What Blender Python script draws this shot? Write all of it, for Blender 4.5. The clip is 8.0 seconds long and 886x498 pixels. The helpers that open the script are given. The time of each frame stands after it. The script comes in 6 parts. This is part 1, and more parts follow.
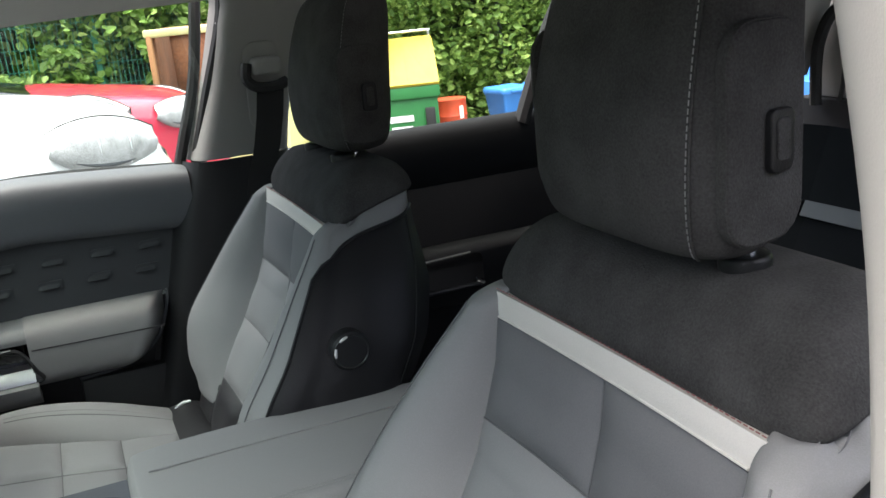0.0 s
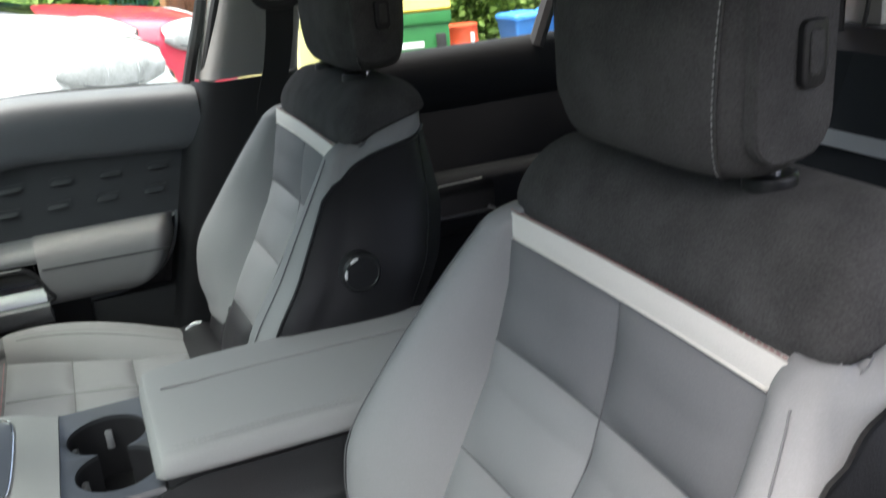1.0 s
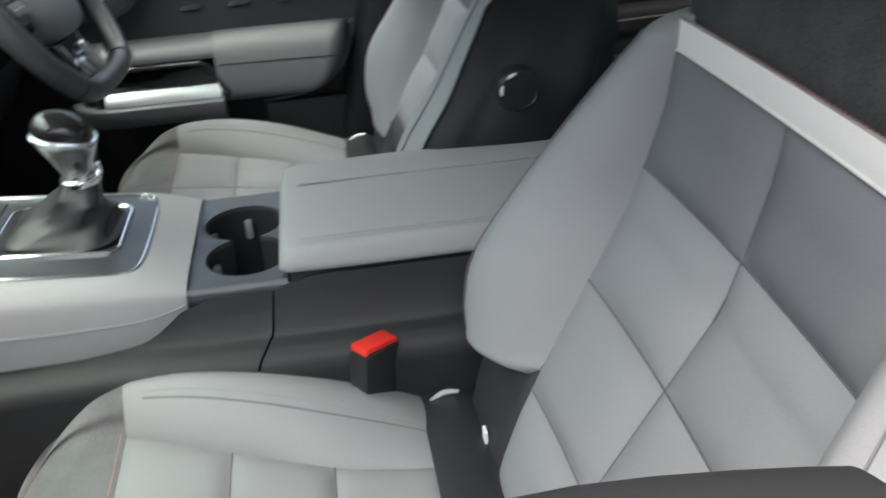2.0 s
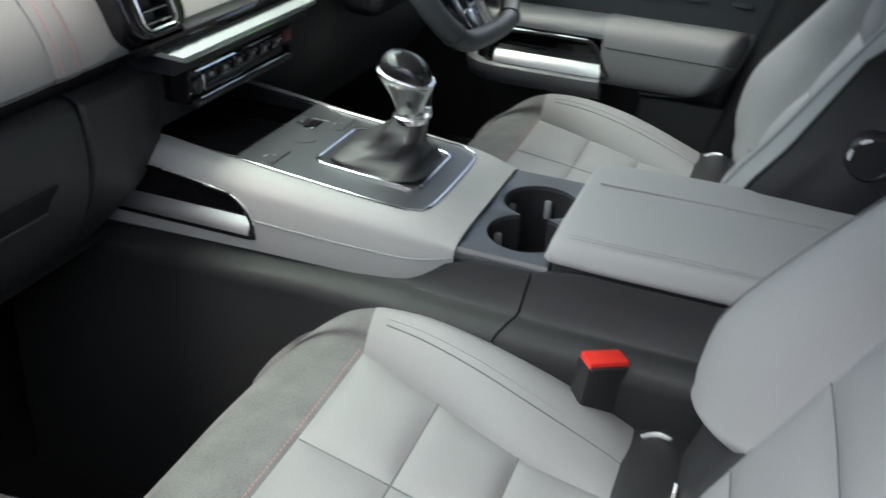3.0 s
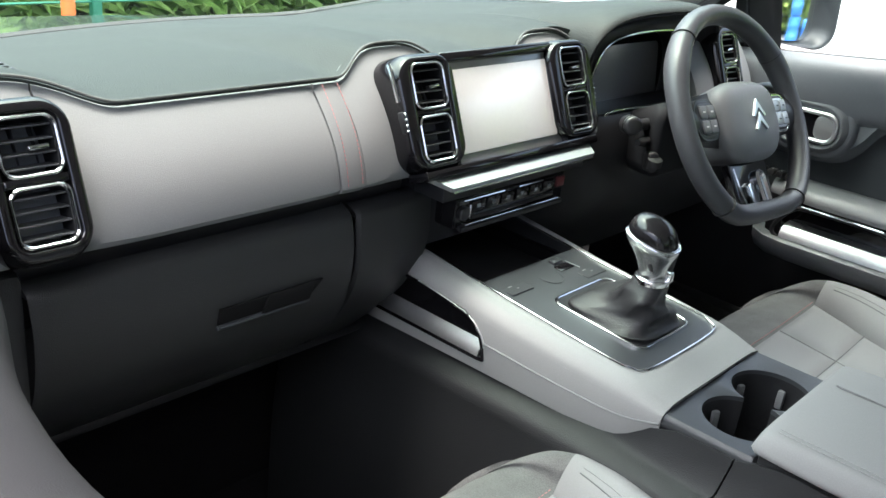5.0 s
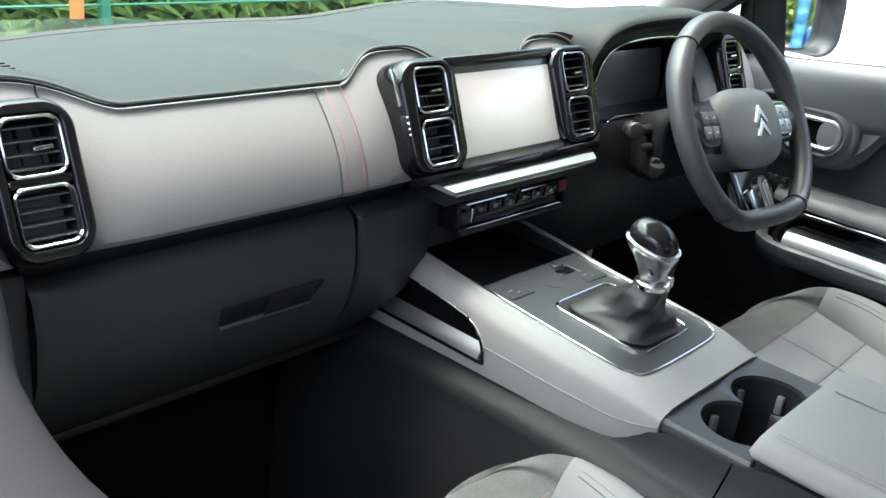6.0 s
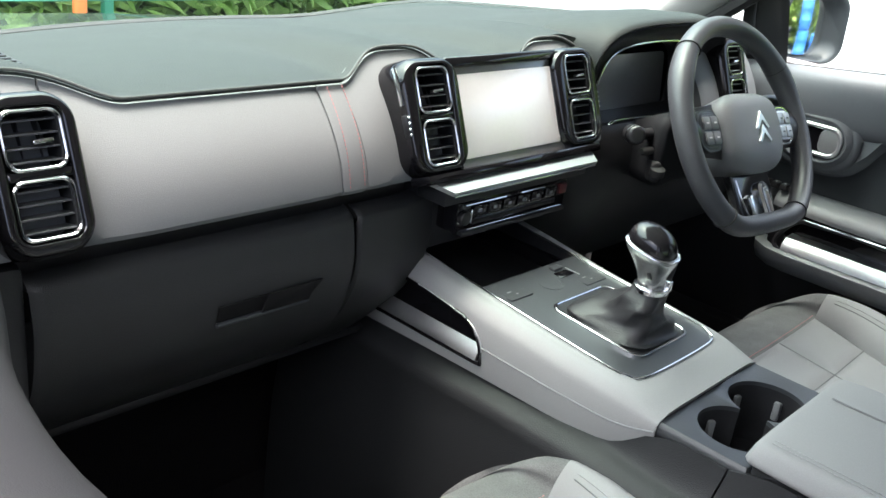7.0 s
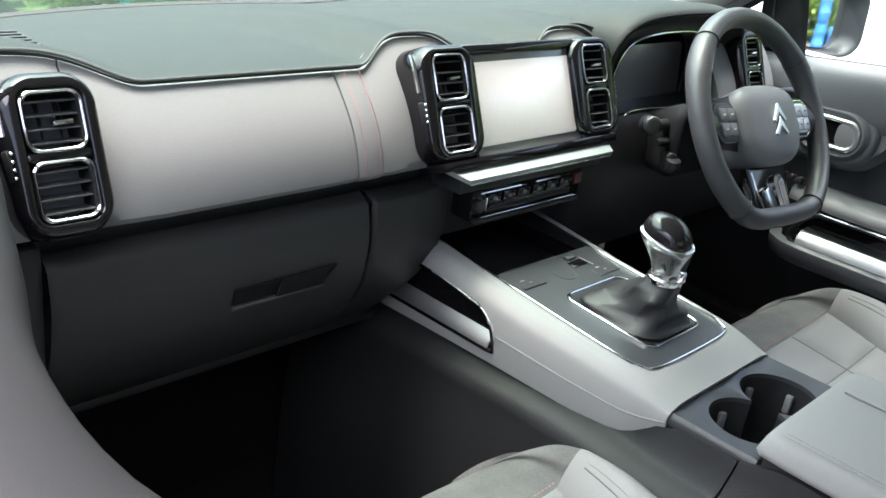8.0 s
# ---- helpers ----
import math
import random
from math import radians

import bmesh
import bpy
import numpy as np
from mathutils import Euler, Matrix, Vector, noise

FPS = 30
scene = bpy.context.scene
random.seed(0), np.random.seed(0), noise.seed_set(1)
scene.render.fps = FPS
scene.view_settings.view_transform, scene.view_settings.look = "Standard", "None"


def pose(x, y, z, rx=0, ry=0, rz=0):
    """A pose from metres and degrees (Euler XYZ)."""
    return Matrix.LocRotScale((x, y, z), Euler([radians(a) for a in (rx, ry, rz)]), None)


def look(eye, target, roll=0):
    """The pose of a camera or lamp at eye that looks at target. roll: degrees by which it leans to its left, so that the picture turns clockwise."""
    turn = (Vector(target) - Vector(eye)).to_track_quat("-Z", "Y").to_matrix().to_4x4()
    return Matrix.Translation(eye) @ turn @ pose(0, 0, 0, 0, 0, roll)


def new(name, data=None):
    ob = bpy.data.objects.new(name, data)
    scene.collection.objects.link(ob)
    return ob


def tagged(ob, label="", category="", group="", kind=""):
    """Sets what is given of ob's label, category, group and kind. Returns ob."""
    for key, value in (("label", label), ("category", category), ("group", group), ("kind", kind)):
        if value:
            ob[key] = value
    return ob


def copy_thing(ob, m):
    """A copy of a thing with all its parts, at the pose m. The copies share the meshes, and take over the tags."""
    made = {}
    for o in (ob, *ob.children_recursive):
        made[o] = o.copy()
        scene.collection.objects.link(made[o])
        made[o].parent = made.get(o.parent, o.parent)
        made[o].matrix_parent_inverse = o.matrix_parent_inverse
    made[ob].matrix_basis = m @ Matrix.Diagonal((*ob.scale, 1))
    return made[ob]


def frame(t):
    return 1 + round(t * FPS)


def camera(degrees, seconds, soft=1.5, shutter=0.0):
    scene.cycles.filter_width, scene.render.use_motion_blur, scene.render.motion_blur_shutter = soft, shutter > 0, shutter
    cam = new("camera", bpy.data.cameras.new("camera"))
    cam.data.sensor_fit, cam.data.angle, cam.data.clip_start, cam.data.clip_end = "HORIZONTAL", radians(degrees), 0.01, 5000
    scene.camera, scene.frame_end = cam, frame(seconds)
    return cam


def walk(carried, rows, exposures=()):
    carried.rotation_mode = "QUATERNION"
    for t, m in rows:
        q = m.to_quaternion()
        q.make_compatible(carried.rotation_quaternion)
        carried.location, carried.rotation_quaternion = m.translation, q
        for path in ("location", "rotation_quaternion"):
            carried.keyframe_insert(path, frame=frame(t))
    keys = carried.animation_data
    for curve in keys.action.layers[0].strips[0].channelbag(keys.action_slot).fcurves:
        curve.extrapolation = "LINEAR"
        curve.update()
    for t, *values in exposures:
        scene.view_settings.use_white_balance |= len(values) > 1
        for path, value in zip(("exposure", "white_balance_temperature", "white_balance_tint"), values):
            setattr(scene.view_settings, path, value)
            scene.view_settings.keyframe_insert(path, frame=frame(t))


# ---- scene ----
cam = camera(51.74, 8.0, soft=1.5, shutter=0.4)
PATH = [
    (0, (-0.884, 0.283, 1.317), (0.0112, -0.0741, 1.0508), -5.75),
    (0.5, (-0.881, 0.284, 1.317), (0.0100, -0.0691, 1.0326), -5.54),
    (1, (-0.873, 0.284, 1.306), (0.0071, -0.0495, 0.9674), -5.32),
    (1.2, (-0.865, 0.282, 1.295), (0.0086, -0.0264, 0.9189), -6.05),
    (2.3, (-0.832, 0.195, 1.240), (0.0439, 0.2199, 0.7575), -1.04),
    (2.5, (-0.848, 0.172, 1.254), (0.0186, 0.3003, 0.7713), 1.26),
    (3, (-0.821, 0.132, 1.260), (0.0028, 0.4232, 0.7736), 3.39),
    (3.5, (-0.798, 0.112, 1.278), (-0.0215, 0.5430, 0.8189), 5.65),
    (4, (-0.807, 0.097, 1.289), (-0.0710, 0.6240, 0.8646), 5.89),
    (4.5, (-0.820, 0.073, 1.297), (-0.1074, 0.6470, 0.8944), 5.80),
    (5, (-0.819, 0.056, 1.298), (-0.1190, 0.6573, 0.9128), 6.39),
    (6.5, (-0.820, 0.048, 1.299), (-0.1241, 0.6577, 0.9188), 6.83),
    (7, (-0.819, 0.049, 1.298), (-0.1216, 0.6564, 0.9183), 7.62),
    (7.5, (-0.820, 0.047, 1.300), (-0.1268, 0.6559, 0.9161), 7.66),
    (8, (-0.823, 0.049, 1.297), (-0.1369, 0.6608, 0.9047), 8.31),
]
walk(cam, [(t, look(eye, target, roll)) for t, eye, target, roll in PATH], exposures=[(0, 2.45, 6480, 10), (1.2, 2.72, 6480, 10), (2.5, 2.74, 6420, 10), (3.5, 2.90, 6350, 10), (4.5, 3.06, 6330, 10), (8, 3.08, 6330, 10)])

# ---- light ----
world = bpy.data.worlds.new("sky")
scene.world = world
world.use_nodes = True
wn = world.node_tree
sky = wn.nodes.new("ShaderNodeTexSky")
sky.sky_type = "NISHITA"
sky.sun_disc = False
sky.sun_elevation = radians(79)
sky.sun_rotation = radians(333)
sky.air_density, sky.dust_density, sky.ozone_density = 0.6, 9.0, 0.4
wn.links.new(sky.outputs[0], wn.nodes["Background"].inputs[0])
wn.nodes["Background"].inputs[1].default_value = 0.125
sun = new("sun", bpy.data.lights.new("sun", "SUN"))
sun.data.energy, sun.data.angle, sun.data.color = 1.85, radians(115), (1.0, 0.98, 0.95)
sun.matrix_world = look((-0.8, 0.4, 6.0), (0, 0, 0))


# ---- materials ----
def mat(name, color, rough=0.5, metal=0.0, bump=0.0, scale=200.0, vary=0.12, big=6.0, spec=0.5, coat=0.0, kind="noise"):
    m = bpy.data.materials.new(name)
    m.use_nodes = True
    nt = m.node_tree
    b = nt.nodes["Principled BSDF"]
    b.inputs["Roughness"].default_value = rough
    b.inputs["Metallic"].default_value = metal
    b.inputs["Specular IOR Level"].default_value = spec
    b.inputs["Coat Weight"].default_value = coat
    co = nt.nodes.new("ShaderNodeTexCoord")
    n1 = nt.nodes.new("ShaderNodeTexNoise")
    n1.inputs["Scale"].default_value = big
    n1.inputs["Detail"].default_value = 4
    n2 = nt.nodes.new("ShaderNodeTexNoise" if kind == "noise" else "ShaderNodeTexVoronoi")
    n2.inputs["Scale"].default_value = scale
    nt.links.new(co.outputs["Object"], n1.inputs["Vector"])
    nt.links.new(co.outputs["Object"], n2.inputs["Vector"])
    add = nt.nodes.new("ShaderNodeMath")
    add.operation = "ADD"
    nt.links.new(n1.outputs[0], add.inputs[0])
    nt.links.new(n2.outputs[0], add.inputs[1])
    ramp = nt.nodes.new("ShaderNodeMapRange")
    ramp.inputs["From Min"].default_value, ramp.inputs["From Max"].default_value = 0.6, 1.4
    ramp.inputs["To Min"].default_value, ramp.inputs["To Max"].default_value = 1 - vary, 1 + vary
    nt.links.new(add.outputs[0], ramp.inputs["Value"])
    mul = nt.nodes.new("ShaderNodeVectorMath")
    mul.operation = "SCALE"
    mul.inputs[0].default_value = color
    nt.links.new(ramp.outputs[0], mul.inputs["Scale"])
    nt.links.new(mul.outputs[0], b.inputs["Base Color"])
    rr = nt.nodes.new("ShaderNodeMapRange")
    rr.inputs["To Min"].default_value, rr.inputs["To Max"].default_value = max(rough - 0.06, 0.02), min(rough + 0.06, 1)
    nt.links.new(n1.outputs[0], rr.inputs["Value"])
    nt.links.new(rr.outputs[0], b.inputs["Roughness"])
    if bump:
        bp = nt.nodes.new("ShaderNodeBump")
        bp.inputs["Strength"].default_value = bump
        bp.inputs["Distance"].default_value = 0.001
        nt.links.new(n2.outputs[0], bp.inputs["Height"])
        nt.links.new(bp.outputs[0], b.inputs["Normal"])
    return m


def glass_mat(name, tint, rough=0.0):
    m = bpy.data.materials.new(name)
    m.use_nodes = True
    nt = m.node_tree
    out = nt.nodes["Material Output"]
    tr, gl, mix = (nt.nodes.new(k) for k in ("ShaderNodeBsdfTransparent", "ShaderNodeBsdfGlossy", "ShaderNodeMixShader"))
    tr.inputs[0].default_value = (*tint, 1)
    gl.inputs["Roughness"].default_value = rough
    mix.inputs[0].default_value = 0.05
    nt.links.new(tr.outputs[0], mix.inputs[1])
    nt.links.new(gl.outputs[0], mix.inputs[2])
    nt.links.new(mix.outputs[0], out.inputs[0])
    return m


LEATHER = mat("grey_leather", (0.232, 0.236, 0.240), 0.6, spec=0.4, bump=0.10, scale=1100, vary=0.06, big=9, kind="voronoi")
# darker, rougher grey for the top row of backrest pads
INSERT = mat("darker_pad_grey", (0.155, 0.159, 0.164), 0.85, spec=0.25, bump=0.2, scale=900, vary=0.10, big=14)
LEATHER_WARM = mat("grey_soft_trim", (0.258, 0.263, 0.264), 0.72, spec=0.3, bump=0.10, scale=1100, vary=0.05, big=8, kind="voronoi")
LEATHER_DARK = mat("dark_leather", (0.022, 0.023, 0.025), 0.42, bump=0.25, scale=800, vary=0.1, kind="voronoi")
SIDE_DARK = mat("black_side_leather", (0.010, 0.0105, 0.0115), 0.42, bump=0.15, scale=900, vary=0.1, spec=0.28, kind="voronoi")
SUEDE = mat("charcoal_suede", (0.056, 0.0555, 0.0555), 0.95, bump=0.8, scale=650, vary=0.4, big=30, spec=0.15)
SUEDE_GREY = mat("grey_suede", (0.135, 0.138, 0.138), 0.95, bump=0.6, scale=650, vary=0.25, big=30, spec=0.15)
KNOB = mat("brushed_chrome", (0.60, 0.61, 0.62), 0.24, metal=1.0, vary=0.06)
STRAP = mat("beige_ribbon", (0.70, 0.68, 0.64), 0.6, bump=0.3, scale=900, vary=0.06)
THREAD = mat("grey_thread", (0.30, 0.30, 0.30), 0.8)
THREAD_RED = mat("red_thread", (0.36, 0.145, 0.145), 0.8)
PLASTIC = mat("black_plastic", (0.018, 0.019, 0.0205), 0.42, bump=0.18, scale=900, vary=0.15, spec=0.32, kind="voronoi")
PLASTIC_SOFT = mat("soft_dark_vinyl", (0.180, 0.190, 0.197), 0.42, bump=0.2, scale=1100, vary=0.1, kind="voronoi")
DASH_TOP = mat("dash_top_vinyl", (0.0155, 0.0198, 0.0188), 0.56, spec=0.25, bump=0.35, scale=650, vary=0.1, kind="voronoi")
PLASTIC_GREY = mat("slate_plastic", (0.038, 0.042, 0.046), 0.34, bump=0.15, scale=900, vary=0.08)
GLOSS = mat("piano_black", (0.006, 0.006, 0.007), 0.06, vary=0.1, spec=0.6)
SATIN = mat("satin_black", (0.018, 0.019, 0.02), 0.3, vary=0.1)
CHROME = mat("chrome", (0.82, 0.83, 0.84), 0.14, metal=1.0, vary=0.04)
SILVER = mat("satin_silver", (0.72, 0.74, 0.75), 0.42, metal=1.0, vary=0.04)
# lighter copy of the pillar trim: daylight on the kerb side in its colour
LIT_TRIM = mat("lit_pillar_trim", (0.52, 0.505, 0.475), 0.75, bump=0.2, scale=900, vary=0.04)
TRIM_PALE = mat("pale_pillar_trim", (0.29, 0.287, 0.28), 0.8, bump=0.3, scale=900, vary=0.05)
HEADLINER = mat("pale_headliner", (0.62, 0.61, 0.59), 0.95, bump=0.4, scale=900, vary=0.06)
CARPET = mat("black_carpet", (0.012, 0.012, 0.013), 1.0, bump=1.0, scale=500, vary=0.4, spec=0.1)
# black trim; on the passenger door ledge it stands for vinyl in shade
MATTE = mat("matte_black_and_ledge_shade", (0.0095, 0.0105, 0.012), 0.78, bump=0.12, scale=1300, vary=0.12, spec=0.22)
RIM_LEATHER = mat("wheel_leather", (0.058, 0.062, 0.067), 0.33, bump=0.2, scale=900, vary=0.12, kind="voronoi")
SLAT = mat("slat_plastic", (0.045, 0.048, 0.051), 0.4, vary=0.1)
# copy of the console's grey trim, darkened to offset stronger light on the fascia
FASCIA = mat("grey_trim_darkened", (0.166, 0.174, 0.177), 0.75, bump=0.12, scale=1100, vary=0.06, big=7, spec=0.3, kind="voronoi")
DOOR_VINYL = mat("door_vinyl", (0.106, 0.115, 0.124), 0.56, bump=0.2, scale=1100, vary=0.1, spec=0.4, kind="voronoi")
PANEL_VINYL = mat("dark_door_panel", (0.044, 0.049, 0.053), 0.5, bump=0.3, scale=900, vary=0.1, spec=0.35, kind="voronoi")
GLOVE = mat("grained_black_trim", (0.021, 0.0225, 0.0235), 0.5, bump=0.3, scale=1000, vary=0.18, big=14, spec=0.4, kind="voronoi")
STRIP = mat("pale_satin_metal", (0.40, 0.42, 0.416), 0.5, metal=0.9, vary=0.04)
GAITER = mat("gaiter_leather", (0.021, 0.022, 0.0235), 0.42, bump=0.3, scale=800, vary=0.12, spec=0.45, kind="voronoi")
PANEL_DARK = mat("grained_side_panel", (0.0165, 0.018, 0.0195), 0.5, bump=0.3, scale=1000, vary=0.14, big=12, spec=0.35, kind="voronoi")
# near-black that paints the shade of the glove box grip
DEEP = mat("recess_shade", (0.004, 0.004, 0.0045), 0.7, spec=0.2)
SEAM_DARK = mat("dark_seam_thread", (0.095, 0.098, 0.104), 0.6, vary=0.1)
# seam grey that also darkens the pad creases, putting their shade into colour
SEAM = mat("seam_and_crease_shade", (0.11, 0.113, 0.118), 0.6, vary=0.1)
RUBBER = mat("rubber", (0.014, 0.014, 0.015), 0.65, vary=0.2)
BELT = mat("belt_webbing", (0.02, 0.02, 0.021), 0.8, bump=0.6, scale=900)
RED = mat("red_button", (0.62, 0.03, 0.02), 0.4)
WHITE_MARK = mat("white_print", (0.75, 0.75, 0.75), 0.5)
PAINT_WHITE = mat("white_car_paint", (0.78, 0.79, 0.8), 0.25, vary=0.03, coat=0.6)
PAINT_DARK = mat("dark_car_paint", (0.03, 0.032, 0.035), 0.22, vary=0.05, coat=0.7)
PAINT_RED = mat("red_car_paint", (0.45, 0.02, 0.05), 0.25, vary=0.05, coat=0.6)
LENS = mat("headlight_lens", (0.34, 0.345, 0.35), 0.08, vary=0.45, big=14)
# near-white base: reflected daylight put into the colour of the dark screen
SCREEN = mat("screen_sheen", (0.93, 0.93, 0.91), 0.34, metal=0.45, vary=0.02, spec=1.0, coat=1.0)
# mid-grey base holds the sheen of dark display glass
DISPLAY = mat("display_sheen_grey", (0.30, 0.302, 0.305), 0.22, metal=0.5, vary=0.05, spec=0.8)
GLASS = glass_mat("clear_glass", (0.9, 0.95, 0.93))
GLASS_TINT = glass_mat("windscreen_glass", (0.80, 0.90, 0.86))
MIRROR = mat("mirror_silver", (0.85, 0.86, 0.87), 0.02, metal=1.0, vary=0.01)


# ---- mesh helpers ----
def finish(name, bm, material, parent=None, label="", smooth=True, angle=38):
    bmesh.ops.recalc_face_normals(bm, faces=bm.faces)
    me = bpy.data.meshes.new(name)
    bm.to_mesh(me)
    bm.free()
    me.materials.append(material)
    if smooth:
        me.shade_smooth()
        me.set_sharp_from_angle(angle=radians(angle))
    ob = new(name, me)
    if parent:
        ob.parent = parent
    if label:
        ob["label"] = label
    return ob


def part(name, bm, material, parent, label="", smooth=True, angle=38):
    return finish(name, bm, material, parent, label, smooth, angle)


def thing(name, label, category, group="", kind="", at=(0, 0, 0)):
    ob = new(name)
    ob.location = at
    ob.empty_display_size = 0.05
    return tagged(ob, label, category, group, kind)


def box(x0, x1, y0, y1, z0, z1, r=0.004, seg=2, m=None):
    bm = bmesh.new()
    bmesh.ops.create_cube(bm, size=1)
    for v in bm.verts:
        v.co = Vector(((x0 + x1) / 2 + v.co.x * (x1 - x0), (y0 + y1) / 2 + v.co.y * (y1 - y0), (z0 + z1) / 2 + v.co.z * (z1 - z0)))
    if r:
        bmesh.ops.bevel(bm, geom=bm.edges[:], offset=r, segments=seg, profile=0.5, affect="EDGES")
    if m is not None:
        bm.transform(m)
    return bm


def catmull(P, s):
    """Points on a smooth curve through the rows of P at the parameters s in 0..1."""
    P = np.asarray(P, float)
    n = len(P) - 1
    s = np.clip(np.asarray(s, float), 0, 1) * n
    i = np.minimum(s.astype(int), n - 1)
    f = (s - i).reshape((-1,) + (1,) * (P.ndim - 1))
    a, b, c, d = P[np.maximum(i - 1, 0)], P[i], P[i + 1], P[np.minimum(i + 2, n)]
    return 0.5 * (2 * b + (c - a) * f + (2 * a - 5 * b + 4 * c - d) * f**2 + (3 * b - a - 3 * c + d) * f**3)


def surf(rows, us, vs):
    """A grid of points on the smooth surface through a net of points; v runs over rows."""
    R = np.asarray(rows, float)
    A = catmull(R, vs)
    return np.stack([catmull(A[k], us) for k in range(len(A))])


def grid_bm(G, close_u=False, close_v=False, cap=False):
    bm = bmesh.new()
    nv, nu = len(G), len(G[0])
    V = [[bm.verts.new(tuple(G[j][i])) for i in range(nu)] for j in range(nv)]
    for j in range(nv if close_v else nv - 1):
        for i in range(nu if close_u else nu - 1):
            q = [V[j][i], V[j][(i + 1) % nu], V[(j + 1) % nv][(i + 1) % nu], V[(j + 1) % nv][i]]
            if len({v.index if v.index >= 0 else id(v) for v in q}) == 4:
                bm.faces.new(q)
    if cap:
        bm.faces.new(V[0])
        bm.faces.new(V[-1][::-1])
    return bm


def sheet(G, thick=0.004, puff=0.0, sharp=6.0, flip=False):
    """A padded panel from a grid of points: swells in the middle, dips at its seams and has depth behind."""
    G = np.asarray(G, float)
    du, dv = np.gradient(G, axis=1), np.gradient(G, axis=0)
    N = np.cross(du, dv)
    N /= np.maximum(np.linalg.norm(N, axis=-1, keepdims=True), 1e-9)
    if flip:
        N = -N
    nv, nu = G.shape[:2]
    a = 1 - np.abs(np.linspace(-1, 1, nu)) ** sharp
    b = 1 - np.abs(np.linspace(-1, 1, nv)) ** sharp
    F = G + N * (puff * np.minimum(a[None], 1) * b[:, None])[..., None]
    Bk = G - N * thick
    bm = bmesh.new()
    vf = [[bm.verts.new(tuple(p)) for p in row] for row in F]
    vb = [[bm.verts.new(tuple(p)) for p in row] for row in Bk]
    for j in range(nv - 1):
        for i in range(nu - 1):
            bm.faces.new((vf[j][i], vf[j][i + 1], vf[j + 1][i + 1], vf[j + 1][i]))
            bm.faces.new((vb[j][i], vb[j + 1][i], vb[j + 1][i + 1], vb[j][i + 1]))
    for i in range(nu - 1):
        bm.faces.new((vf[0][i], vb[0][i], vb[0][i + 1], vf[0][i + 1]))
        bm.faces.new((vf[-1][i], vf[-1][i + 1], vb[-1][i + 1], vb[-1][i]))
    for j in range(nv - 1):
        bm.faces.new((vf[j][0], vf[j + 1][0], vb[j + 1][0], vb[j][0]))
        bm.faces.new((vf[j][-1], vb[j][-1], vb[j + 1][-1], vf[j + 1][-1]))
    return bm


def tube(P, r, n=8, closed=False, smooth_n=0, flat=1.0):
    """A round bar along points; r is one radius or one for each point."""
    P = np.asarray(P, float)
    if smooth_n:
        if closed:
            Q = np.vstack([P[-1], P, P[0], P[1]])
            m = len(P)
            P = catmull(Q, (1 + np.arange(smooth_n) / smooth_n * m) / (len(Q) - 1))
        else:
            P = catmull(P, np.linspace(0, 1, smooth_n))
    m = len(P)
    R = np.full(m, r) if np.isscalar(r) else np.interp(np.linspace(0, 1, m), np.linspace(0, 1, len(r)), r)
    T = np.roll(P, -1, 0) - np.roll(P, 1, 0)
    if not closed:
        T[0], T[-1] = P[1] - P[0], P[-1] - P[-2]
    T /= np.maximum(np.linalg.norm(T, axis=1, keepdims=True), 1e-9)
    up = np.array([0, 0, 1.0]) if abs(T[0][2]) < 0.9 else np.array([1.0, 0, 0])
    rings = []
    for k in range(m):
        a = np.cross(T[k], up)
        a /= max(np.linalg.norm(a), 1e-9)
        b = np.cross(a, T[k])
        up = b
        rings.append([P[k] + R[k] * (math.cos(q) * a + flat * math.sin(q) * b) for q in np.linspace(0, 2 * math.pi, n, endpoint=False)])
    return grid_bm(rings, close_u=True, close_v=closed, cap=not closed)


def rrect(w, h, r, n=5):
    """A rounded rectangle round the origin, as points in a plane."""
    r = min(r, w / 2 - 1e-4, h / 2 - 1e-4)
    out = []
    for cx, cy, a0 in ((w / 2 - r, h / 2 - r, 0), (-w / 2 + r, h / 2 - r, 90), (-w / 2 + r, -h / 2 + r, 180), (w / 2 - r, -h / 2 + r, 270)):
        for a in np.radians(np.linspace(a0, a0 + 90, n)):
            out.append((cx + r * math.cos(a), cy + r * math.sin(a)))
    return out


def slab(poly, z0, z1, r=0.0, m=None):
    """A plate with the outline poly from z0 to z1, its upper rim eased by r, laid by the pose m."""
    P = np.array(poly, float)
    c = P.mean(0)
    span = np.abs(P - c).max(0)
    rings = [np.c_[P, np.full(len(P), z0)]]
    if r:
        for a in np.radians((0, 35, 65, 90)):
            k = 1 - r * (1 - math.cos(a)) / np.maximum(span, 1e-6)
            rings.append(np.c_[c + (P - c) * k, np.full(len(P), z1 - r + r * math.sin(a))])
    else:
        rings.append(np.c_[P, np.full(len(P), z1)])
    bm = grid_bm(rings, close_u=True, cap=True)
    if m is not None:
        bm.transform(m)
    return bm


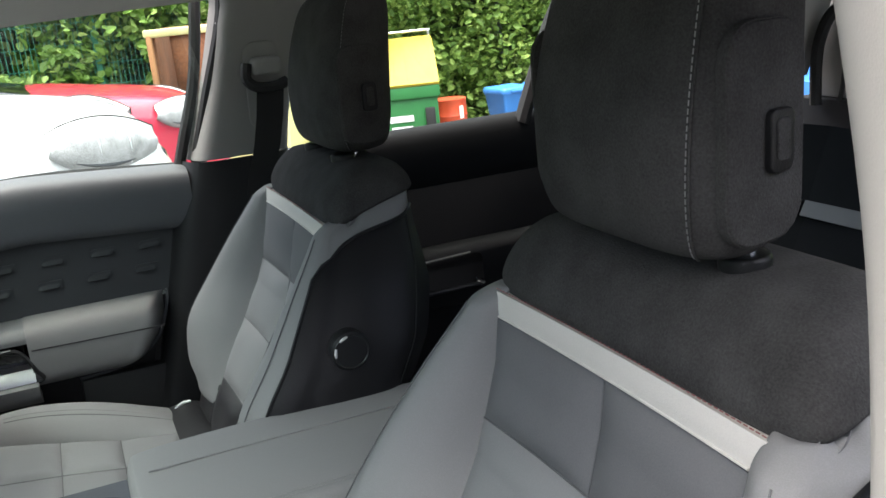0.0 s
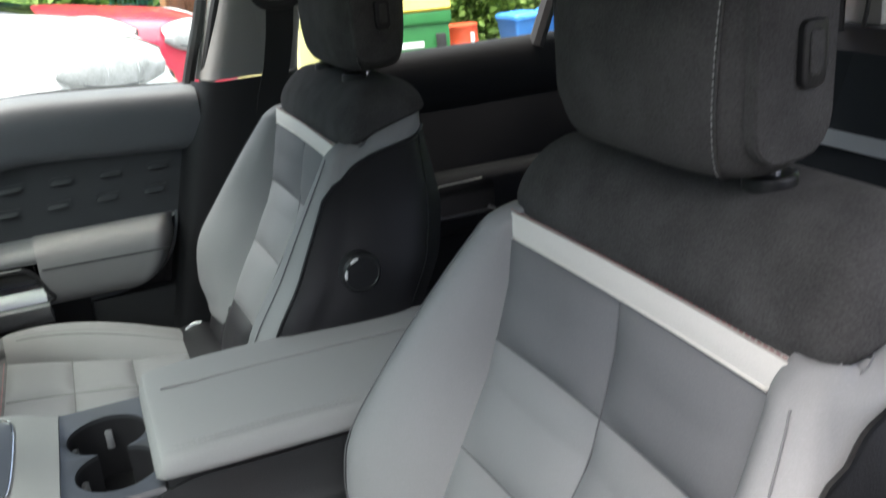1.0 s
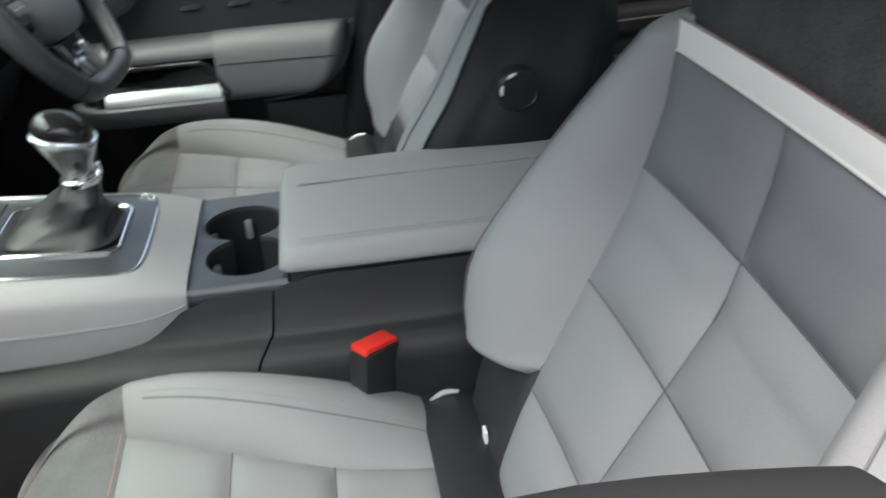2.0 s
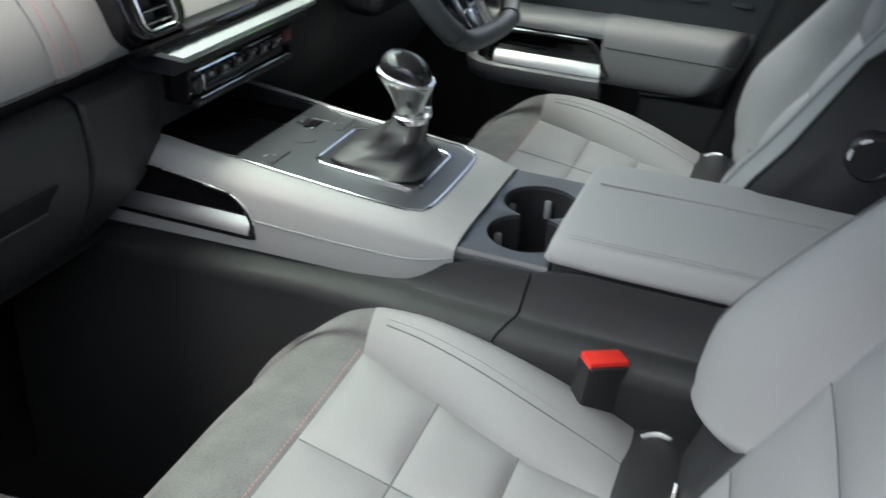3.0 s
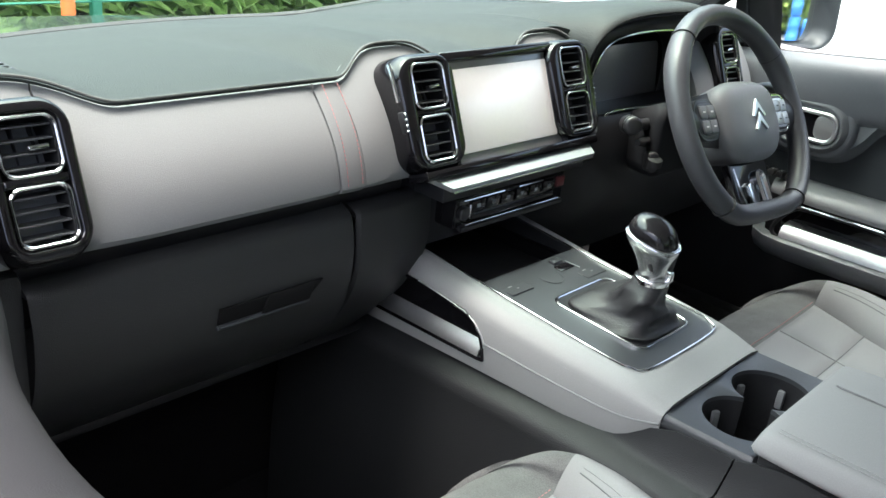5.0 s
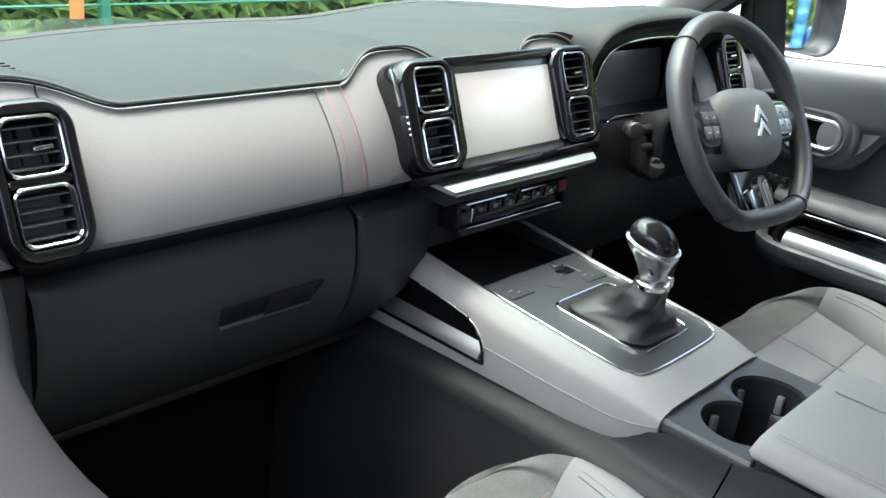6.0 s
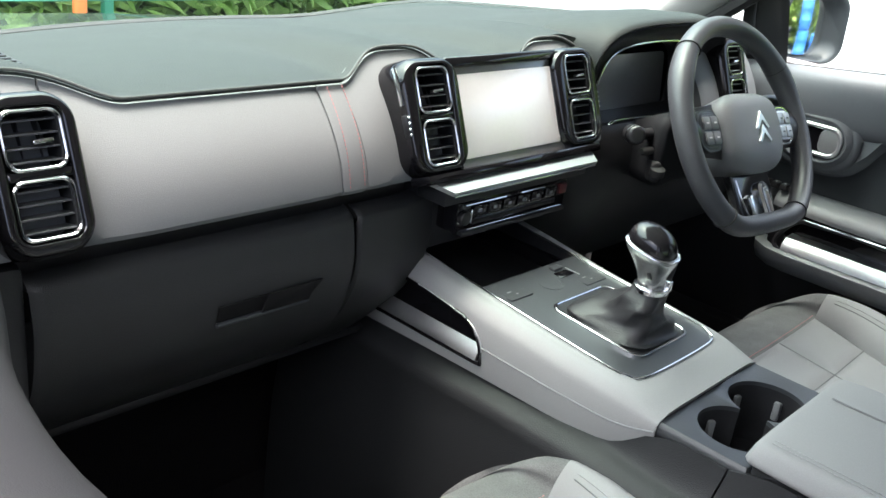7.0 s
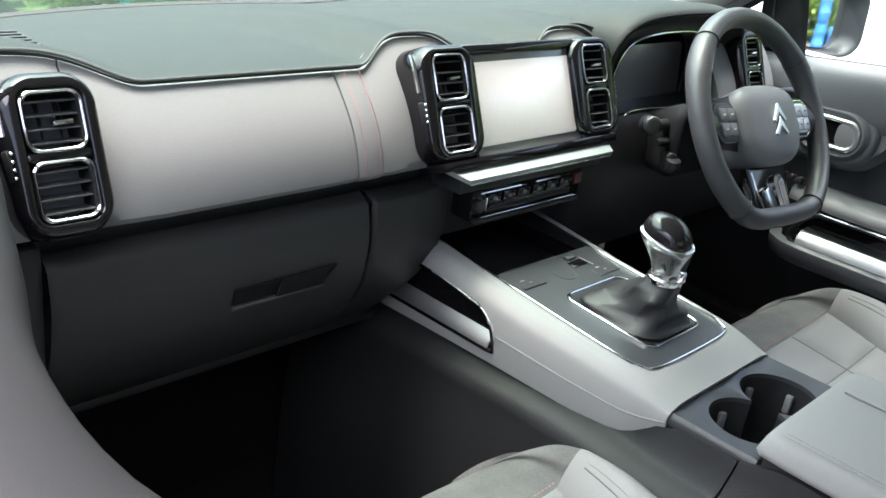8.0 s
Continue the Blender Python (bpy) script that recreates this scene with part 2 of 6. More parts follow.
def ring(poly, k, z0, z1, m=None, r=0.0008):
    """A flat frame: the outline poly outside, and the same drawn in by k inside."""
    P = np.array(poly, float)
    c = P.mean(0)
    s = np.abs(P - c).max(0)
    Q = c + (P - c) * (1 - k / s)
    e = c + (P - c) * (1 - r / s)
    g = c + (P - c) * (1 - (k - r) / s)
    L = [np.c_[P, np.full(len(P), z0)], np.c_[P, np.full(len(P), z1 - r)], np.c_[e, np.full(len(P), z1)], np.c_[g, np.full(len(P), z1)], np.c_[Q, np.full(len(P), z1 - r)], np.c_[Q, np.full(len(P), z0)]]
    bm = grid_bm(L, close_u=True, close_v=True)
    if m is not None:
        bm.transform(m)
    return bm


def disc(r, z0, z1, n=28, e=0.0, m=None):
    return slab([(r * math.cos(a), r * math.sin(a)) for a in np.linspace(0, 2 * math.pi, n, endpoint=False)], z0, z1, e, m)


def plane_m(origin, right, up):
    """A pose whose x runs right and y up in a plane, z out of it."""
    r, u = Vector(right).normalized(), Vector(up).normalized()
    n = r.cross(u).normalized()
    u = n.cross(r)
    m = Matrix((r, u, n)).transposed().to_4x4()
    m.translation = origin
    return m


def stitches(name, P, material, parent, step=0.006, length=0.0036, r=0.0006):
    """A row of short threads along a line of points, as one part."""
    P = np.asarray(P, float)
    d = np.r_[0, np.cumsum(np.linalg.norm(np.diff(P, axis=0), axis=1))]
    bm = bmesh.new()
    s = 0.0
    while s + length < d[-1]:
        a, b = (np.array([np.interp(q, d, P[:, k]) for k in range(3)]) for q in (s, s + length))
        t = (b - a) / max(np.linalg.norm(b - a), 1e-9)
        u = np.cross(t, (0.3, 0.5, 0.8))
        u /= np.linalg.norm(u)
        w = np.cross(t, u)
        A = [bm.verts.new(tuple(a + r * (math.cos(q) * u + math.sin(q) * w))) for q in (0, 2.1, 4.2)]
        B = [bm.verts.new(tuple(b + r * (math.cos(q) * u + math.sin(q) * w))) for q in (0, 2.1, 4.2)]
        for k in range(3):
            bm.faces.new((A[k], A[(k + 1) % 3], B[(k + 1) % 3], B[k]))
        bm.faces.new(A[::-1])
        bm.faces.new(B)
        s += step
    return part(name, bm, material, parent)


# ---- front seats ----
SZ = np.array([0.60, 0.70, 0.75, 0.78, 0.82, 0.86, 0.90, 0.94, 0.98, 1.02, 1.075, 1.096, 1.112])
SY = np.array([0.150, 0.130, 0.112, 0.100, 0.078, 0.054, 0.030, 0.006, -0.006, -0.017, -0.025, -0.034, -0.046])
SWI = np.array([0.115, 0.120, 0.125, 0.128, 0.135, 0.142, 0.149, 0.155, 0.153, 0.151, 0.151, 0.152, 0.146])
SWO = np.array([0.225, 0.228, 0.232, 0.243, 0.256, 0.262, 0.257, 0.248, 0.233, 0.217, 0.186, 0.178, 0.170])
SD = np.array([0.010, 0.010, 0.010, 0.022, 0.050, 0.072, 0.078, 0.072, 0.058, 0.042, 0.011, 0.000, 0.0])


def back_at(z):
    return tuple(float(np.interp(z, SZ, a)) for a in (SY, SWI, SWO, SD))


def insert_grid(x0, x1, z0, z1, nu=10, nv=10):
    """Points of the backrest's middle between two shares of its half width and two heights."""
    G = []
    for z in np.linspace(z0, z1, nv):
        y, wi, wo, d = back_at(z)
        G.append([(wi * u, y + 0.006 * u * u, z) for u in np.linspace(x0, x1, nu)])
    return np.array(G)


def bolster_row(z, s):
    y, wi, wo, d = back_at(z)
    w = wo - wi
    return [(s * wi, y + 0.005, z), (s * (wi + 0.17 * w), y + 0.006 + 0.56 * d, z), (s * (wi + 0.52 * w), y + d + 0.006, z), (s * (wi + 0.88 * w), y + 0.86 * d + 0.002, z), (s * (wi + 0.98 * w), y + 0.62 * d - 0.002, z), (s * wo, y + 0.4 * d - 0.006, z)]


def suede_edge(y):
    """Height of the suede's lower edge: level across the front, climbing along the flank."""
    return float(np.interp(y, [-0.140, -0.09, -0.03], [1.112, 1.100, 1.0785]))


def front_seat(label, knob_side, at, head=0.0, hw=1.0, foot=0.0):
    seat = thing("front_seat", label, "car seat", "front seats", at=at)
    k_dark = knob_side < 0
    # backrest: quilted pads in two columns
    rows = [1.057, 0.972, 0.885, 0.80, 0.72]
    for a, b in zip(rows[:-1], rows[1:]):
        for u0, u1 in ((-1.0, 0.0), (0.0, 1.0)):
            # lowest pads are dark on the driver seat only
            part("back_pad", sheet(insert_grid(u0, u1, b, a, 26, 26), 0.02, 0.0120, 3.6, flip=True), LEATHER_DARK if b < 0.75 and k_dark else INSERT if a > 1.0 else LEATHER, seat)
        part("seam", tube(insert_grid(-1, 1, b, b + 0.001, 14, 2)[0] + (0, 0.0004, 0), 0.0008, 5), SEAM, seat)
    part("seam", tube(insert_grid(0, 0.01, 0.72, 1.055, 2, 20)[:, 0] + (0, 0.0004, 0), 0.0008, 5), SEAM, seat)
    # pale ribbon across
    G = []
    for z, w in ((1.0590, 0.1485), (1.065, 0.151), (1.071, 0.154), (1.0785, 0.157)):
        y = back_at(z)[0]
        G.append([(w * u, y + 0.003 * u * u + 0.0030, z) for u in np.linspace(-1, 1, 16)])
    part("ribbon", sheet(np.array(G), 0.012, 0.001, 10, flip=True), STRAP, seat, "pale beige ribbon with a red stitched edge")
    part("ribbon_welt", tube([(0.148 * u, back_at(1.059)[0] + 0.003 * u * u + 0.0036, 1.0598) for u in np.linspace(-1, 1, 16)], 0.0010, 6), STRAP, seat)
    y = back_at(1.08)[0]
    stitches("stitching", [(0.157 * u, y + 0.003 * u * u + 0.0040, 1.0812) for u in np.linspace(-1, 1, 40)], THREAD_RED, seat, 0.005, 0.0032, 0.0005)
    # side bolsters
    for s in (-1, 1):
        def side_pt(u, z, out=0.0):
            yy, wi, wo, d = back_at(z)
            P = [(s * wo, yy + 0.38 * d - 0.008, z), (s * (wo + 0.005), yy - 0.03, z), (s * (wo + 0.001), yy - 0.085, z), (s * (wo - 0.025), max(yy - 0.125, -0.136) if z > 1.0 else yy - 0.125, z)]
            p = catmull(P, [u])[0]
            return np.array((p[0] + s * out, p[1], p[2]))

        net = []
        for z in (0.752, 0.765, 0.785, 0.82, 0.88, 0.94, 1.00, 1.04, 1.058, 1.070, 1.080, 1.098, 1.118):
            row = []
            for k in range(6):
                # the foot climbs towards the middle of the seat
                zk = z + foot * (1 - 0.085 * k) * max(0.0, (0.88 - z) / 0.128)
                p = np.array(bolster_row(min(zk, 1.0815), s)[k])
                if z > 1.075:
                    p -= (s * (0.006 + 0.2 * (z - 1.08)) * (k > 2), 0.008 + 0.4 * (z - 1.08), 0.05 * (z - 1.08))
                row.append(p)
            for u in (0.2, 0.4, 0.7, 1.0):
                lim = suede_edge(side_pt(u, z)[1]) + 0.004
                p = side_pt(u, min(z, lim))
                if z > lim - 0.012:
                    p += (-s * (0.013 + 0.3 * max(0.0, z - lim)), -0.010 * (u < 0.3), 0.05 * max(0.0, z - lim))
                row.append(p)
            net.append(row)
        # the foot of the bolster turns in like a nose
        net[0] = [p - (s * 0.012 * (k > 0), (0.012 + 0.35 * foot) if k < 6 else 0, 0) for k, p in enumerate(net[0])]
        G = surf(net, np.linspace(0, 1, 52), np.linspace(0, 1, 46))
        part("side_bolster", sheet(G, 0.008, 0.0, 14, flip=s > 0), LEATHER, seat, angle=70)
        part("bolster_seam", tube(G[6:34, 14] + (s * 0.0006, 0.0014, 0), 0.0007, 5), SEAM, seat)
        low = [[(p[0], min(p[1], back_at(z)[0] + 0.008), z) for p in bolster_row(z, s)] for z in (0.60, 0.66, 0.72, 0.78, 0.790 + 0.7 * foot)]
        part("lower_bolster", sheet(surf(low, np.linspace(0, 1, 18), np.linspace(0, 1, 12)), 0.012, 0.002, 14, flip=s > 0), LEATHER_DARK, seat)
        # leather side, and the hard dark panel below its curved seam
        def seam_z(u):
            return float(np.interp(u, [0, 0.12, 0.3, 0.55, 0.8, 1.0], [1.052, 1.060, 1.068, 1.076, 1.083, 1.087]))

        near = s < 0
        lift = 0.0050 if near else 0.0025

        def fore(k, z):
            return np.array(bolster_row(z, s)[k]) + (s * lift, 0.0030 if near else 0.0, 0)

        def brow(z):
            """Where the side panel starts: over the crest on the flank towards the kerb."""
            return 0.65 * fore(3, z) + 0.35 * fore(4, z) if near else 0.2 * fore(4, z) + 0.8 * fore(5, z)

        G = []
        for v in np.linspace(0, 1, 34):
            def up(top):
                return 0.58 + (top - 0.58) * v
            mid_ = [fore(4, up(1.042))] if near else []
            G.append([brow(up(1.028))] + mid_ + [fore(5, up(1.047))] + [side_pt(u, up(seam_z(u)), lift) for u in np.linspace(0.03, 1, 18)])
        G = np.array(G)
        part("side_panel", sheet(G, 0.01, 0.0, 14, flip=s > 0), SIDE_DARK, seat, angle=70)
        part("piping", tube(np.vstack([G[-1][::-1], G[::-1, 0]]), 0.0022, 6), SIDE_DARK, seat)
        part("panel_seam", tube(G[4:, -5] + (s * 0.0006, 0, 0), 0.0009, 6), SIDE_DARK, seat)
    # suede shoulder piece over the top
    rings = []
    WZ, WW = [1.06, 1.09, 1.104, 1.118, 1.130, 1.138, 1.142], [0.182, 0.181, 0.176, 0.170, 0.161, 0.146, 0.116]
    YF = [-0.030, -0.026, -0.031, -0.040, -0.052, -0.064, -0.078]
    YB = [-0.144, -0.147, -0.148, -0.147, -0.142, -0.134, -0.122]
    for f in (-0.10, 0.0, 0.12, 0.3, 0.5, 0.7, 0.85, 0.94, 1.0):
        P = []
        for a in np.linspace(0, 2 * math.pi, 72, endpoint=False):
            c, q = math.cos(a), math.sin(a)
            qq = math.copysign(abs(q) ** 0.26, q)
            zb = suede_edge(-0.085 + 0.058 * qq)
            z = zb + (1.142 - zb) * f
            w, yf, yb = (float(np.interp(z, WZ, t_)) for t_ in (WW, YF, YB))
            if f < 0:
                w -= 0.006
            P.append((w * math.copysign(abs(c) ** 0.25, c), (yf + yb) / 2 + (yf - yb) / 2 * qq, z))
        rings.append(P)
    part("shoulder_panel", grid_bm(catmull(np.array(rings), np.linspace(0, 1, 30)), close_u=True, cap=True), SUEDE, seat, "charcoal suede shoulder panel")
    # back shell
    net = []
    for z, yb, w in ((0.56, 0.045, 0.20), (0.70, 0.0, 0.212), (0.85, -0.07, 0.225), (1.0, -0.13, 0.20), (1.06, -0.148, 0.165), (1.09, -0.150, 0.15)):
        net.append([(-w, yb + 0.05, z), (-w * 0.6, yb, z), (0, yb - 0.01, z), (w * 0.6, yb, z), (w, yb + 0.05, z)])
    part("back_shell", sheet(surf(net, np.linspace(0, 1, 16), np.linspace(0, 1, 16)), 0.01, 0), PLASTIC, seat)
    # headrest
    hr = []
    for z, w, yf, yb in ((1.150, 0.070, -0.062, -0.100), (1.153, 0.090, -0.040, -0.112), (1.163, 0.101, -0.027, -0.120), (1.19, 0.107, -0.020, -0.126), (1.24, 0.110, -0.021, -0.130), (1.29, 0.105, -0.032, -0.135), (1.33, 0.096, -0.046, -0.140), (1.350, 0.082, -0.062, -0.138), (1.357, 0.058, -0.082, -0.130)):
        P = []
        w *= hw
        for a in np.linspace(0, 2 * math.pi, 48, endpoint=False):
            c, q = math.cos(a), math.sin(a)
            qq = math.copysign(abs(q) ** 0.6, q)
            P.append((w * math.copysign(abs(c) ** 0.45, c) * (1 - 0.22 * (0.5 - 0.5 * qq)), head + (yf + yb) / 2 + (yf - yb) / 2 * qq - 0.006 * (abs(c) ** 2 if q > 0 else 0), z))
        hr.append(P)
    H = catmull(np.array(hr), np.linspace(0, 1, 34))
    rest = part("headrest", grid_bm(H, close_u=True, cap=True), SUEDE, seat, "charcoal suede headrest with pale stitching")
    for s in (-1, 1):
        line = []
        for k in range(1, 33):
            r = np.array([p for p in H[k] if p[1] > np.mean(H[k][:, 1])])
            w = max(p[0] for p in H[k])
            i = np.argmin(abs(r[:, 0] - s * w * (0.84 if s * knob_side < 0 else 0.97)))
            line.append(r[i] * (1, 1, 1) + (0, 0.0008, 0))
        line = catmull(np.array(line)[::3], np.linspace(0, 1, 60))
        stitches("stitching", line, THREAD, rest, 0.0046, 0.0032, 0.0005)
        part("seam", tube(line + (s * 0.0022, -0.0004, 0), 0.0011, 5), SUEDE, rest)
        m = plane_m((s * 0.098 * hw, head - 0.072, 1.226), (0.2, s, 0), (0, -0.08, 1))
        part("side_wing", slab(rrect(0.066, 0.125, 0.022), -0.006, 0.0028, 0.002, m), SUEDE, rest)
        part("wing_seam", ring(rrect(0.0675, 0.1265, 0.023), 0.0010, -0.004, 0.0012, m, 0.0003), SUEDE, rest)
        part("release_button", slab(rrect(0.021, 0.036, 0.005), 0.001, 0.0068, 0.0012, m @ Matrix.Translation((-0.008 * s, -0.004, 0))), SIDE_DARK, rest)
        part("button_pad", slab(rrect(0.011, 0.024, 0.003), 0.005, 0.0080, 0.0008, m @ Matrix.Translation((-0.008 * s, -0.003, 0))), SUEDE, rest)
        px = s * 0.068
        part("headrest_post", tube([(px, -0.084, 1.12), (px, head - 0.086, 1.175)], 0.0062, 12), CHROME, seat)
        g = Matrix.Translation((px, -0.084, 1.144))
        part("post_guide", disc(0.0165, -0.006, 0.005, 24, 0.003, g), SIDE_DARK, seat)
    # seat cushion
    def cz(y):
        return float(np.interp(y, [0.10, 0.20, 0.345, 0.447, 0.49, 0.515, 0.53, 0.541], [0.712, 0.717, 0.731, 0.735, 0.733, 0.725, 0.712, 0.69]))

    def cw(y):
        return float(np.interp(y, [0.10, 0.25, 0.345, 0.447, 0.53], [0.138, 0.152, 0.184, 0.226, 0.235]))

    ys = [0.168, 0.26, 0.345, 0.438]
    for a, b in zip(ys[:-1], ys[1:]):
        for u0, u1 in ((-1.0, -0.42), (-0.42, 0.42), (0.42, 1.0)):
            G = [[(cw(y) * u, y, cz(y) + 0.006 * u * u) for u in np.linspace(u0, u1, 20)] for y in np.linspace(a, b, 20)]
            part("cushion_pad", sheet(np.array(G), 0.02, 0.0090, 5.0), LEATHER, seat)
    for y in ys[1:-1]:
        part("seam", tube([(cw(y) * u, y, cz(y) + 0.006 * u * u + 0.0004) for u in np.linspace(-1, 1, 14)], 0.0008, 5), SEAM, seat)
    for u in (-0.42, 0.42):
        part("seam", tube([(cw(y) * u, y, cz(y) + 0.006 * u * u + 0.0004) for y in np.linspace(0.168, 0.436, 16)], 0.0008, 5), SEAM, seat)

    def crow(y):
        """Half of a section across the cushion: from the middle pad over the bolster and down its side."""
        z0, wi = cz(y) + 0.006, cw(min(y, 0.45))
        h = float(np.interp(y, [0.166, 0.20, 0.25, 0.33, 0.40, 0.45, 0.50, 0.53], [-0.002, 0.014, 0.031, 0.042, 0.042, 0.032, 0.012, 0.0]))
        wo = float(np.interp(y, [0.1, 0.3, 0.42, 0.47, 0.503, 0.524, 0.534, 0.541], [0.262, 0.270, 0.274, 0.270, 0.258, 0.238, 0.215, 0.18]))
        wi = min(wi, wo - 0.03)
        drop = max(0, y - 0.47) * 0.2
        return [(wi, y, z0 - 0.001 - drop * 0.2), (wi + 0.25 * (wo - wi), y, z0 + 0.62 * h - drop * 0.3), (wi + 0.62 * (wo - wi), y, z0 + h - drop * 0.6), (wo - 0.004, y, z0 + 0.55 * h - 0.008 - drop), (wo, y, z0 - 0.03 - drop), (wo - 0.030, y, z0 - 0.085)]

    net = []
    for y in (0.438, 0.46, 0.48, 0.498, 0.512, 0.523, 0.531, 0.537, 0.541):
        R = crow(y)
        w = R[0][0]
        net.append([(-p[0], p[1], p[2]) for p in R[::-1]] + [(w * u, y, cz(y) + 0.006 * u * u) for u in (-0.6, -0.2, 0.2, 0.6)] + R)
    net = [[(p[0], p[1] - (p[1] - 0.438) * 0.14 * (abs(p[0]) / 0.25) ** 4, p[2]) for p in r] for r in net]
    last = net[-1]
    net += [[(p[0] * 1.0, p[1], p[2] - 0.04) for p in last], [(p[0] * 0.98, p[1] - 0.006, p[2] - 0.10) for p in last]]
    part("cushion_front", sheet(surf(net, np.linspace(0, 1, 70), np.linspace(0, 1, 36)), 0.006, 0.0, 16), SUEDE_GREY, seat, "grey suede front edge with a red stitched seam", angle=89)
    stitches("stitching", [(0.226 * u, 0.442, cz(0.44) + 0.0062 * u * u + 0.0028) for u in np.linspace(-1, 1, 60)], THREAD_RED, seat, 0.0055, 0.0034, 0.0006)
    for s in (-1, 1):
        net = [[(s * p[0], p[1], p[2]) for p in crow(y)] for y in (0.166, 0.20, 0.26, 0.32, 0.38, 0.438)]
        G = surf(net, np.linspace(0, 1, 24), np.linspace(0, 1, 26))
        part("cushion_bolster", sheet(G, 0.015, 0.0025, 14, flip=s < 0), LEATHER, seat)
        for u, m in ((6, SEAM_DARK), (7, LEATHER)):
            part("bolster_seam", tube(G[1:24, u] + (-s * 0.0012, 0, 0.0020), 0.0008, 6), m, seat)
        part("side_valance", box(s * 0.265 - 0.012, s * 0.265 + 0.012, 0.02, 0.46, 0.50, 0.655, 0.008), PLASTIC, seat)
    tail = [[(0.245 * u, y, z - 0.01 * u * u) for u in np.linspace(-1, 1, 14)] for y, z in ((0.172, 0.715), (0.150, 0.722), (0.125, 0.712), (0.09, 0.69))]
    part("cushion_tail", sheet(np.array(tail), 0.02, 0.0), LEATHER_DARK, seat, "dark filler panel between cushion and backrest")
    part("cushion_base", box(-0.25, 0.25, 0.04, 0.49, 0.50, 0.69, 0.02), PLASTIC, seat)
    for s in (-1, 1):
        part("seat_rail", box(s * 0.19 - 0.02, s * 0.19 + 0.02, 0.0, 0.45, 0.425, 0.505, 0.004), PLASTIC, seat)
    # recliner knob and tilt lever on one side
    k = knob_side
    m = plane_m((k * 0.254, -0.007, 0.951), (0, k, 0), (0, -0.25, 1))
    kn = part("recliner_knob", disc(0.024, -0.004, 0.015, 32, 0.004, m), PLASTIC, seat)
    part("knob_rim", ring([(0.0215 * math.cos(a), 0.0215 * math.sin(a)) for a in np.linspace(0, 2 * math.pi, 32, endpoint=False)], 0.0025, 0.012, 0.0158, m), SATIN, kn)
    for a0 in (1.75, 2.75):
        P = [(0.0195 * math.cos(a), 0.0195 * math.sin(a), 0.0158) for a in np.linspace(a0, a0 + 0.55, 8)]
        bm = tube(P, [0.0012, 0.0022, 0.0012], 6)
        bm.transform(m)
        part("knob_mark", bm, WHITE_MARK, kn)
    if k > 0:
        part("fabric_tag", box(-0.2125, -0.2085, -0.062, -0.052, 0.955, 0.985, 0.0006), WHITE_MARK, seat, "small pale fabric tag")
        part("fabric_tag", box(0.154, 0.166, 0.1285, 0.1315, 0.728, 0.742, 0.0006), WHITE_MARK, seat, "small pale fabric tag")
    for s in (-1, 1):
        part("anchor_hook", tube([(s * 0.226, 0.142, 0.736), (s * 0.230, 0.155, 0.734), (s * 0.230, 0.168, 0.727)], [0.002, 0.003, 0.002], 8, smooth_n=8), SILVER, seat)
    return seat


PASSENGER = (-0.390, 0.0, 0.0)
DRIVER = (0.350, 0.031, -0.020)
front_seat("grey leather passenger seat with charcoal suede shoulders and headrest", 1, PASSENGER, foot=0.055)
front_seat("grey leather driver seat with black side panel and recliner knob", -1, DRIVER, -0.035, 1.13)


# ---- centre console ----
console = thing("centre_console", "grey soft-trimmed centre console with gear lever and cup tray", "console", at=(0, 0, 0))
CY = np.array([0.372, 0.385, 0.42, 0.49, 0.585, 0.68, 0.76, 0.80])
CT = np.array([0.838, 0.848, 0.856, 0.862, 0.870, 0.882, 0.890, 0.892])
CB = np.array([0.834, 0.808, 0.793, 0.790, 0.789, 0.787, 0.784, 0.782])
CX = np.array([0.098, 0.104, 0.109, 0.112, 0.113, 0.114, 0.114, 0.114])


def eased(Y, A, width=0.010):
    """The same profile with its corners rounded off, on a fine row of stations."""
    fine = np.linspace(Y[0], Y[-1], 240)
    K = np.exp(-0.5 * ((fine[:, None] - fine[None]) / width) ** 2)
    return (K @ np.interp(fine, Y, A)) / K.sum(1)


CT, CB, CX = (eased(CY, a) for a in (CT, CB, CX))
CY = np.linspace(CY[0], CY[-1], 240)


def ctop(y):
    return float(np.interp(y, CY, CT))


# side cheeks, with an opening for the pocket
PW = 0.0885


def cheek_pt(s, y, zf):
    """A point of the bulging side between its lower edge and the start of the rounded top."""
    t, b, x = (float(np.interp(y, CY, a)) for a in (CT, CB, CX))
    z = b + (t - b) * zf
    return (s * (x + 0.004 * math.sin(math.pi * zf)), y, z)


def pocket_end(zf):
    """How far back the pocket reaches at a height: upright below, swept forward under the rail."""
    k = min(1.0, max(0.0, (zf - 0.34) / 0.42))
    return 0.584 + 0.010 * max(0.0, zf - 0.2) + 0.040 * (1 - math.sqrt(1 - k**2.4))


def cheek(s, zf0, zf1, full=False, n=34, m=9):
    return np.array([[cheek_pt(s, y, zf) for y in np.linspace(0.374, 0.80 if full else pocket_end(zf), n)] for zf in np.linspace(zf0, zf1, m)])


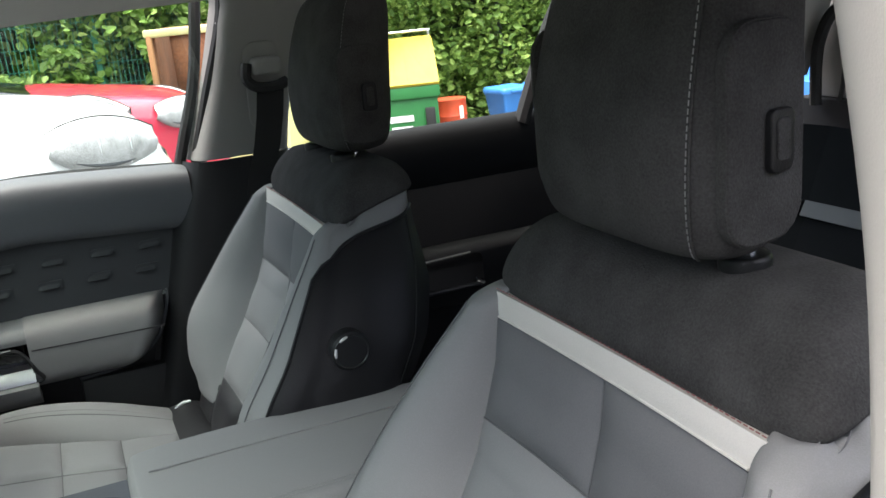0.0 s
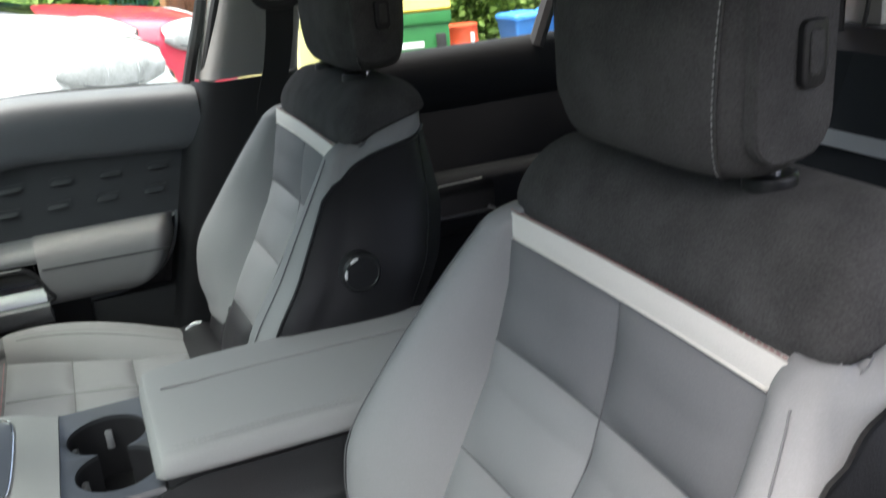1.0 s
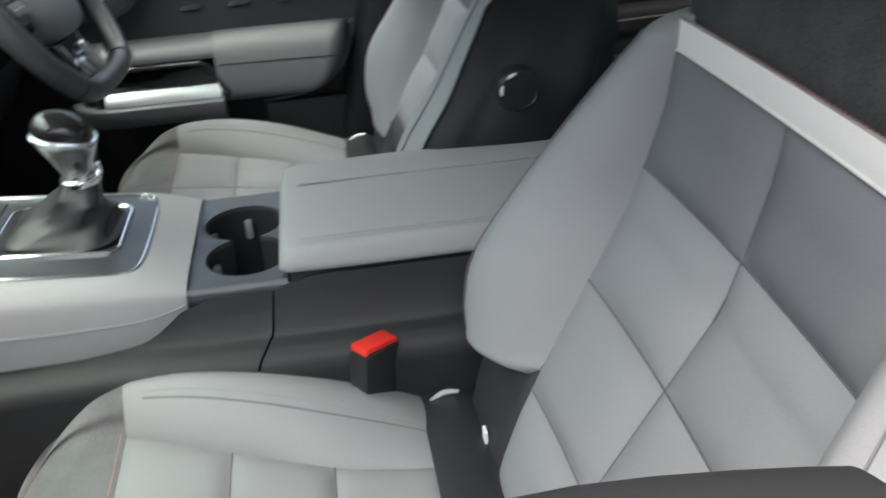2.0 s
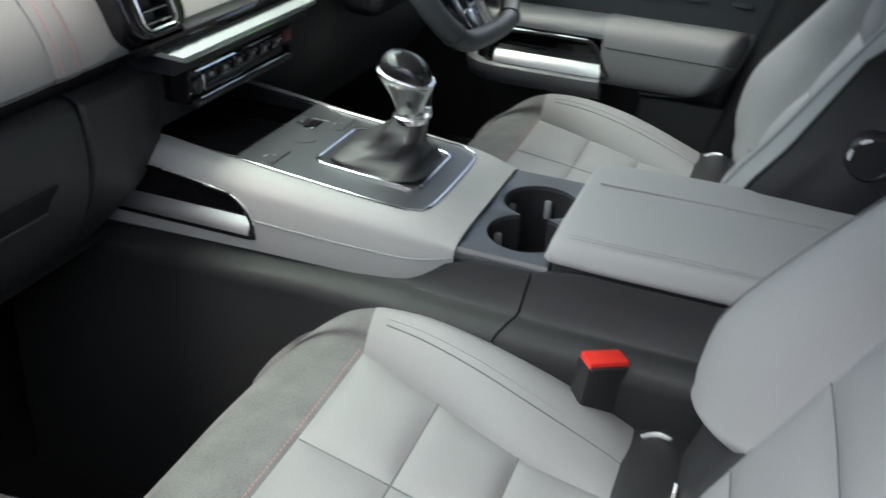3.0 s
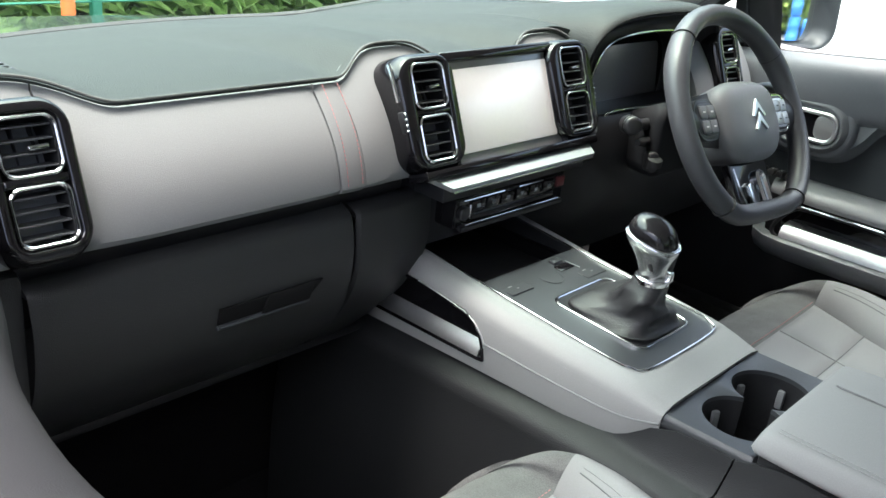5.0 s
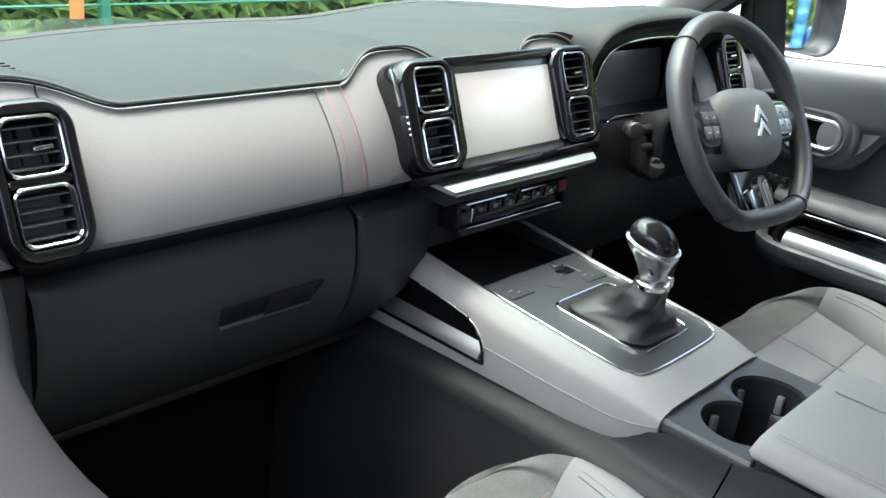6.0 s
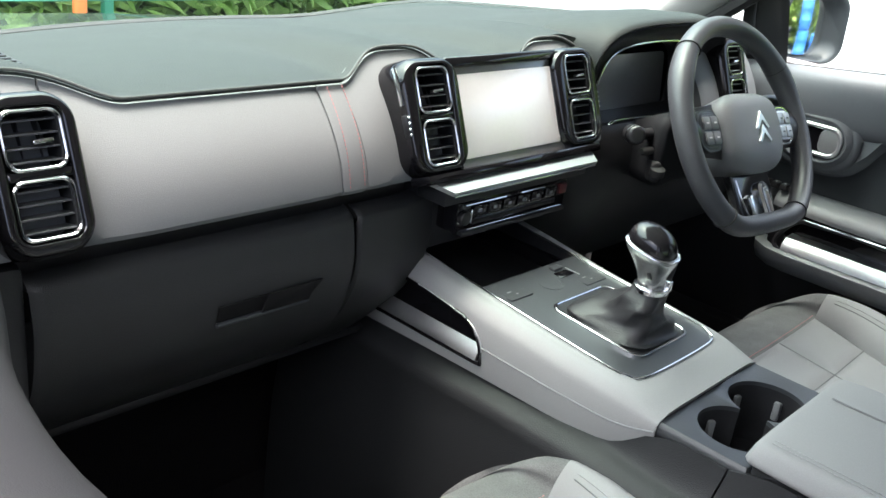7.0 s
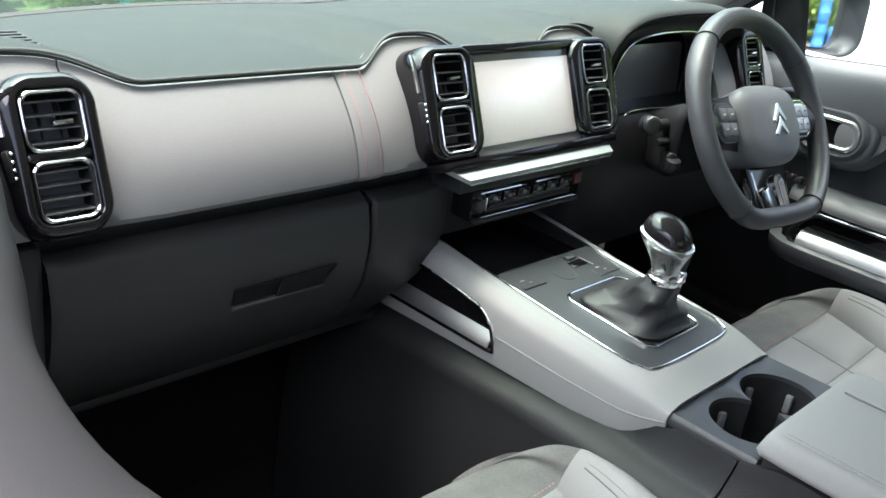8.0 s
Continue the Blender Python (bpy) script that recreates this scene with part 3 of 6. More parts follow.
def rail(s, y):
    t, b, x = (float(np.interp(y, CY, a)) for a in (CT, CB, CX))
    z0 = b + (t - b) * 0.76
    h = t - z0
    inner = float(np.interp(y, [0.4125, 0.4160, 0.4215, 0.428, 0.440, 0.455], [0.0, 0.068, 0.0765, 0.083, 0.0870, PW]))
    P = [cheek_pt(s, y, 0.76), (s * (x + 0.0012), y, z0 + 0.35 * h), (s * (x - 0.003), y, z0 + 0.70 * h), (s * (x - 0.009), y, t - 0.0006), (s * (x - 0.017), y, t + 0.0014)]
    return P + [(s * (inner + (x - 0.017 - inner) * f), y, t + 0.0020) for f in (0.75, 0.5, 0.25, 0.0)]


for s in (-1, 1):
    part("cheek_lower", sheet(cheek(s, 0.18, 0.455), 0.006, 0.0, flip=s < 0), LEATHER_WARM, console)
    part("cheek_upper", sheet(cheek(s, 0.455, 0.76), 0.006, 0.0, flip=s < 0), LEATHER_WARM, console)
    part("cheek_seam", tube([np.array(cheek_pt(s, y, 0.455)) + (s * 0.0004, 0, 0) for y in np.linspace(0.3755, 0.590, 26)], 0.0011, 6), PLASTIC_SOFT, console)
    part("cheek_strip", sheet(cheek(s, 0.0, 0.18, True, 30, 5), 0.006, 0.0, flip=s < 0), LEATHER_WARM, console)
    stations = np.r_[np.linspace(0.3735, 0.4125, 10), np.linspace(0.4137, 0.456, 16), np.linspace(0.47, 0.80, 18)]
    G = np.array([catmull(np.array(rail(s, y)), np.linspace(0, 1, 28)) for y in stations])
    part("rail_top", sheet(G, 0.006, 0, flip=s > 0), LEATHER_WARM, console, angle=80)
    # gloss pocket with a satin metal pull
    part("pocket", box(min(s * 0.085, s * 0.106), max(s * 0.085, s * 0.106), 0.588, 0.80, 0.795, 0.868, 0.003), GLOSS, console)
    lip = [cheek_pt(s, 0.80, 0.185)] + [cheek_pt(s, pocket_end(0.19) + 0.010, 0.185)] + [cheek_pt(s, pocket_end(zf) + 0.002, zf) for zf in np.linspace(0.20, 0.74, 14)] + [cheek_pt(s, y, 0.755) for y in (0.68, 0.74, 0.80)]
    part("pocket_lip", tube(np.array(lip) + (s * 0.0004, 0, 0), 0.0022, 8), GLOSS, console)
    part("pocket_edge", tube(np.array([cheek_pt(s, pocket_end(zf) - 0.0012, zf) for zf in np.linspace(0.40, 0.752, 12)] + [cheek_pt(s, y, 0.775) for y in (0.67, 0.69)]) + (s * 0.001, 0, 0), 0.0009, 6), SILVER, console)
    G = [[(s * x, y, z) for x, z in ((0.1165, 0.8035), (0.1155, 0.809), (0.111, 0.818), (0.104, 0.824))] for y in np.linspace(0.594, 0.79, 16)]
    part("pocket_pull", sheet(np.array(G), 0.003, 0.0, flip=s > 0), SILVER, console)
# chrome line round the plate edge
rim_line = [(-PW, 0.80), (-PW, 0.60), (-PW + 0.0005, 0.455), (-0.083, 0.428), (-0.068, 0.416), (0, 0.4135), (0.068, 0.416), (0.083, 0.428), (PW - 0.0005, 0.455), (PW, 0.60), (PW, 0.80)]
part("plate_trim", tube([(x, y, ctop(y) + 0.0032) for x, y in rim_line], 0.0013, 8, smooth_n=110), CHROME, console)
G = []
for y in np.linspace(0.4145, 0.622, 22):
    e = max(0.0, (0.450 - y) / 0.0355)
    w = PW * (1 - 0.24 * e**2.6)
    G.append([(w * u, y, ctop(y) + 0.0026) for u in np.linspace(-1, 1, 10)])
part("top_plate", sheet(np.array(G), 0.004, 0.0), PLASTIC_GREY, console)
part("bin_floor", box(-PW, PW, 0.622, 0.83, 0.836, 0.846, 0.002), SATIN, console, "satin black open tray")
part("bin_front", box(-PW + 0.002, PW - 0.002, 0.619, 0.6235, 0.838, ctop(0.62) + 0.0016, 0.001), SATIN, console)
for s in (-1, 1):
    G = [[(s * (PW - 0.0005), y, 0.838), (s * (PW - 0.0005), y, 0.86), (s * PW, y, ctop(y) + 0.001)] for y in np.linspace(0.62, 0.80, 8)]
    part("bin_wall", sheet(np.array(G), 0.002, 0.0, flip=s > 0), SATIN, console)
part("bin_back", box(-0.11, 0.11, 0.82, 0.84, 0.80, 0.96, 0.003), PLASTIC, console)
part("bin_liner", box(-0.055, 0.075, 0.805, 0.8205, 0.846, 0.925, 0.008, 3), SATIN, console)
part("power_socket", disc(0.012, 0, 0.006, 20, 0.002, plane_m((-0.02, 0.804, 0.903), (1, 0, 0), (0, 0, 1))), SATIN, console)
# flush keys with small marks, and the parking brake tab in its recess
for x, y in ((-0.060, 0.596), (0.058, 0.577)):
    part("switch", box(x - 0.019, x + 0.019, y - 0.012, y + 0.012, ctop(y) + 0.0010, ctop(y) + 0.0031, 0.0003, 1), PLASTIC_GREY, console)
    for k, (dx, dy, w) in enumerate(((-0.005, 0.004, 0.006), (0.001, -0.003, 0.003))):
        part("switch_mark", box(x + dx - w / 2, x + dx + w / 2, y + dy - 0.0008, y + dy + 0.0008, ctop(y) + 0.0030, ctop(y) + 0.0034, 0), THREAD, console)
part("brake_recess", box(0.022, 0.048, 0.592, 0.618, ctop(0.6) + 0.0020, ctop(0.6) + 0.0032, 0.001), GLOSS, console)
part("brake_switch", box(0.026, 0.044, 0.606, 0.616, ctop(0.6) + 0.001, ctop(0.6) + 0.0075, 0.002, 2), PLASTIC_GREY, console)
part("brake_line", box(0.050, 0.0508, 0.586, 0.608, ctop(0.6) + 0.003, ctop(0.6) + 0.0036, 0), SILVER, console)
part("start_ring", ring([(0.016 * math.cos(a), 0.016 * math.sin(a)) for a in np.linspace(0, 2 * math.pi, 32, endpoint=False)], 0.0006, 0.001, 0.0030, plane_m((0.0, 0.592, ctop(0.592)), (1, 0, 0), (0, 1, 0.08)), 0.0002), PLASTIC_GREY, console)
# gear lever
gm = plane_m((0.006, 0.496, ctop(0.496) + 0.0026), (1, 0, 0), (0, 1, 0.085))
frame_line = [(px * (1 + 0.55 * (py + 0.060) if px > 0 else 1 + 0.3 * (py + 0.060)), py) for px, py in rrect(0.106, 0.120, 0.014, 7)]
part("boot_frame", ring(frame_line, 0.0030, -0.002, 0.0032, gm), CHROME, console)
part("boot_well", slab([(px * 0.95, py * 0.95) for px, py in frame_line], -0.002, 0.0012, 0, gm), SATIN, console)
rings_ = []
boot_net = ((0.8655, 0.100, 0.114, 0.006, 0.496), (0.8675, 0.092, 0.106, 0.006, 0.496), (0.873, 0.082, 0.094, 0.004, 0.494), (0.8805, 0.070, 0.080, 0.001, 0.489), (0.8885, 0.059, 0.066, -0.001, 0.483), (0.8975, 0.049, 0.053, -0.001, 0.477), (0.906, 0.042, 0.044, 0.000, 0.472), (0.914, 0.036, 0.037, 0.001, 0.468), (0.9215, 0.032, 0.032, 0.001, 0.467))
for k, (z, w, h, xo, yo) in enumerate(boot_net):
    P = []
    e = math.sin(math.pi * k / 8)
    for a, (px, py) in enumerate(rrect(w, h, min(w, h) * 0.30, 14)):
        th = math.atan2(py, px)
        # slanting folds running round the gaiter
        f = 1 + e * (0.13 * math.sin(2 * th + 1.1 * k + 0.6) + 0.09 * math.sin(4 * th - 1.5 * k + 0.8))
        P.append((xo + px * f, yo + py * f, z + 0.0045 * e * math.sin(2 * th + 0.9 * k + 2.2)))
    rings_.append(P)
part("gear_boot", grid_bm(catmull(np.array(rings_), np.linspace(0, 1, 44)), close_u=True), GAITER, console, "creased black leather gear gaiter", angle=80)


def knob_ring(c, w, h, dz, e, n=36):
    out = []
    for a in np.linspace(0, 2 * math.pi, n, endpoint=False):
        q, r = math.cos(a), math.sin(a)
        out.append((c[0] + w * math.copysign(abs(q) ** e, q), c[1] + h * math.copysign(abs(r) ** e, r), c[2] + dz * r))
    return out


body = [((0.001, 0.466, 0.919), 0.0150, 0.0155, 0, 0.9), ((0.000, 0.466, 0.928), 0.0138, 0.0150, 0, 0.85), ((-0.003, 0.466, 0.938), 0.0146, 0.0172, 0.001, 0.8), ((-0.006, 0.467, 0.949), 0.0180, 0.0212, 0.003, 0.78), ((-0.009, 0.468, 0.959), 0.0222, 0.0262, 0.005, 0.78), ((-0.0105, 0.468, 0.965), 0.0238, 0.0282, 0.006, 0.78), ((-0.011, 0.468, 0.9685), 0.0235, 0.0278, 0.006, 0.78), ((-0.011, 0.468, 0.9695), 0.0215, 0.0258, 0.006, 0.78)]
knob = part("gear_knob", grid_bm(catmull(np.array([knob_ring(*r) for r in body]), np.linspace(0, 1, 34)), close_u=True, cap=True), KNOB, console, "silver gear knob with gloss black cap", angle=50)
cap = [((-0.011, 0.468, 0.968), 0.0218, 0.0262, 0.006, 0.8), ((-0.0115, 0.468, 0.974), 0.0216, 0.0258, 0.005, 0.82), ((-0.012, 0.4685, 0.982), 0.0190, 0.0225, 0.004, 0.85), ((-0.0125, 0.469, 0.9885), 0.0135, 0.0160, 0.003, 0.9), ((-0.0125, 0.469, 0.9915), 0.0050, 0.0060, 0.001, 1.0)]
KNOB_CAP = mat("polished_black", (0.012, 0.012, 0.013), 0.16, vary=0.1, spec=0.6)
part("knob_cap", grid_bm(catmull(np.array([knob_ring(*r) for r in cap]), np.linspace(0, 1, 20)), close_u=True, cap=True), KNOB_CAP, knob, "smooth black cap")
part("knob_rim", tube(knob_ring((-0.0108, 0.468, 0.9672), 0.0234, 0.0278, 0.006, 0.78), 0.0013, 8, closed=True), CHROME, knob)
part("collar", disc(0.0190, 0, 0.0065, 28, 0.002, Matrix.Translation((0.001, 0.4665, 0.9165))), CHROME, knob)
part("collar_key", box(-0.004, 0.004, -0.004, 0.004, -0.002, 0.010, 0.0015, 2, Matrix.Translation((0.008, 0.451, 0.9215))), CHROME, knob)
part("side_groove", box(-0.0012, 0.0012, -0.0035, 0.0035, -0.011, 0.011, 0.001, 2, Matrix.Translation((0.004, 0.4485, 0.945)) @ pose(0, 0, 0, 18, 12, 60)), SATIN, knob)
part("side_groove", box(-0.0012, 0.0012, -0.003, 0.003, -0.010, 0.010, 0.001, 2, Matrix.Translation((-0.0195, 0.461, 0.944)) @ pose(0, 0, 0, 0, -24, 0)), SATIN, knob)
# cup tray
TZ = 0.840
cups = [(-0.037, 0.322), (0.038, 0.328)]
CR = 0.040


# tray top as a ring between its outline and the joined cup outline
def cup_edge(a):
    """The rim of the two joined cups, seen from their middle, in the direction a."""
    c, q = math.cos(a), math.sin(a)
    best = 0.0
    for cx, cy in cups:
        dx, dy = cx - 0.0005, cy - 0.325
        b = dx * c + dy * q
        k = b * b - (dx * dx + dy * dy - CR * CR)
        if k > 0:
            best = max(best, b + math.sqrt(k))
    return (0.0005 + best * c, 0.325 + best * q)


def out_edge(a):
    c, q = math.cos(a), math.sin(a)
    k = min((0.103 / abs(c)) if abs(c) > 1e-6 else 9, ((0.051 if q > 0 else 0.045) / abs(q)) if abs(q) > 1e-6 else 9)
    return (0.0005 + k * c, 0.325 + k * q)


A = np.linspace(0, 2 * math.pi, 96, endpoint=False)
hole, outer = np.array([cup_edge(a) for a in A]), np.array([out_edge(a) for a in A])
L = []
for f, dz in ((0.97, -0.016), (1.0, -0.010), (0.995, -0.004), (0.96, 0.0)):
    L.append(np.c_[0.0005 + (outer[:, 0] - 0.0005) * f, 0.325 + (outer[:, 1] - 0.325) * f, np.full(96, TZ + dz)])
mid = 0.5 * hole + 0.5 * outer
for P, dz in ((mid, -0.001), (hole * 1.0, -0.003), (hole, -0.008)):
    L.append(np.c_[P, np.full(96, TZ + dz)])
part("cup_tray", grid_bm(L, close_u=True), PLASTIC_GREY, console, "slate plastic tray with two joined cup holders")
L = [np.c_[P, np.full(96, TZ + dz)] for P, dz in ((hole, -0.008), (hole, -0.02), (hole * (0.97, 0.995) + (0, 0.0016), -0.075))]
part("cup_well", grid_bm(L, close_u=True), PLASTIC, console)
part("cup_floor", slab([tuple(p) for p in hole], TZ - 0.078, TZ - 0.074), PLASTIC, console)
for cx, cy, a in ((-0.037, 0.322, 1.15), (0.038, 0.328, 1.25), (-0.037, 0.322, 2.7), (0.038, 0.328, 0.0)):
    m = Matrix.Translation((cx + 0.0385 * math.cos(a), cy + 0.0385 * math.sin(a), TZ - 0.030)) @ pose(0, 0, 0, 0, 0, math.degrees(a))
    part("cup_grip", box(-0.005, 0.001, -0.0040, 0.0040, -0.010, 0.012, 0.002, 2, m), PLASTIC_SOFT, console)
# armrest
net = []
for y, dz, w in ((0.290, -0.020, 0.092), (0.285, -0.004, 0.100), (0.272, 0.002, 0.105), (0.20, 0.004, 0.107), (0.10, 0.004, 0.107), (0.0, 0.003, 0.106), (-0.06, 0.001, 0.104)):
    zt = 0.868 + dz
    row = [(-w + 0.006, y, 0.846), (-w, y, 0.849 if y < 0.28 else 0.848), (-w - 0.001, y, min(0.856, zt - 0.002)), (-w + 0.006, y, zt - 0.003), (-w + 0.02, y, zt), (-w * 0.4, y, zt + 0.001), (0.035, y, zt + 0.0005), (w - 0.02, y, zt), (w - 0.006, y, zt - 0.003), (w + 0.001, y, min(0.856, zt - 0.002)), (w, y, 0.849), (w - 0.006, y, 0.846)]
    net.append(row)
part("armrest", grid_bm(surf(net, np.linspace(0, 1, 60), np.linspace(0, 1, 40)), cap=True), LEATHER_WARM, console, "padded grey armrest lid with twin stitching")
for dx in (0.0, 0.005):
    stitches("stitching", [(-0.0945 + dx, y, 0.8722 + 0.0010 + dx * 0.10) for y in np.linspace(0.27, -0.05, 40)], THREAD, console, 0.005, 0.0034, 0.0005)
part("armrest_seam", tube([(0.035, y, 0.8733) for y in np.linspace(0.268, -0.05, 8)], 0.0012, 6), LEATHER_WARM, console)
# dark lower body of the console
def joint_y(k):
    """The slanting joint between the two lower panels, from its top to its foot."""
    return float(np.interp(k, [0, 2, 4, 7], [0.297, 0.303, 0.318, 0.333]))


for rear in (True, False):
    for s in (-1, 1):
        net = []
        for u in np.linspace(0, 1, 11):
            row = []
            for k in range(8):
                y = -0.08 + (joint_y(k) - 0.0012 + 0.08) * u if rear else joint_y(k) + 0.0012 + (0.90 - joint_y(k)) * u
                top = 0.843 if y < 0.29 else 0.832 if y < 0.33 else float(np.interp(y, CY, CB)) + 0.010
                e = 0.012 * max(0, min(1, (y - 0.33) / 0.2))
                crest = 0.781 - 0.045 * max(0.0, y - 0.40)
                x, z = ((0.100, top), (0.105 - e * 0.3, 0.5 * (top + crest + 0.006)), (0.115 - e, crest + 0.009), (0.131 - e, crest + 0.001), (0.1395 - e, crest - 0.009), (0.142 - e, crest - 0.038), (0.146, 0.60), (0.150, 0.42))[k]
                row.append((s * x, y, z))
            net.append(row)
        part("lower_panel", sheet(surf(net, np.linspace(0, 1, 44), np.linspace(0, 1, 22)), 0.006, 0.0, 20, flip=s > 0), PANEL_DARK, console)
part("core", box(-0.095, 0.095, -0.08, 0.84, 0.42, 0.752, 0.01), PLASTIC, console)
part("core_top", box(-0.094, 0.094, 0.43, 0.65, 0.752, 0.845, 0.004), PLASTIC, console)
part("bin_box", box(-0.098, 0.098, -0.08, 0.281, 0.752, 0.846, 0.004), PLASTIC, console)
# seat belt buckle
buckle = thing("seat_belt_buckle", "black seat belt buckle with red release button", "buckle", "buckles", at=(-0.146, 0.214, 0.786))
part("buckle_body", box(-0.012, 0.012, -0.022, 0.020, -0.075, 0.001, 0.004, 2, pose(0, 0, 0, 6, 0, 38)), PLASTIC, buckle)
part("release_button", box(-0.0105, 0.0105, -0.0205, 0.0185, -0.004, 0.006, 0.002, 2, pose(0, 0, 0, 6, 0, 38)), RED, buckle)
part("buckle_slot", box(-0.0020, 0.0020, -0.019, 0.017, -0.002, 0.0016, 0.0005, 1, pose(0, 0, 0, 6, 0, 38) @ Matrix.Translation((-0.0115, 0, 0))), RUBBER, buckle)
part("stalk", tube([(0, -0.01, -0.07), (0.01, -0.03, -0.14), (0.02, -0.04, -0.2)], 0.008, 8, smooth_n=8), BELT, buckle)
copy_thing(buckle, pose(0.112, 0.267, 0.755))


# ---- dashboard ----
dash = thing("dashboard", "dark topped dashboard with grey padded fascia and gloss black vents", "dashboard", at=(0, 0, 0))
UP = Vector((0, 0.38, 0.925))


def VP(x, z, out=0.0):
    """A point of the sloped vent face at a height, or that far in front of it."""
    k = (z - 1.012) / 0.925
    return Vector((x, 0.672 + 0.38 * k, z)) + Vector((0, -0.925, 0.38)) * out


def VM(x, z, out=0.0):
    return plane_m(VP(x, z, out), (1, 0, 0), UP)


def glass_y(x):
    return 1.265 - 0.45 * x * x


def cowl_z(x):
    """Height of the pad along the foot of the windscreen, higher before the driver."""
    k = min(1.0, max(0.0, (x - 0.10) / 0.30))
    return 1.048 + 0.034 * k * k * (3 - 2 * k)


# top pad
def pad_front(x):
    """Depth and height of the pad's rear edge; it climbs over the vent pods."""
    hump = 0.0
    for c, w in ((-0.134, 0.084), (0.134, 0.084), (-0.575, 0.125), (0.575, 0.125)):
        u = min(1.0, abs(x - c) / w)
        hump = max(hump, 0.5 + 0.5 * math.cos(math.pi * u**1.7))
    return 0.739 + 0.020 * hump, 1.096 + 0.026 * hump


rows = []
for f in np.linspace(0, 1, 14):
    r = []
    for x in np.linspace(-0.71, 0.71, 150):
        y0, z0 = pad_front(x)
        y1 = glass_y(x)
        rise = 0.040 * math.exp(-((x - 0.36) / 0.17) ** 4) * math.exp(-((f - 0.10) / 0.35) ** 2)
        z = z0 + (cowl_z(x) - z0) * f + 0.012 * math.sin(math.pi * min(1, f * 1.15)) * (1 - f) - 0.004 * (1 - f) ** 12 + rise
        r.append((x, y0 + (y1 - y0) * f, z))
    rows.append(r)
part("top_pad", sheet(np.array(rows), 0.02, 0), DASH_TOP, dash, "dark textured top pad", angle=60)
part("pad_piping", tube([(x, pad_front(x)[0] - 0.004, pad_front(x)[1] - 0.0015) for x in np.linspace(-0.66, 0.20, 200)], 0.0016, 8), mat("pad_edge_vinyl", (0.075, 0.082, 0.080), 0.7, vary=0.08, spec=0.25), dash, "grey piping along the pad edge")
# padded fascia in front of the passenger
def fascia(x0, x1, puff=0.0, out=0.0, z0=0.989, n=30):
    G = []
    for k in np.linspace(0, 1, 26):
        r = []
        for x in np.linspace(x0, x1, n):
            y1, z1 = pad_front(x)
            z = z0 + (z1 - 0.0065 - z0) * k
            y = 0.682 + (y1 - 0.682) * k - 0.012 * math.sin(math.pi * k) + 0.012 * max(0.0, 1 - k / 0.08) ** 2 - out - (0.004 if k > 0.97 else 0)
            r.append((x, y, z))
        G.append(r)
    return sheet(np.array(G), 0.012, puff, 14)


part("fascia_pad", fascia(-0.515, -0.2505, 0.002, n=60), FASCIA, dash, "smooth grey padded fascia")
part("fascia_band", fascia(-0.249, -0.218, 0.0015, 0.001, n=6), FASCIA, dash, "grey strap with two red stitched lines")
part("fascia_pad", fascia(-0.2165, -0.082, 0.0015, n=60), FASCIA, dash)
part("fascia_pad", fascia(-0.655, -0.517, 0.0015, n=40), FASCIA, dash)
part("fascia_pad", fascia(0.082, 0.196, 0.0015, n=60), FASCIA, dash)
part("fascia_pad", fascia(0.505, 0.655, 0.0015), FASCIA, dash)
part("fascia_pad", fascia(0.448, 0.5115, 0.0015, 0.010, n=12), FASCIA, dash)
for x in (-0.243, -0.224):
    P = []
    for k in np.linspace(0.10, 0.95, 30):
        y1, z1 = pad_front(x)
        P.append((x, 0.682 + (y1 - 0.682) * k - 0.012 * math.sin(math.pi * k) - 0.0036, 0.989 + (z1 + 0.003 - 0.989) * k))
    stitches("stitching", P, THREAD_RED, dash, 0.0042, 0.0030, 0.00048)
# shadow gap and glove box
part("gap_rail", box(-0.66, -0.135, 0.712, 0.76, 0.960, 0.994, 0.003), RUBBER, dash)
LID = ((0.972, 0.704), (0.966, 0.690), (0.955, 0.684), (0.92, 0.680), (0.87, 0.690), (0.82, 0.720), (0.775, 0.77))


def lid_y(x, z):
    y = float(np.interp(z, [p[0] for p in LID[::-1]], [p[1] for p in LID[::-1]]))
    return y + 0.02 * max(0, abs(x + 0.38) - 0.13)


def lid_patch(x0, x1, z0, z1, nu=12, nv=10):
    return np.array([[(x, lid_y(x, z), z) for x in np.linspace(x0, x1, nu)] for z in np.linspace(z0, z1, nv)])


net = [[(x + 0.004 * max(0.0, (0.93 - z) / 0.1) * (x > -0.3), y + 0.02 * max(0, abs(x + 0.38) - 0.13), z) for x in (-0.556, -0.46, -0.38, -0.30, -0.2265)] for z, y in LID]
G = surf(net, np.linspace(0, 1, 44), np.linspace(0, 1, 40))
G[:, 0, 1] += 0.004
G[:, -1, 1] += 0.004
box_ = part("glove_box", sheet(G, 0.015, 0.0, 16, flip=True), GLOVE, dash, "black grained glove box lid")
# grip: pocket and sloping paddle blackened to stand for recess shade, thin lower lip
G = lid_patch(-0.391, -0.286, 0.8915, 0.9095) - (0, 0.0040, 0)
G[..., 0] += np.linspace(0, 0.015, len(G))[:, None] * np.linspace(0, 1, G.shape[1])[None]
part("handle_shade", sheet(G, 0.002, 0.0), DEEP, box_)
G = np.array([[(x - 0.004 * v, lid_y(x, 0.893 + 0.017 * v) - 0.0050 - 0.004 * (1 - v), 0.893 + 0.017 * v) for x in np.linspace(-0.345, -0.289, 10)] for v in np.linspace(0, 1, 6)])
G[..., 0] += np.linspace(0, 0.012, 6)[:, None]
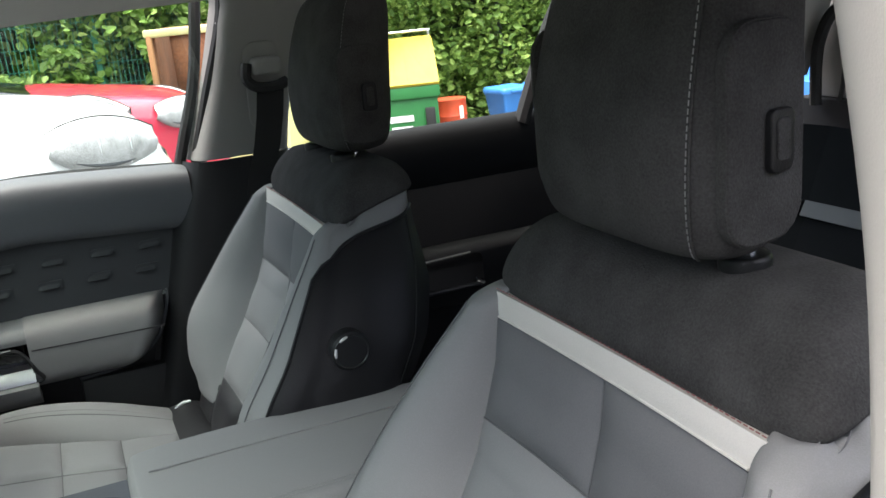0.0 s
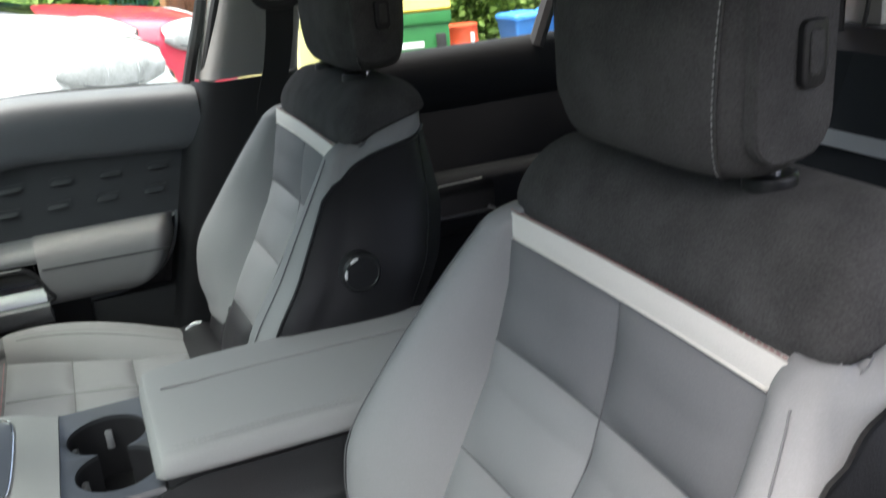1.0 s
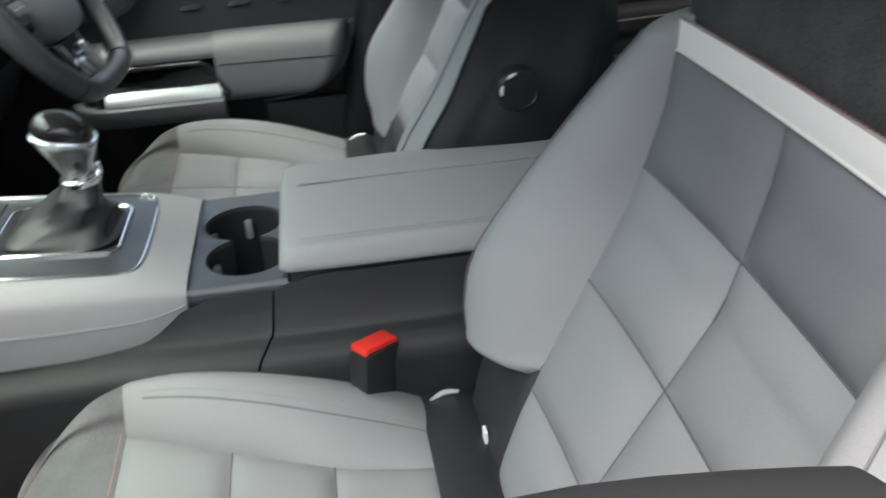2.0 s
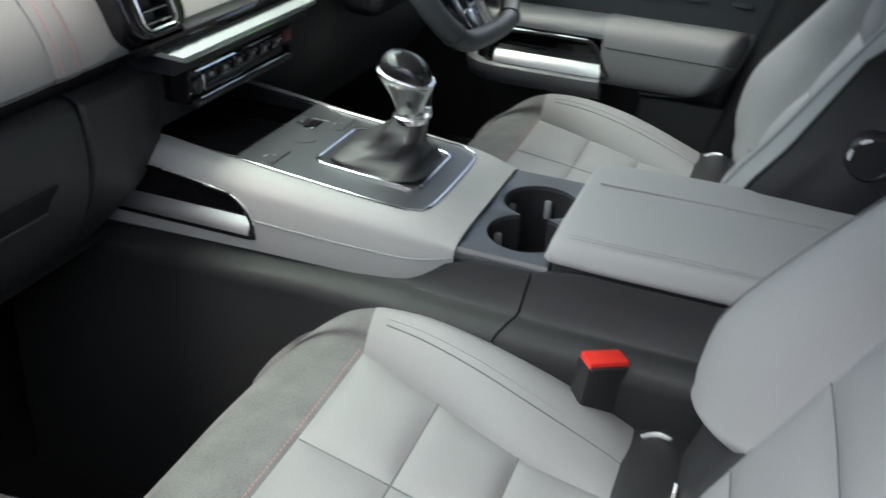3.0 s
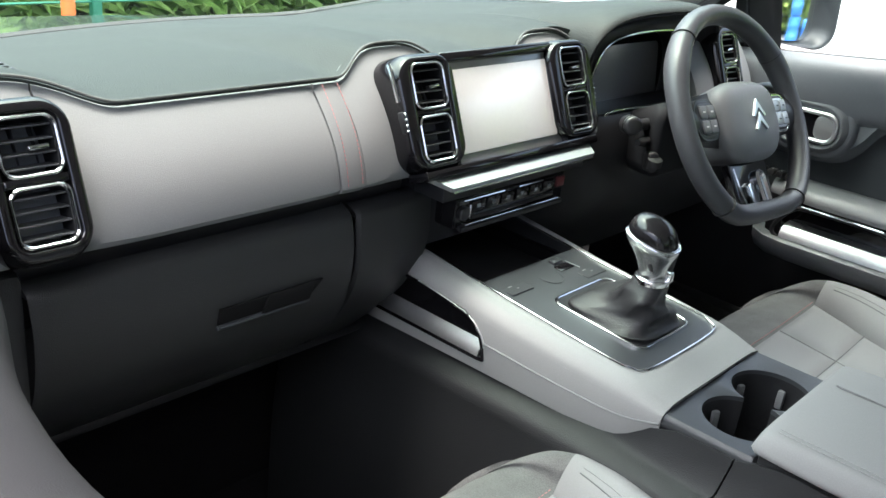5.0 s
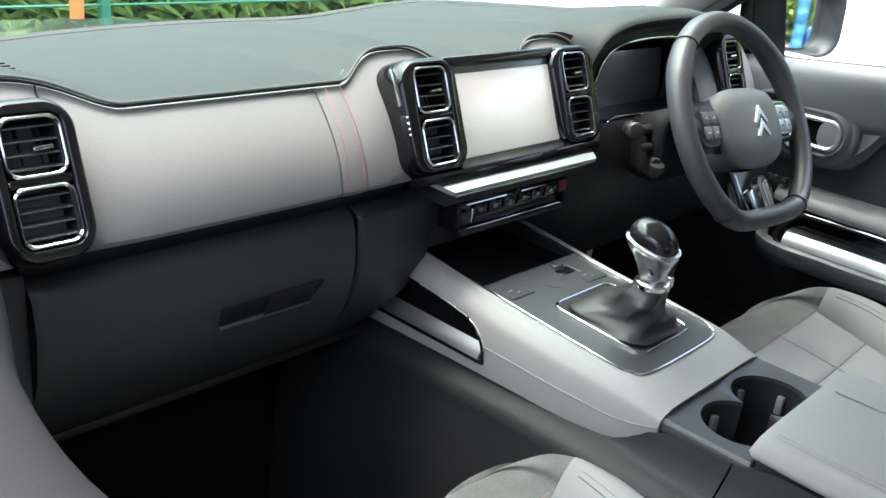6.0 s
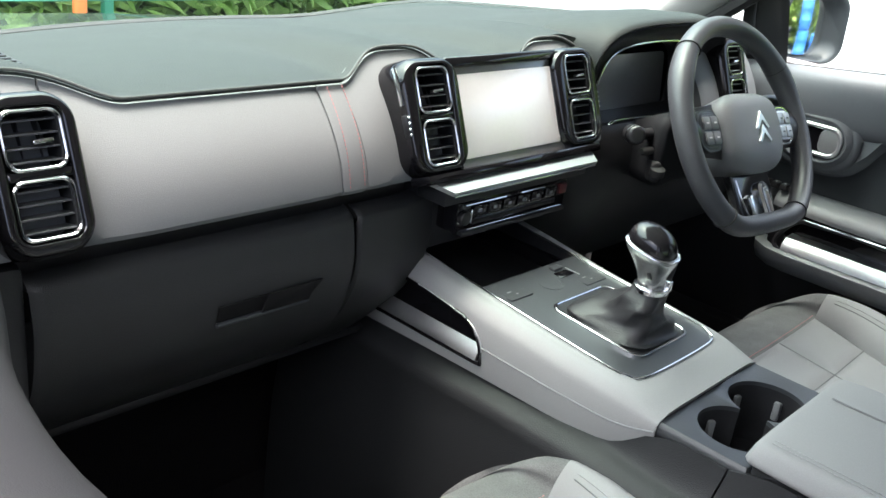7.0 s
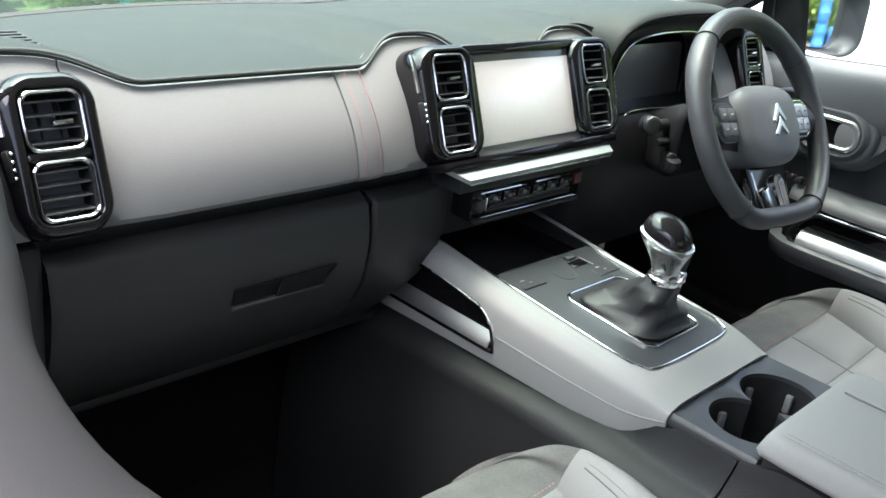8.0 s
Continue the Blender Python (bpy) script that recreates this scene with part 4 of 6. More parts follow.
part("handle", sheet(G, 0.002, 0.0008, 6), DEEP, box_)
part("handle_lip", tube([(x, lid_y(x, 0.890) - 0.0060, 0.8905) for x in np.linspace(-0.393, -0.287, 12)], 0.0024, 8), PLASTIC_GREY, box_)
net = []
for z, y in ((0.972, 0.704), (0.966, 0.690), (0.955, 0.685), (0.90, 0.685), (0.84, 0.712), (0.775, 0.77)):
    net.append([(x + 0.004 * max(0.0, (0.93 - z) / 0.1) * (x < -0.2), y + 0.6 * max(0, x + 0.17) ** 1.4, z) for x in (-0.2215, -0.19, -0.16, -0.13, -0.10)])
G = surf(net, np.linspace(0, 1, 26), np.linspace(0, 1, 26))
G[:, 0, 1] += 0.004
part("knee_panel", sheet(G, 0.015, 0.0, 16, flip=True), GLOVE, dash)
part("end_panel", box(-0.665, -0.556, 0.69, 0.80, 0.76, 0.985, 0.01), PLASTIC, dash)
part("foot_wall", box(-0.70, 0.70, 0.98, 1.0, 0.42, 1.02, 0.004), CARPET, dash)
part("under_tray", box(-0.66, -0.12, 0.77, 0.98, 0.765, 0.775, 0.002), PLASTIC, dash)
part("centre_block", box(-0.128, 0.128, 0.70, 0.84, 0.895, 0.995, 0.008), PLASTIC, dash)


# air vents
def vent(x, z, w=0.047, h=0.043, slats=4, tab=True):
    v = part("air_vent", ring(rrect(w, h, 0.0095, 7), 0.0024, 0.0, 0.0105, VM(x, z), 0.0009), CHROME, dash, "air vent with chrome frame")
    part("vent_duct", ring(rrect(w - 0.004, h - 0.004, 0.007), 0.0010, -0.050, 0.007, VM(x, z)), MATTE, v)
    part("vent_back", slab(rrect(w - 0.004, h - 0.004, 0.006), -0.052, -0.049, 0, VM(x, z)), RUBBER, v)
    for k in range(slats):
        s = (k + 0.5) / slats - 0.5
        part("slat", box(-w / 2 + 0.003, w / 2 - 0.003, -0.0008, 0.0008, -0.013, 0.0055, 0.0005, 2, VM(x, z) @ Matrix.Translation((0, s * (h - 0.005), 0)) @ pose(0, 0, 0, 9)), SLAT, v)
    for k in (-0.32, 0.0, 0.32):
        part("vane", box(k * w - 0.0006, k * w + 0.0006, -h / 2 + 0.003, h / 2 - 0.003, -0.032, -0.018, 0, 1, VM(x, z)), RUBBER, v)
    if tab:
        part("vent_tab", box(-0.001, 0.0145, -0.0018, 0.0018, 0.003, 0.0095, 0.0012, 2, VM(x, z) @ Matrix.Translation((0, -0.002, 0)) @ pose(0, 0, 0, 0, 0, 3)), CHROME, v)
    return v


for x, w, vw, vh in ((-0.1275, 0.078, 0.0490, 0.0490), (0.1275, 0.078, 0.0490, 0.0490), (-0.5455, 0.066, 0.0465, 0.0455), (0.5455, 0.066, 0.0465, 0.0455)):
    mid = 1.0585 if abs(x) < 0.3 else 1.0555
    iw, ih = vw + 0.0015, 2 * vh + 0.008
    R_ = []
    for out, ww, hh, e in ((-0.030, w + 0.008, 0.124, 0.026), (-0.004, w + 0.008, 0.124, 0.026), (0.004, w + 0.005, 0.121, 0.025), (0.0085, w, 0.116, 0.022), (0.0100, 0.5 * (w + iw) + 0.002, 0.5 * (0.116 + ih), 0.016), (0.0098, iw + 0.002, ih + 0.002, 0.011), (0.006, iw, ih, 0.010), (-0.006, iw - 0.0005, ih - 0.0005, 0.009)):
        R_.append([tuple(VM(x, mid, out) @ Vector((px, py, 0))) for px, py in rrect(ww, hh, e, 9)])
    part("vent_bezel", grid_bm(catmull(np.array(R_), np.linspace(0, 1, 34)), close_u=True), GLOSS, dash, "gloss black vent surround")
    part("vent_bridge", box(-iw / 2, iw / 2, -0.0036, 0.0036, -0.012, 0.0092, 0.002, 2, VM(x, mid)), GLOSS, dash)
    for k, t in ((1, True), (-1, False)):
        vent(x, mid + k * (vh / 2 + 0.0030) * 0.925, vw, vh, tab=t)
    # bright sliver and ridged thumb wheel on the pod's flank
    f = -1 if x < 0.2 and x < 0.1 else 1
    px = x + f * (w / 2 + 0.002)
    part("pod_trim", tube([VP(px, 1.108, -0.003), VP(px + f * 0.001, 1.095, 0.0), VP(px + f * 0.001, 1.072, 0.002)], 0.0026, 8, smooth_n=14), CHROME, dash)
    tw = part("thumb_wheel", box(-0.003, 0.003, -0.012, 0.012, -0.006, 0.001, 0.002, 2, plane_m(VP(px - f * 0.001, 1.052, 0.005), (1, -0.4 * f, 0), UP)), SATIN, dash)
    for k in range(4):
        part("ridge", box(-0.0018, 0.0018, -0.0012, 0.0012, -0.001, 0.0026, 0.0006, 1, plane_m(VP(px - f * 0.0005, 1.044 + 0.0055 * k, 0.006), (1, -0.4 * f, 0), UP)), CHROME, tw)
for s in (-1, 1):
    # pod flanks between vents and screen
    G = [[VP(s * 0.0975, z, 0.006), VP(s * 0.0955, z, 0.0), VP(s * 0.095, z, -0.012)] for z in np.linspace(1.0, 1.112, 10)]
    part("pod_flank", sheet(np.array([[tuple(p) for p in r] for r in G]), 0.003, 0, flip=s > 0), GLOSS, dash)
# touch screen
part("screen_surround", slab(rrect(0.194, 0.120, 0.006), -0.016, -0.001, 0.002, VM(0, 1.050)), DISPLAY, dash, "glass surround of the screen with a painted grey sheen")
# the screen's pale reflection is painted by its material colour
part("touch_screen", slab(rrect(0.174, 0.092, 0.003), -0.003, 0.0006, 0.0006, VM(0, 1.054)), SCREEN, dash, "wide switched-off touch screen, coloured near white for reflected daylight")
part("screen_hood", box(-0.098, 0.098, -0.006, 0.006, -0.03, 0.004, 0.003, 3, VM(0, 1.109)), GLOSS, dash)
part("screen_sill", box(-0.155, 0.155, -0.006, 0.004, -0.02, 0.010, 0.002, 2, VM(0, 0.999)), GLOSS, dash)
# satin strip with touch keys, and the climate panel under it
G = [[(x, 0.668 - 0.022 * k, 0.9925 - 0.009 * k) for x in np.linspace(-0.146 + 0.018 * k, 0.146 - 0.012 * k, 16)] for k in np.linspace(0, 1, 6)]
strip = part("satin_strip", sheet(np.array(G), 0.005, 0.0004, 8), STRIP, dash, "satin silver strip with touch keys")
part("strip_edge", tube([(x, 0.6455, 0.9828) for x in (-0.126, 0.0, 0.132)], 0.0013, 8, smooth_n=6), CHROME, strip)
for k in range(6):
    x = -0.062 + k * 0.028
    for dx, dy in ((-0.003, 0.0), (0.0, 0.003), (0.003, -0.001)):
        part("key_mark", box(x + dx - 0.0012, x + dx + 0.0012, -0.0025 + dy, 0.0025 + dy, 0.0004, 0.0011, 0, 1, pose(0, 0.656, 0.9876, 22.2)), WHITE_MARK, strip)
part("strip_shadow", box(-0.13, 0.13, 0.655, 0.70, 0.968, 0.985, 0.003), PLASTIC, dash)
cl = part("climate_panel", box(-0.092, 0.112, 0.668, 0.70, 0.924, 0.962, 0.004), GLOSS, dash, "gloss black disc slot and switch panel")
part("panel_lip", box(-0.088, 0.102, 0.660, 0.669, 0.9235, 0.9290, 0.0015, 2), SATIN, cl)
for z, x0, x1 in ((0.9585, -0.082, -0.012), (0.9285, -0.076, 0.100), (0.9585, 0.016, 0.062)):
    part("chrome_line", tube([(x0, 0.6655, z), (x1, 0.6655, z)], 0.0011, 6), CHROME, cl)
for k in range(6):
    x = -0.057 + k * 0.0265
    part("button", box(x - 0.0115, x + 0.0115, 0.6645, 0.670, 0.943, 0.956, 0.0012, 2), GLOSS, cl)
    part("button_mark", box(x - 0.003, x + 0.003, 0.6639, 0.6650, 0.9475, 0.9515, 0.0004, 1), PLASTIC_SOFT, cl)
part("hazard_key", box(0.093, 0.108, 0.6645, 0.670, 0.944, 0.957, 0.0012, 2), mat("dark_red_key", (0.10, 0.012, 0.016), 0.35), cl, "dark red hazard key")
part("disc_slot", box(-0.066, 0.088, 0.6655, 0.670, 0.9335, 0.9385, 0.0005, 1), RUBBER, cl)
part("slot_line", tube([(-0.064, 0.6650, 0.9405), (0.086, 0.6650, 0.9405)], 0.0007, 5), SATIN, cl)
part("end_dial", disc(0.0085, 0.0, 0.008, 20, 0.002, plane_m((-0.0815, 0.670, 0.944), (1, 0, 0), (0, 0, 1))), SATIN, cl)
part("end_mark", box(-0.0725, -0.0705, 0.6635, 0.6655, 0.936, 0.953, 0.0004, 1), CHROME, cl)
# instrument binnacle
arch = [(0.222, 0.718, 0.985), (0.216, 0.722, 1.02), (0.220, 0.722, 1.06), (0.236, 0.722, 1.09), (0.265, 0.722, 1.105), (0.32, 0.722, 1.112), (0.40, 0.722, 1.112), (0.455, 0.722, 1.105), (0.484, 0.722, 1.09), (0.50, 0.722, 1.06), (0.504, 0.722, 1.02), (0.498, 0.718, 0.985)]
part("cluster_trim", tube(arch, 0.0019, 8, smooth_n=60), CHROME, dash)
lip = [(0.206, 0.708, 0.985), (0.198, 0.708, 1.03), (0.190, 0.706, 1.075), (0.196, 0.703, 1.108), (0.228, 0.700, 1.129), (0.30, 0.698, 1.138), (0.42, 0.698, 1.138), (0.485, 0.700, 1.129), (0.514, 0.703, 1.108), (0.520, 0.706, 1.075), (0.514, 0.708, 1.03), (0.508, 0.708, 0.985)]
A_, L_ = catmull(np.array(arch), np.linspace(0, 1, 60)), catmull(np.array(lip), np.linspace(0, 1, 60))
M_ = 0.5 * (A_ + L_) + (0, 0.012, 0)
part("binnacle_lip", grid_bm(catmull(np.array([A_ + (0, 0.002, 0), M_, L_ + (0, 0.004, 0), L_ + (0, -0.001, 0.001), L_ + (0, 0.003, 0.004)]), np.linspace(0, 1, 16))), PLASTIC, dash)
T_ = L_[9:51]
rows = [T_ + (0, 0.001, 0.002), T_ + (0, 0.006, 0.0055), T_ + (0, 0.03, 0.0075), T_ * (1, 1, 0.985) + (0, 0.065, 0.0195), T_ * (1, 1, 0.955) + (0, 0.11, 0.046)]
part("binnacle_hood", sheet(surf(rows, np.linspace(0, 1, 50), np.linspace(0, 1, 14)), 0.006, 0, flip=True), DASH_TOP, dash, "smooth dark hood over the instruments")
C_ = np.array((0.36, 0.0, 1.045))
D_ = (A_ - C_) * (0.93, 1, 0.93) + C_ + (0, 0.050, -0.002)
part("cluster_well", grid_bm([A_ + (0, 0.001, 0), 0.5 * (A_ + D_), D_]), SATIN, dash)
part("instrument_recess", slab([(p[0] - 0.36, p[2] - 1.045) for p in D_], -0.004, 0.0, 0, plane_m((0.36, 0.773, 1.045), (1, 0, 0), (0, 0, 1))), GLOSS, dash)
part("cluster_display", slab(rrect(0.205, 0.090, 0.01), -0.004, 0.0, 0, plane_m((0.362, 0.764, 1.040), (1, 0, 0), (0, 0.12, 1))), DISPLAY, dash, "digital instrument display with a painted grey sheen")
part("cluster_sill", tube([(0.212, 0.700, 0.985), (0.222, 0.70, 0.998), (0.236, 0.70, 1.010), (0.26, 0.70, 1.014), (0.34, 0.70, 1.011)], 0.0018, 8, smooth_n=24), CHROME, dash)
G = [[(x, 0.70 + 0.06 * k, 1.013 - 0.006 * k) for x in np.linspace(0.216, 0.50, 8)] for k in np.linspace(0, 1, 4)]
part("cluster_shelf", sheet(np.array(G), 0.01, 0), PLASTIC, dash)
net = []
for z, y in ((1.006, 0.700), (0.985, 0.690), (0.94, 0.685), (0.88, 0.70), (0.80, 0.74)):
    net.append([(x, y + 0.05 * max(0, (0.24 - x) / 0.1) ** 2, z) for x in (0.135, 0.20, 0.30, 0.42, 0.54, 0.66)])
part("driver_knee_panel", sheet(surf(net, np.linspace(0, 1, 20), np.linspace(0, 1, 14)), 0.012, 0.001, 16), PLASTIC, dash)
part("demister_grille", box(-0.62, -0.47, 0.86, 0.93, 1.087, 1.0925, 0.003), PLASTIC, dash)
for k in range(6):
    part("grille_bar", box(-0.615, -0.478, 0.866 + k * 0.011, 0.871 + k * 0.011, 1.0915, 1.0955, 0.001), SATIN, dash)

# ---- steering wheel ----
wheel = thing("steering_wheel", "black leather flat-bottomed steering wheel with satin buttons", "steering wheel", at=(0.3556, 0.5617, 1.0265))
WT = plane_m((0, 0, 0), (1, 0, 0), (0, 0.509, 0.861)) @ pose(0, 0, 0, 0, 0, -4)
RX, RY, FLAT = 0.1565, 0.1445, 0.1290


def rim_at(a):
    c, q = math.cos(a), math.sin(a)
    y = RY * math.copysign(abs(q) ** 0.95, q)
    if y < -FLAT + 0.02:
        # eased passage into the flattened foot
        y = -FLAT + 0.02 - 0.02 * math.tanh((-FLAT + 0.02 - y) / 0.02)
    return Vector((RX * math.copysign(abs(c) ** 0.95, c), y, 0))


rim, NR = [], 96
for i in range(NR):
    p = rim_at(2 * math.pi * i / NR)
    t = (rim_at(2 * math.pi * (i + 1) / NR) - rim_at(2 * math.pi * (i - 1) / NR)).normalized()
    o = Vector((t.y, -t.x, 0))
    a = 2 * math.pi * i / NR
    # thumb swellings at the shoulders
    r = 0.0136 + 0.0016 * math.exp(-((a - 0.55) / 0.22) ** 2) + 0.0016 * math.exp(-((a - 2.59) / 0.22) ** 2)
    rim.append([tuple(WT @ (p + r * math.cos(b) * o + 1.12 * r * math.sin(b) * Vector((0, 0, 1)))) for b in np.linspace(0, 2 * math.pi, 18, endpoint=False)])
part("rim", grid_bm(rim, close_u=True, close_v=True), RIM_LEATHER, wheel, "black leather rim", angle=80)
for a in (0.62, 2.30, 3.98, 5.30):
    p, t = rim_at(a), (rim_at(a + 0.03) - rim_at(a - 0.03)).normalized()
    m = WT @ plane_m(p, Vector((t.y, -t.x, 0)), (0, 0, 1))
    part("rim_seam", ring([(0.0154 * math.cos(b), 0.0170 * math.sin(b)) for b in np.linspace(0, 2 * math.pi, 24, endpoint=False)], 0.0022, -0.0005, 0.0005, m, 0.0002), RUBBER, wheel)
part("rim_stitching", tube([WT @ (rim_at(a) * 0.915 + Vector((0, 0, 0.004))) for a in np.linspace(2.30, 3.98, 60)], 0.0007, 5), THREAD, wheel)
hub = []
for z, w, h, yo in ((-0.060, 0.050, 0.044, -0.006), (-0.035, 0.066, 0.050, -0.005), (-0.008, 0.076, 0.054, -0.005), (0.004, 0.077, 0.055, -0.005), (0.012, 0.073, 0.051, -0.005), (0.018, 0.062, 0.044, -0.004), (0.0215, 0.040, 0.030, -0.003), (0.0225, 0.014, 0.011, -0.002)):
    P = []
    for a in np.linspace(0, 2 * math.pi, 64, endpoint=False):
        c, q = math.cos(a), math.sin(a)
        w2 = w * (1.0 + 0.07 * q - 0.05 * (q < -0.3) * (-q - 0.3))
        P.append(tuple(WT @ Vector((w2 * math.copysign(abs(c) ** 0.58, c), yo + h * math.copysign(abs(q) ** 0.66, q), z))))
    hub.append(P)
part("airbag_cover", grid_bm(catmull(np.array(hub), np.linspace(0, 1, 34)), close_u=True, cap=True), PLASTIC_SOFT, wheel, "smooth dark airbag cover", angle=70)
for dy in (0.012, -0.006):
    outline = [(-0.0175, -0.014), (-0.0135, -0.016), (0.0, -0.003), (0.0135, -0.016), (0.0175, -0.014), (0.0, 0.0085)]
    part("badge_bar", slab([(px, py + dy) for px, py in outline], 0.0205, 0.0250, 0.0006, WT), SILVER, wheel)
part("cover_mark", box(-0.011, 0.011, -0.0015, 0.0015, 0.0185, 0.0200, 0.0003, 1, WT @ Matrix.Translation((0.004, -0.036, 0))), SATIN, wheel)
for s in (-1, 1):
    D = WT @ Matrix.Diagonal((s, 1, 1, 1))
    G = [[(x, y0 + (y1 - y0) * v, -0.004 - 0.010 * abs(2 * v - 1) ** 2 - 0.004 * (0.160 - x) / 0.1) for v in np.linspace(0, 1, 8)] for x, y0, y1 in ((0.060, -0.030, 0.034), (0.090, -0.026, 0.030), (0.120, -0.022, 0.026), (0.150, -0.022, 0.026))]
    bm = sheet(surf(G, np.linspace(0, 1, 16), np.linspace(0, 1, 16)), 0.012, 0.0)
    bm.transform(D)
    part("spoke", bm, SATIN, wheel)
    pm = WT @ Matrix.Translation((0.1005 if s > 0 else -0.106, 0.002, -0.004))
    sp = part("button_pad", slab(rrect(0.052, 0.052, 0.019, 8), 0.0, 0.010, 0.003, pm), SATIN, wheel, "switch pad")
    part("pad_rim", ring(rrect(0.055, 0.055, 0.020, 8), 0.0035, -0.002, 0.0095, pm), CHROME if s > 0 else PLASTIC_GREY, sp)
    part("pad_face", slab(rrect(0.042, 0.042, 0.013, 7), 0.009, 0.0112, 0.001, pm), SILVER if s > 0 else PLASTIC_GREY, sp)
    for dx, dy in ((-0.0095, 0.0095), (0.0095, 0.0095), (-0.0095, -0.0095), (0.0095, -0.0095)):
        part("key", box(-0.0085, 0.0085, -0.0085, 0.0085, 0.0105, 0.0138, 0.002, 2, pm @ Matrix.Translation((dx, dy, 0))), STRIP if s > 0 else PLASTIC_SOFT, sp)
        part("key_mark", box(-0.0028, 0.0028, -0.0010, 0.0010, 0.0136, 0.0142, 0, 1, pm @ Matrix.Translation((dx, dy, 0))), SATIN if s > 0 else WHITE_MARK, sp)
W0, WT = WT, WT @ Matrix.Translation((-0.004, -0.008, 0.002))
low = part("lower_spoke", slab([(-0.052, -0.050), (-0.050, -0.090), (-0.042, -0.120), (0.042, -0.120), (0.050, -0.090), (0.052, -0.050)], -0.020, -0.008, 0.003, WT), GLOSS, wheel)
tongue = rrect(0.026, 0.056, 0.011, 7)
part("spoke_tongue", ring(tongue, 0.0085, -0.009, 0.000, WT @ Matrix.Translation((0.018, -0.091, 0)) @ pose(0, 0, 0, 0, 0, 8), 0.003), CHROME, low, "bright chrome tongue")
part("tongue_face", slab(rrect(0.020, 0.048, 0.008), -0.009, -0.0035, 0.001, WT @ Matrix.Translation((0.018, -0.091, 0)) @ pose(0, 0, 0, 0, 0, 8)), STRIP, low)
part("spoke_leaf", slab([(-0.030, -0.082), (-0.020, -0.078), (-0.008, -0.086), (-0.003, -0.102), (-0.004, -0.119), (-0.014, -0.116), (-0.024, -0.104)], -0.009, -0.001, 0.003, WT), CHROME, low)
part("spoke_edge", tube([WT @ Vector((x, y, -0.004)) for x, y in ((-0.052, -0.056), (-0.046, -0.086), (-0.034, -0.112), (-0.020, -0.122))], 0.0016, 6, smooth_n=16), CHROME, low)
WT = W0
# column with stalks
column = thing("steering_column", "black steering column shroud with control stalks", "steering column", at=(0, 0, 0))
rows = []
for y, w, z0, z1 in ((0.612, 0.108, 0.952, 1.032), (0.616, 0.115, 0.946, 1.040), (0.635, 0.112, 0.940, 1.040), (0.70, 0.070, 0.932, 1.010)):
    rows.append([(0.352 + px, y, (z0 + z1) / 2 + py) for px, py in rrect(2 * w, z1 - z0, 0.022, 7)])
part("shroud", grid_bm(catmull(np.array(rows), np.linspace(0, 1, 16)), close_u=True, cap=True), MATTE, column, angle=50)
part("stalk", tube([(0.26, 0.640, 1.012), (0.225, 0.640, 1.014), (0.205, 0.640, 1.017)], [0.008, 0.0075, 0.009], 12, smooth_n=14), SATIN, column)
part("stalk", tube([(0.45, 0.60, 1.045), (0.50, 0.605, 1.045), (0.55, 0.60, 1.040)], [0.007, 0.008, 0.010], 12, smooth_n=14), SATIN, column)
part("stalk_dial", disc(0.0125, -0.012, 0.012, 24, 0.005, plane_m((0.196, 0.636, 1.018), (0.75, -0.66, 0), (0, 0.2, 1))), SATIN, column)
part("stalk_dial_rim", ring([(0.0130 * math.cos(a), 0.0130 * math.sin(a)) for a in np.linspace(0, 2 * math.pi, 24, endpoint=False)], 0.002, 0.002, 0.006, plane_m((0.196, 0.636, 1.018), (0.75, -0.66, 0), (0, 0.2, 1))), GLOSS, column)
part("remote_stalk", tube([(0.250, 0.632, 0.992), (0.222, 0.630, 0.994), (0.206, 0.628, 0.996)], [0.005, 0.006, 0.004], 12, smooth_n=10), RUBBER, column)
ign = part("scroll_housing", slab(rrect(0.016, 0.028, 0.007, 6), -0.010, 0.006, 0.003, plane_m((0.234, 0.618, 0.968), (0.8, -0.6, 0), (0, 0.1, 1))), RUBBER, column)
part("scroll_wheel", disc(0.010, -0.005, 0.005, 24, 0.001, plane_m((0.231, 0.612, 0.970), (0.55, -0.55, 0.0), (0.6, 0.6, 0.2))), RUBBER, ign)


# ---- car shell ----
floor = finish("floor", box(-0.74, 0.74, -1.2, 1.0, 0.40, 0.425, 0.004), CARPET)
tagged(floor, "black carpeted cabin floor", "floor", kind="structure")
roof = finish("ceiling", sheet(np.array([[(x, y, 1.52 - 0.16 * (abs(x) / 0.62) ** 3 - 0.05 * ((y + 0.3) / 1.1) ** 2) for x in np.linspace(-0.60, 0.60, 18)] for y in np.linspace(-1.35, 0.66, 18)]), 0.03, 0, flip=False), HEADLINER)
tagged(roof, "pale fabric roof lining", "ceiling", kind="structure")
skin = finish("roof_skin", sheet(np.array([[(x, y, 1.575 - 0.15 * (abs(x) / 0.66) ** 3 - 0.05 * ((y + 0.3) / 1.1) ** 2) for x in np.linspace(-0.64, 0.64, 18)] for y in np.linspace(-1.38, 0.68, 18)]), 0.012, 0, flip=False), PAINT_DARK)
tagged(skin, "dark painted roof panel of the car", "roof", kind="structure")
bulk = finish("wall_front", box(-0.8, 0.8, 1.0, 1.04, 0.2, 1.02, 0.004), PLASTIC)
tagged(bulk, "black bulkhead below the windscreen", "bulkhead", kind="structure")


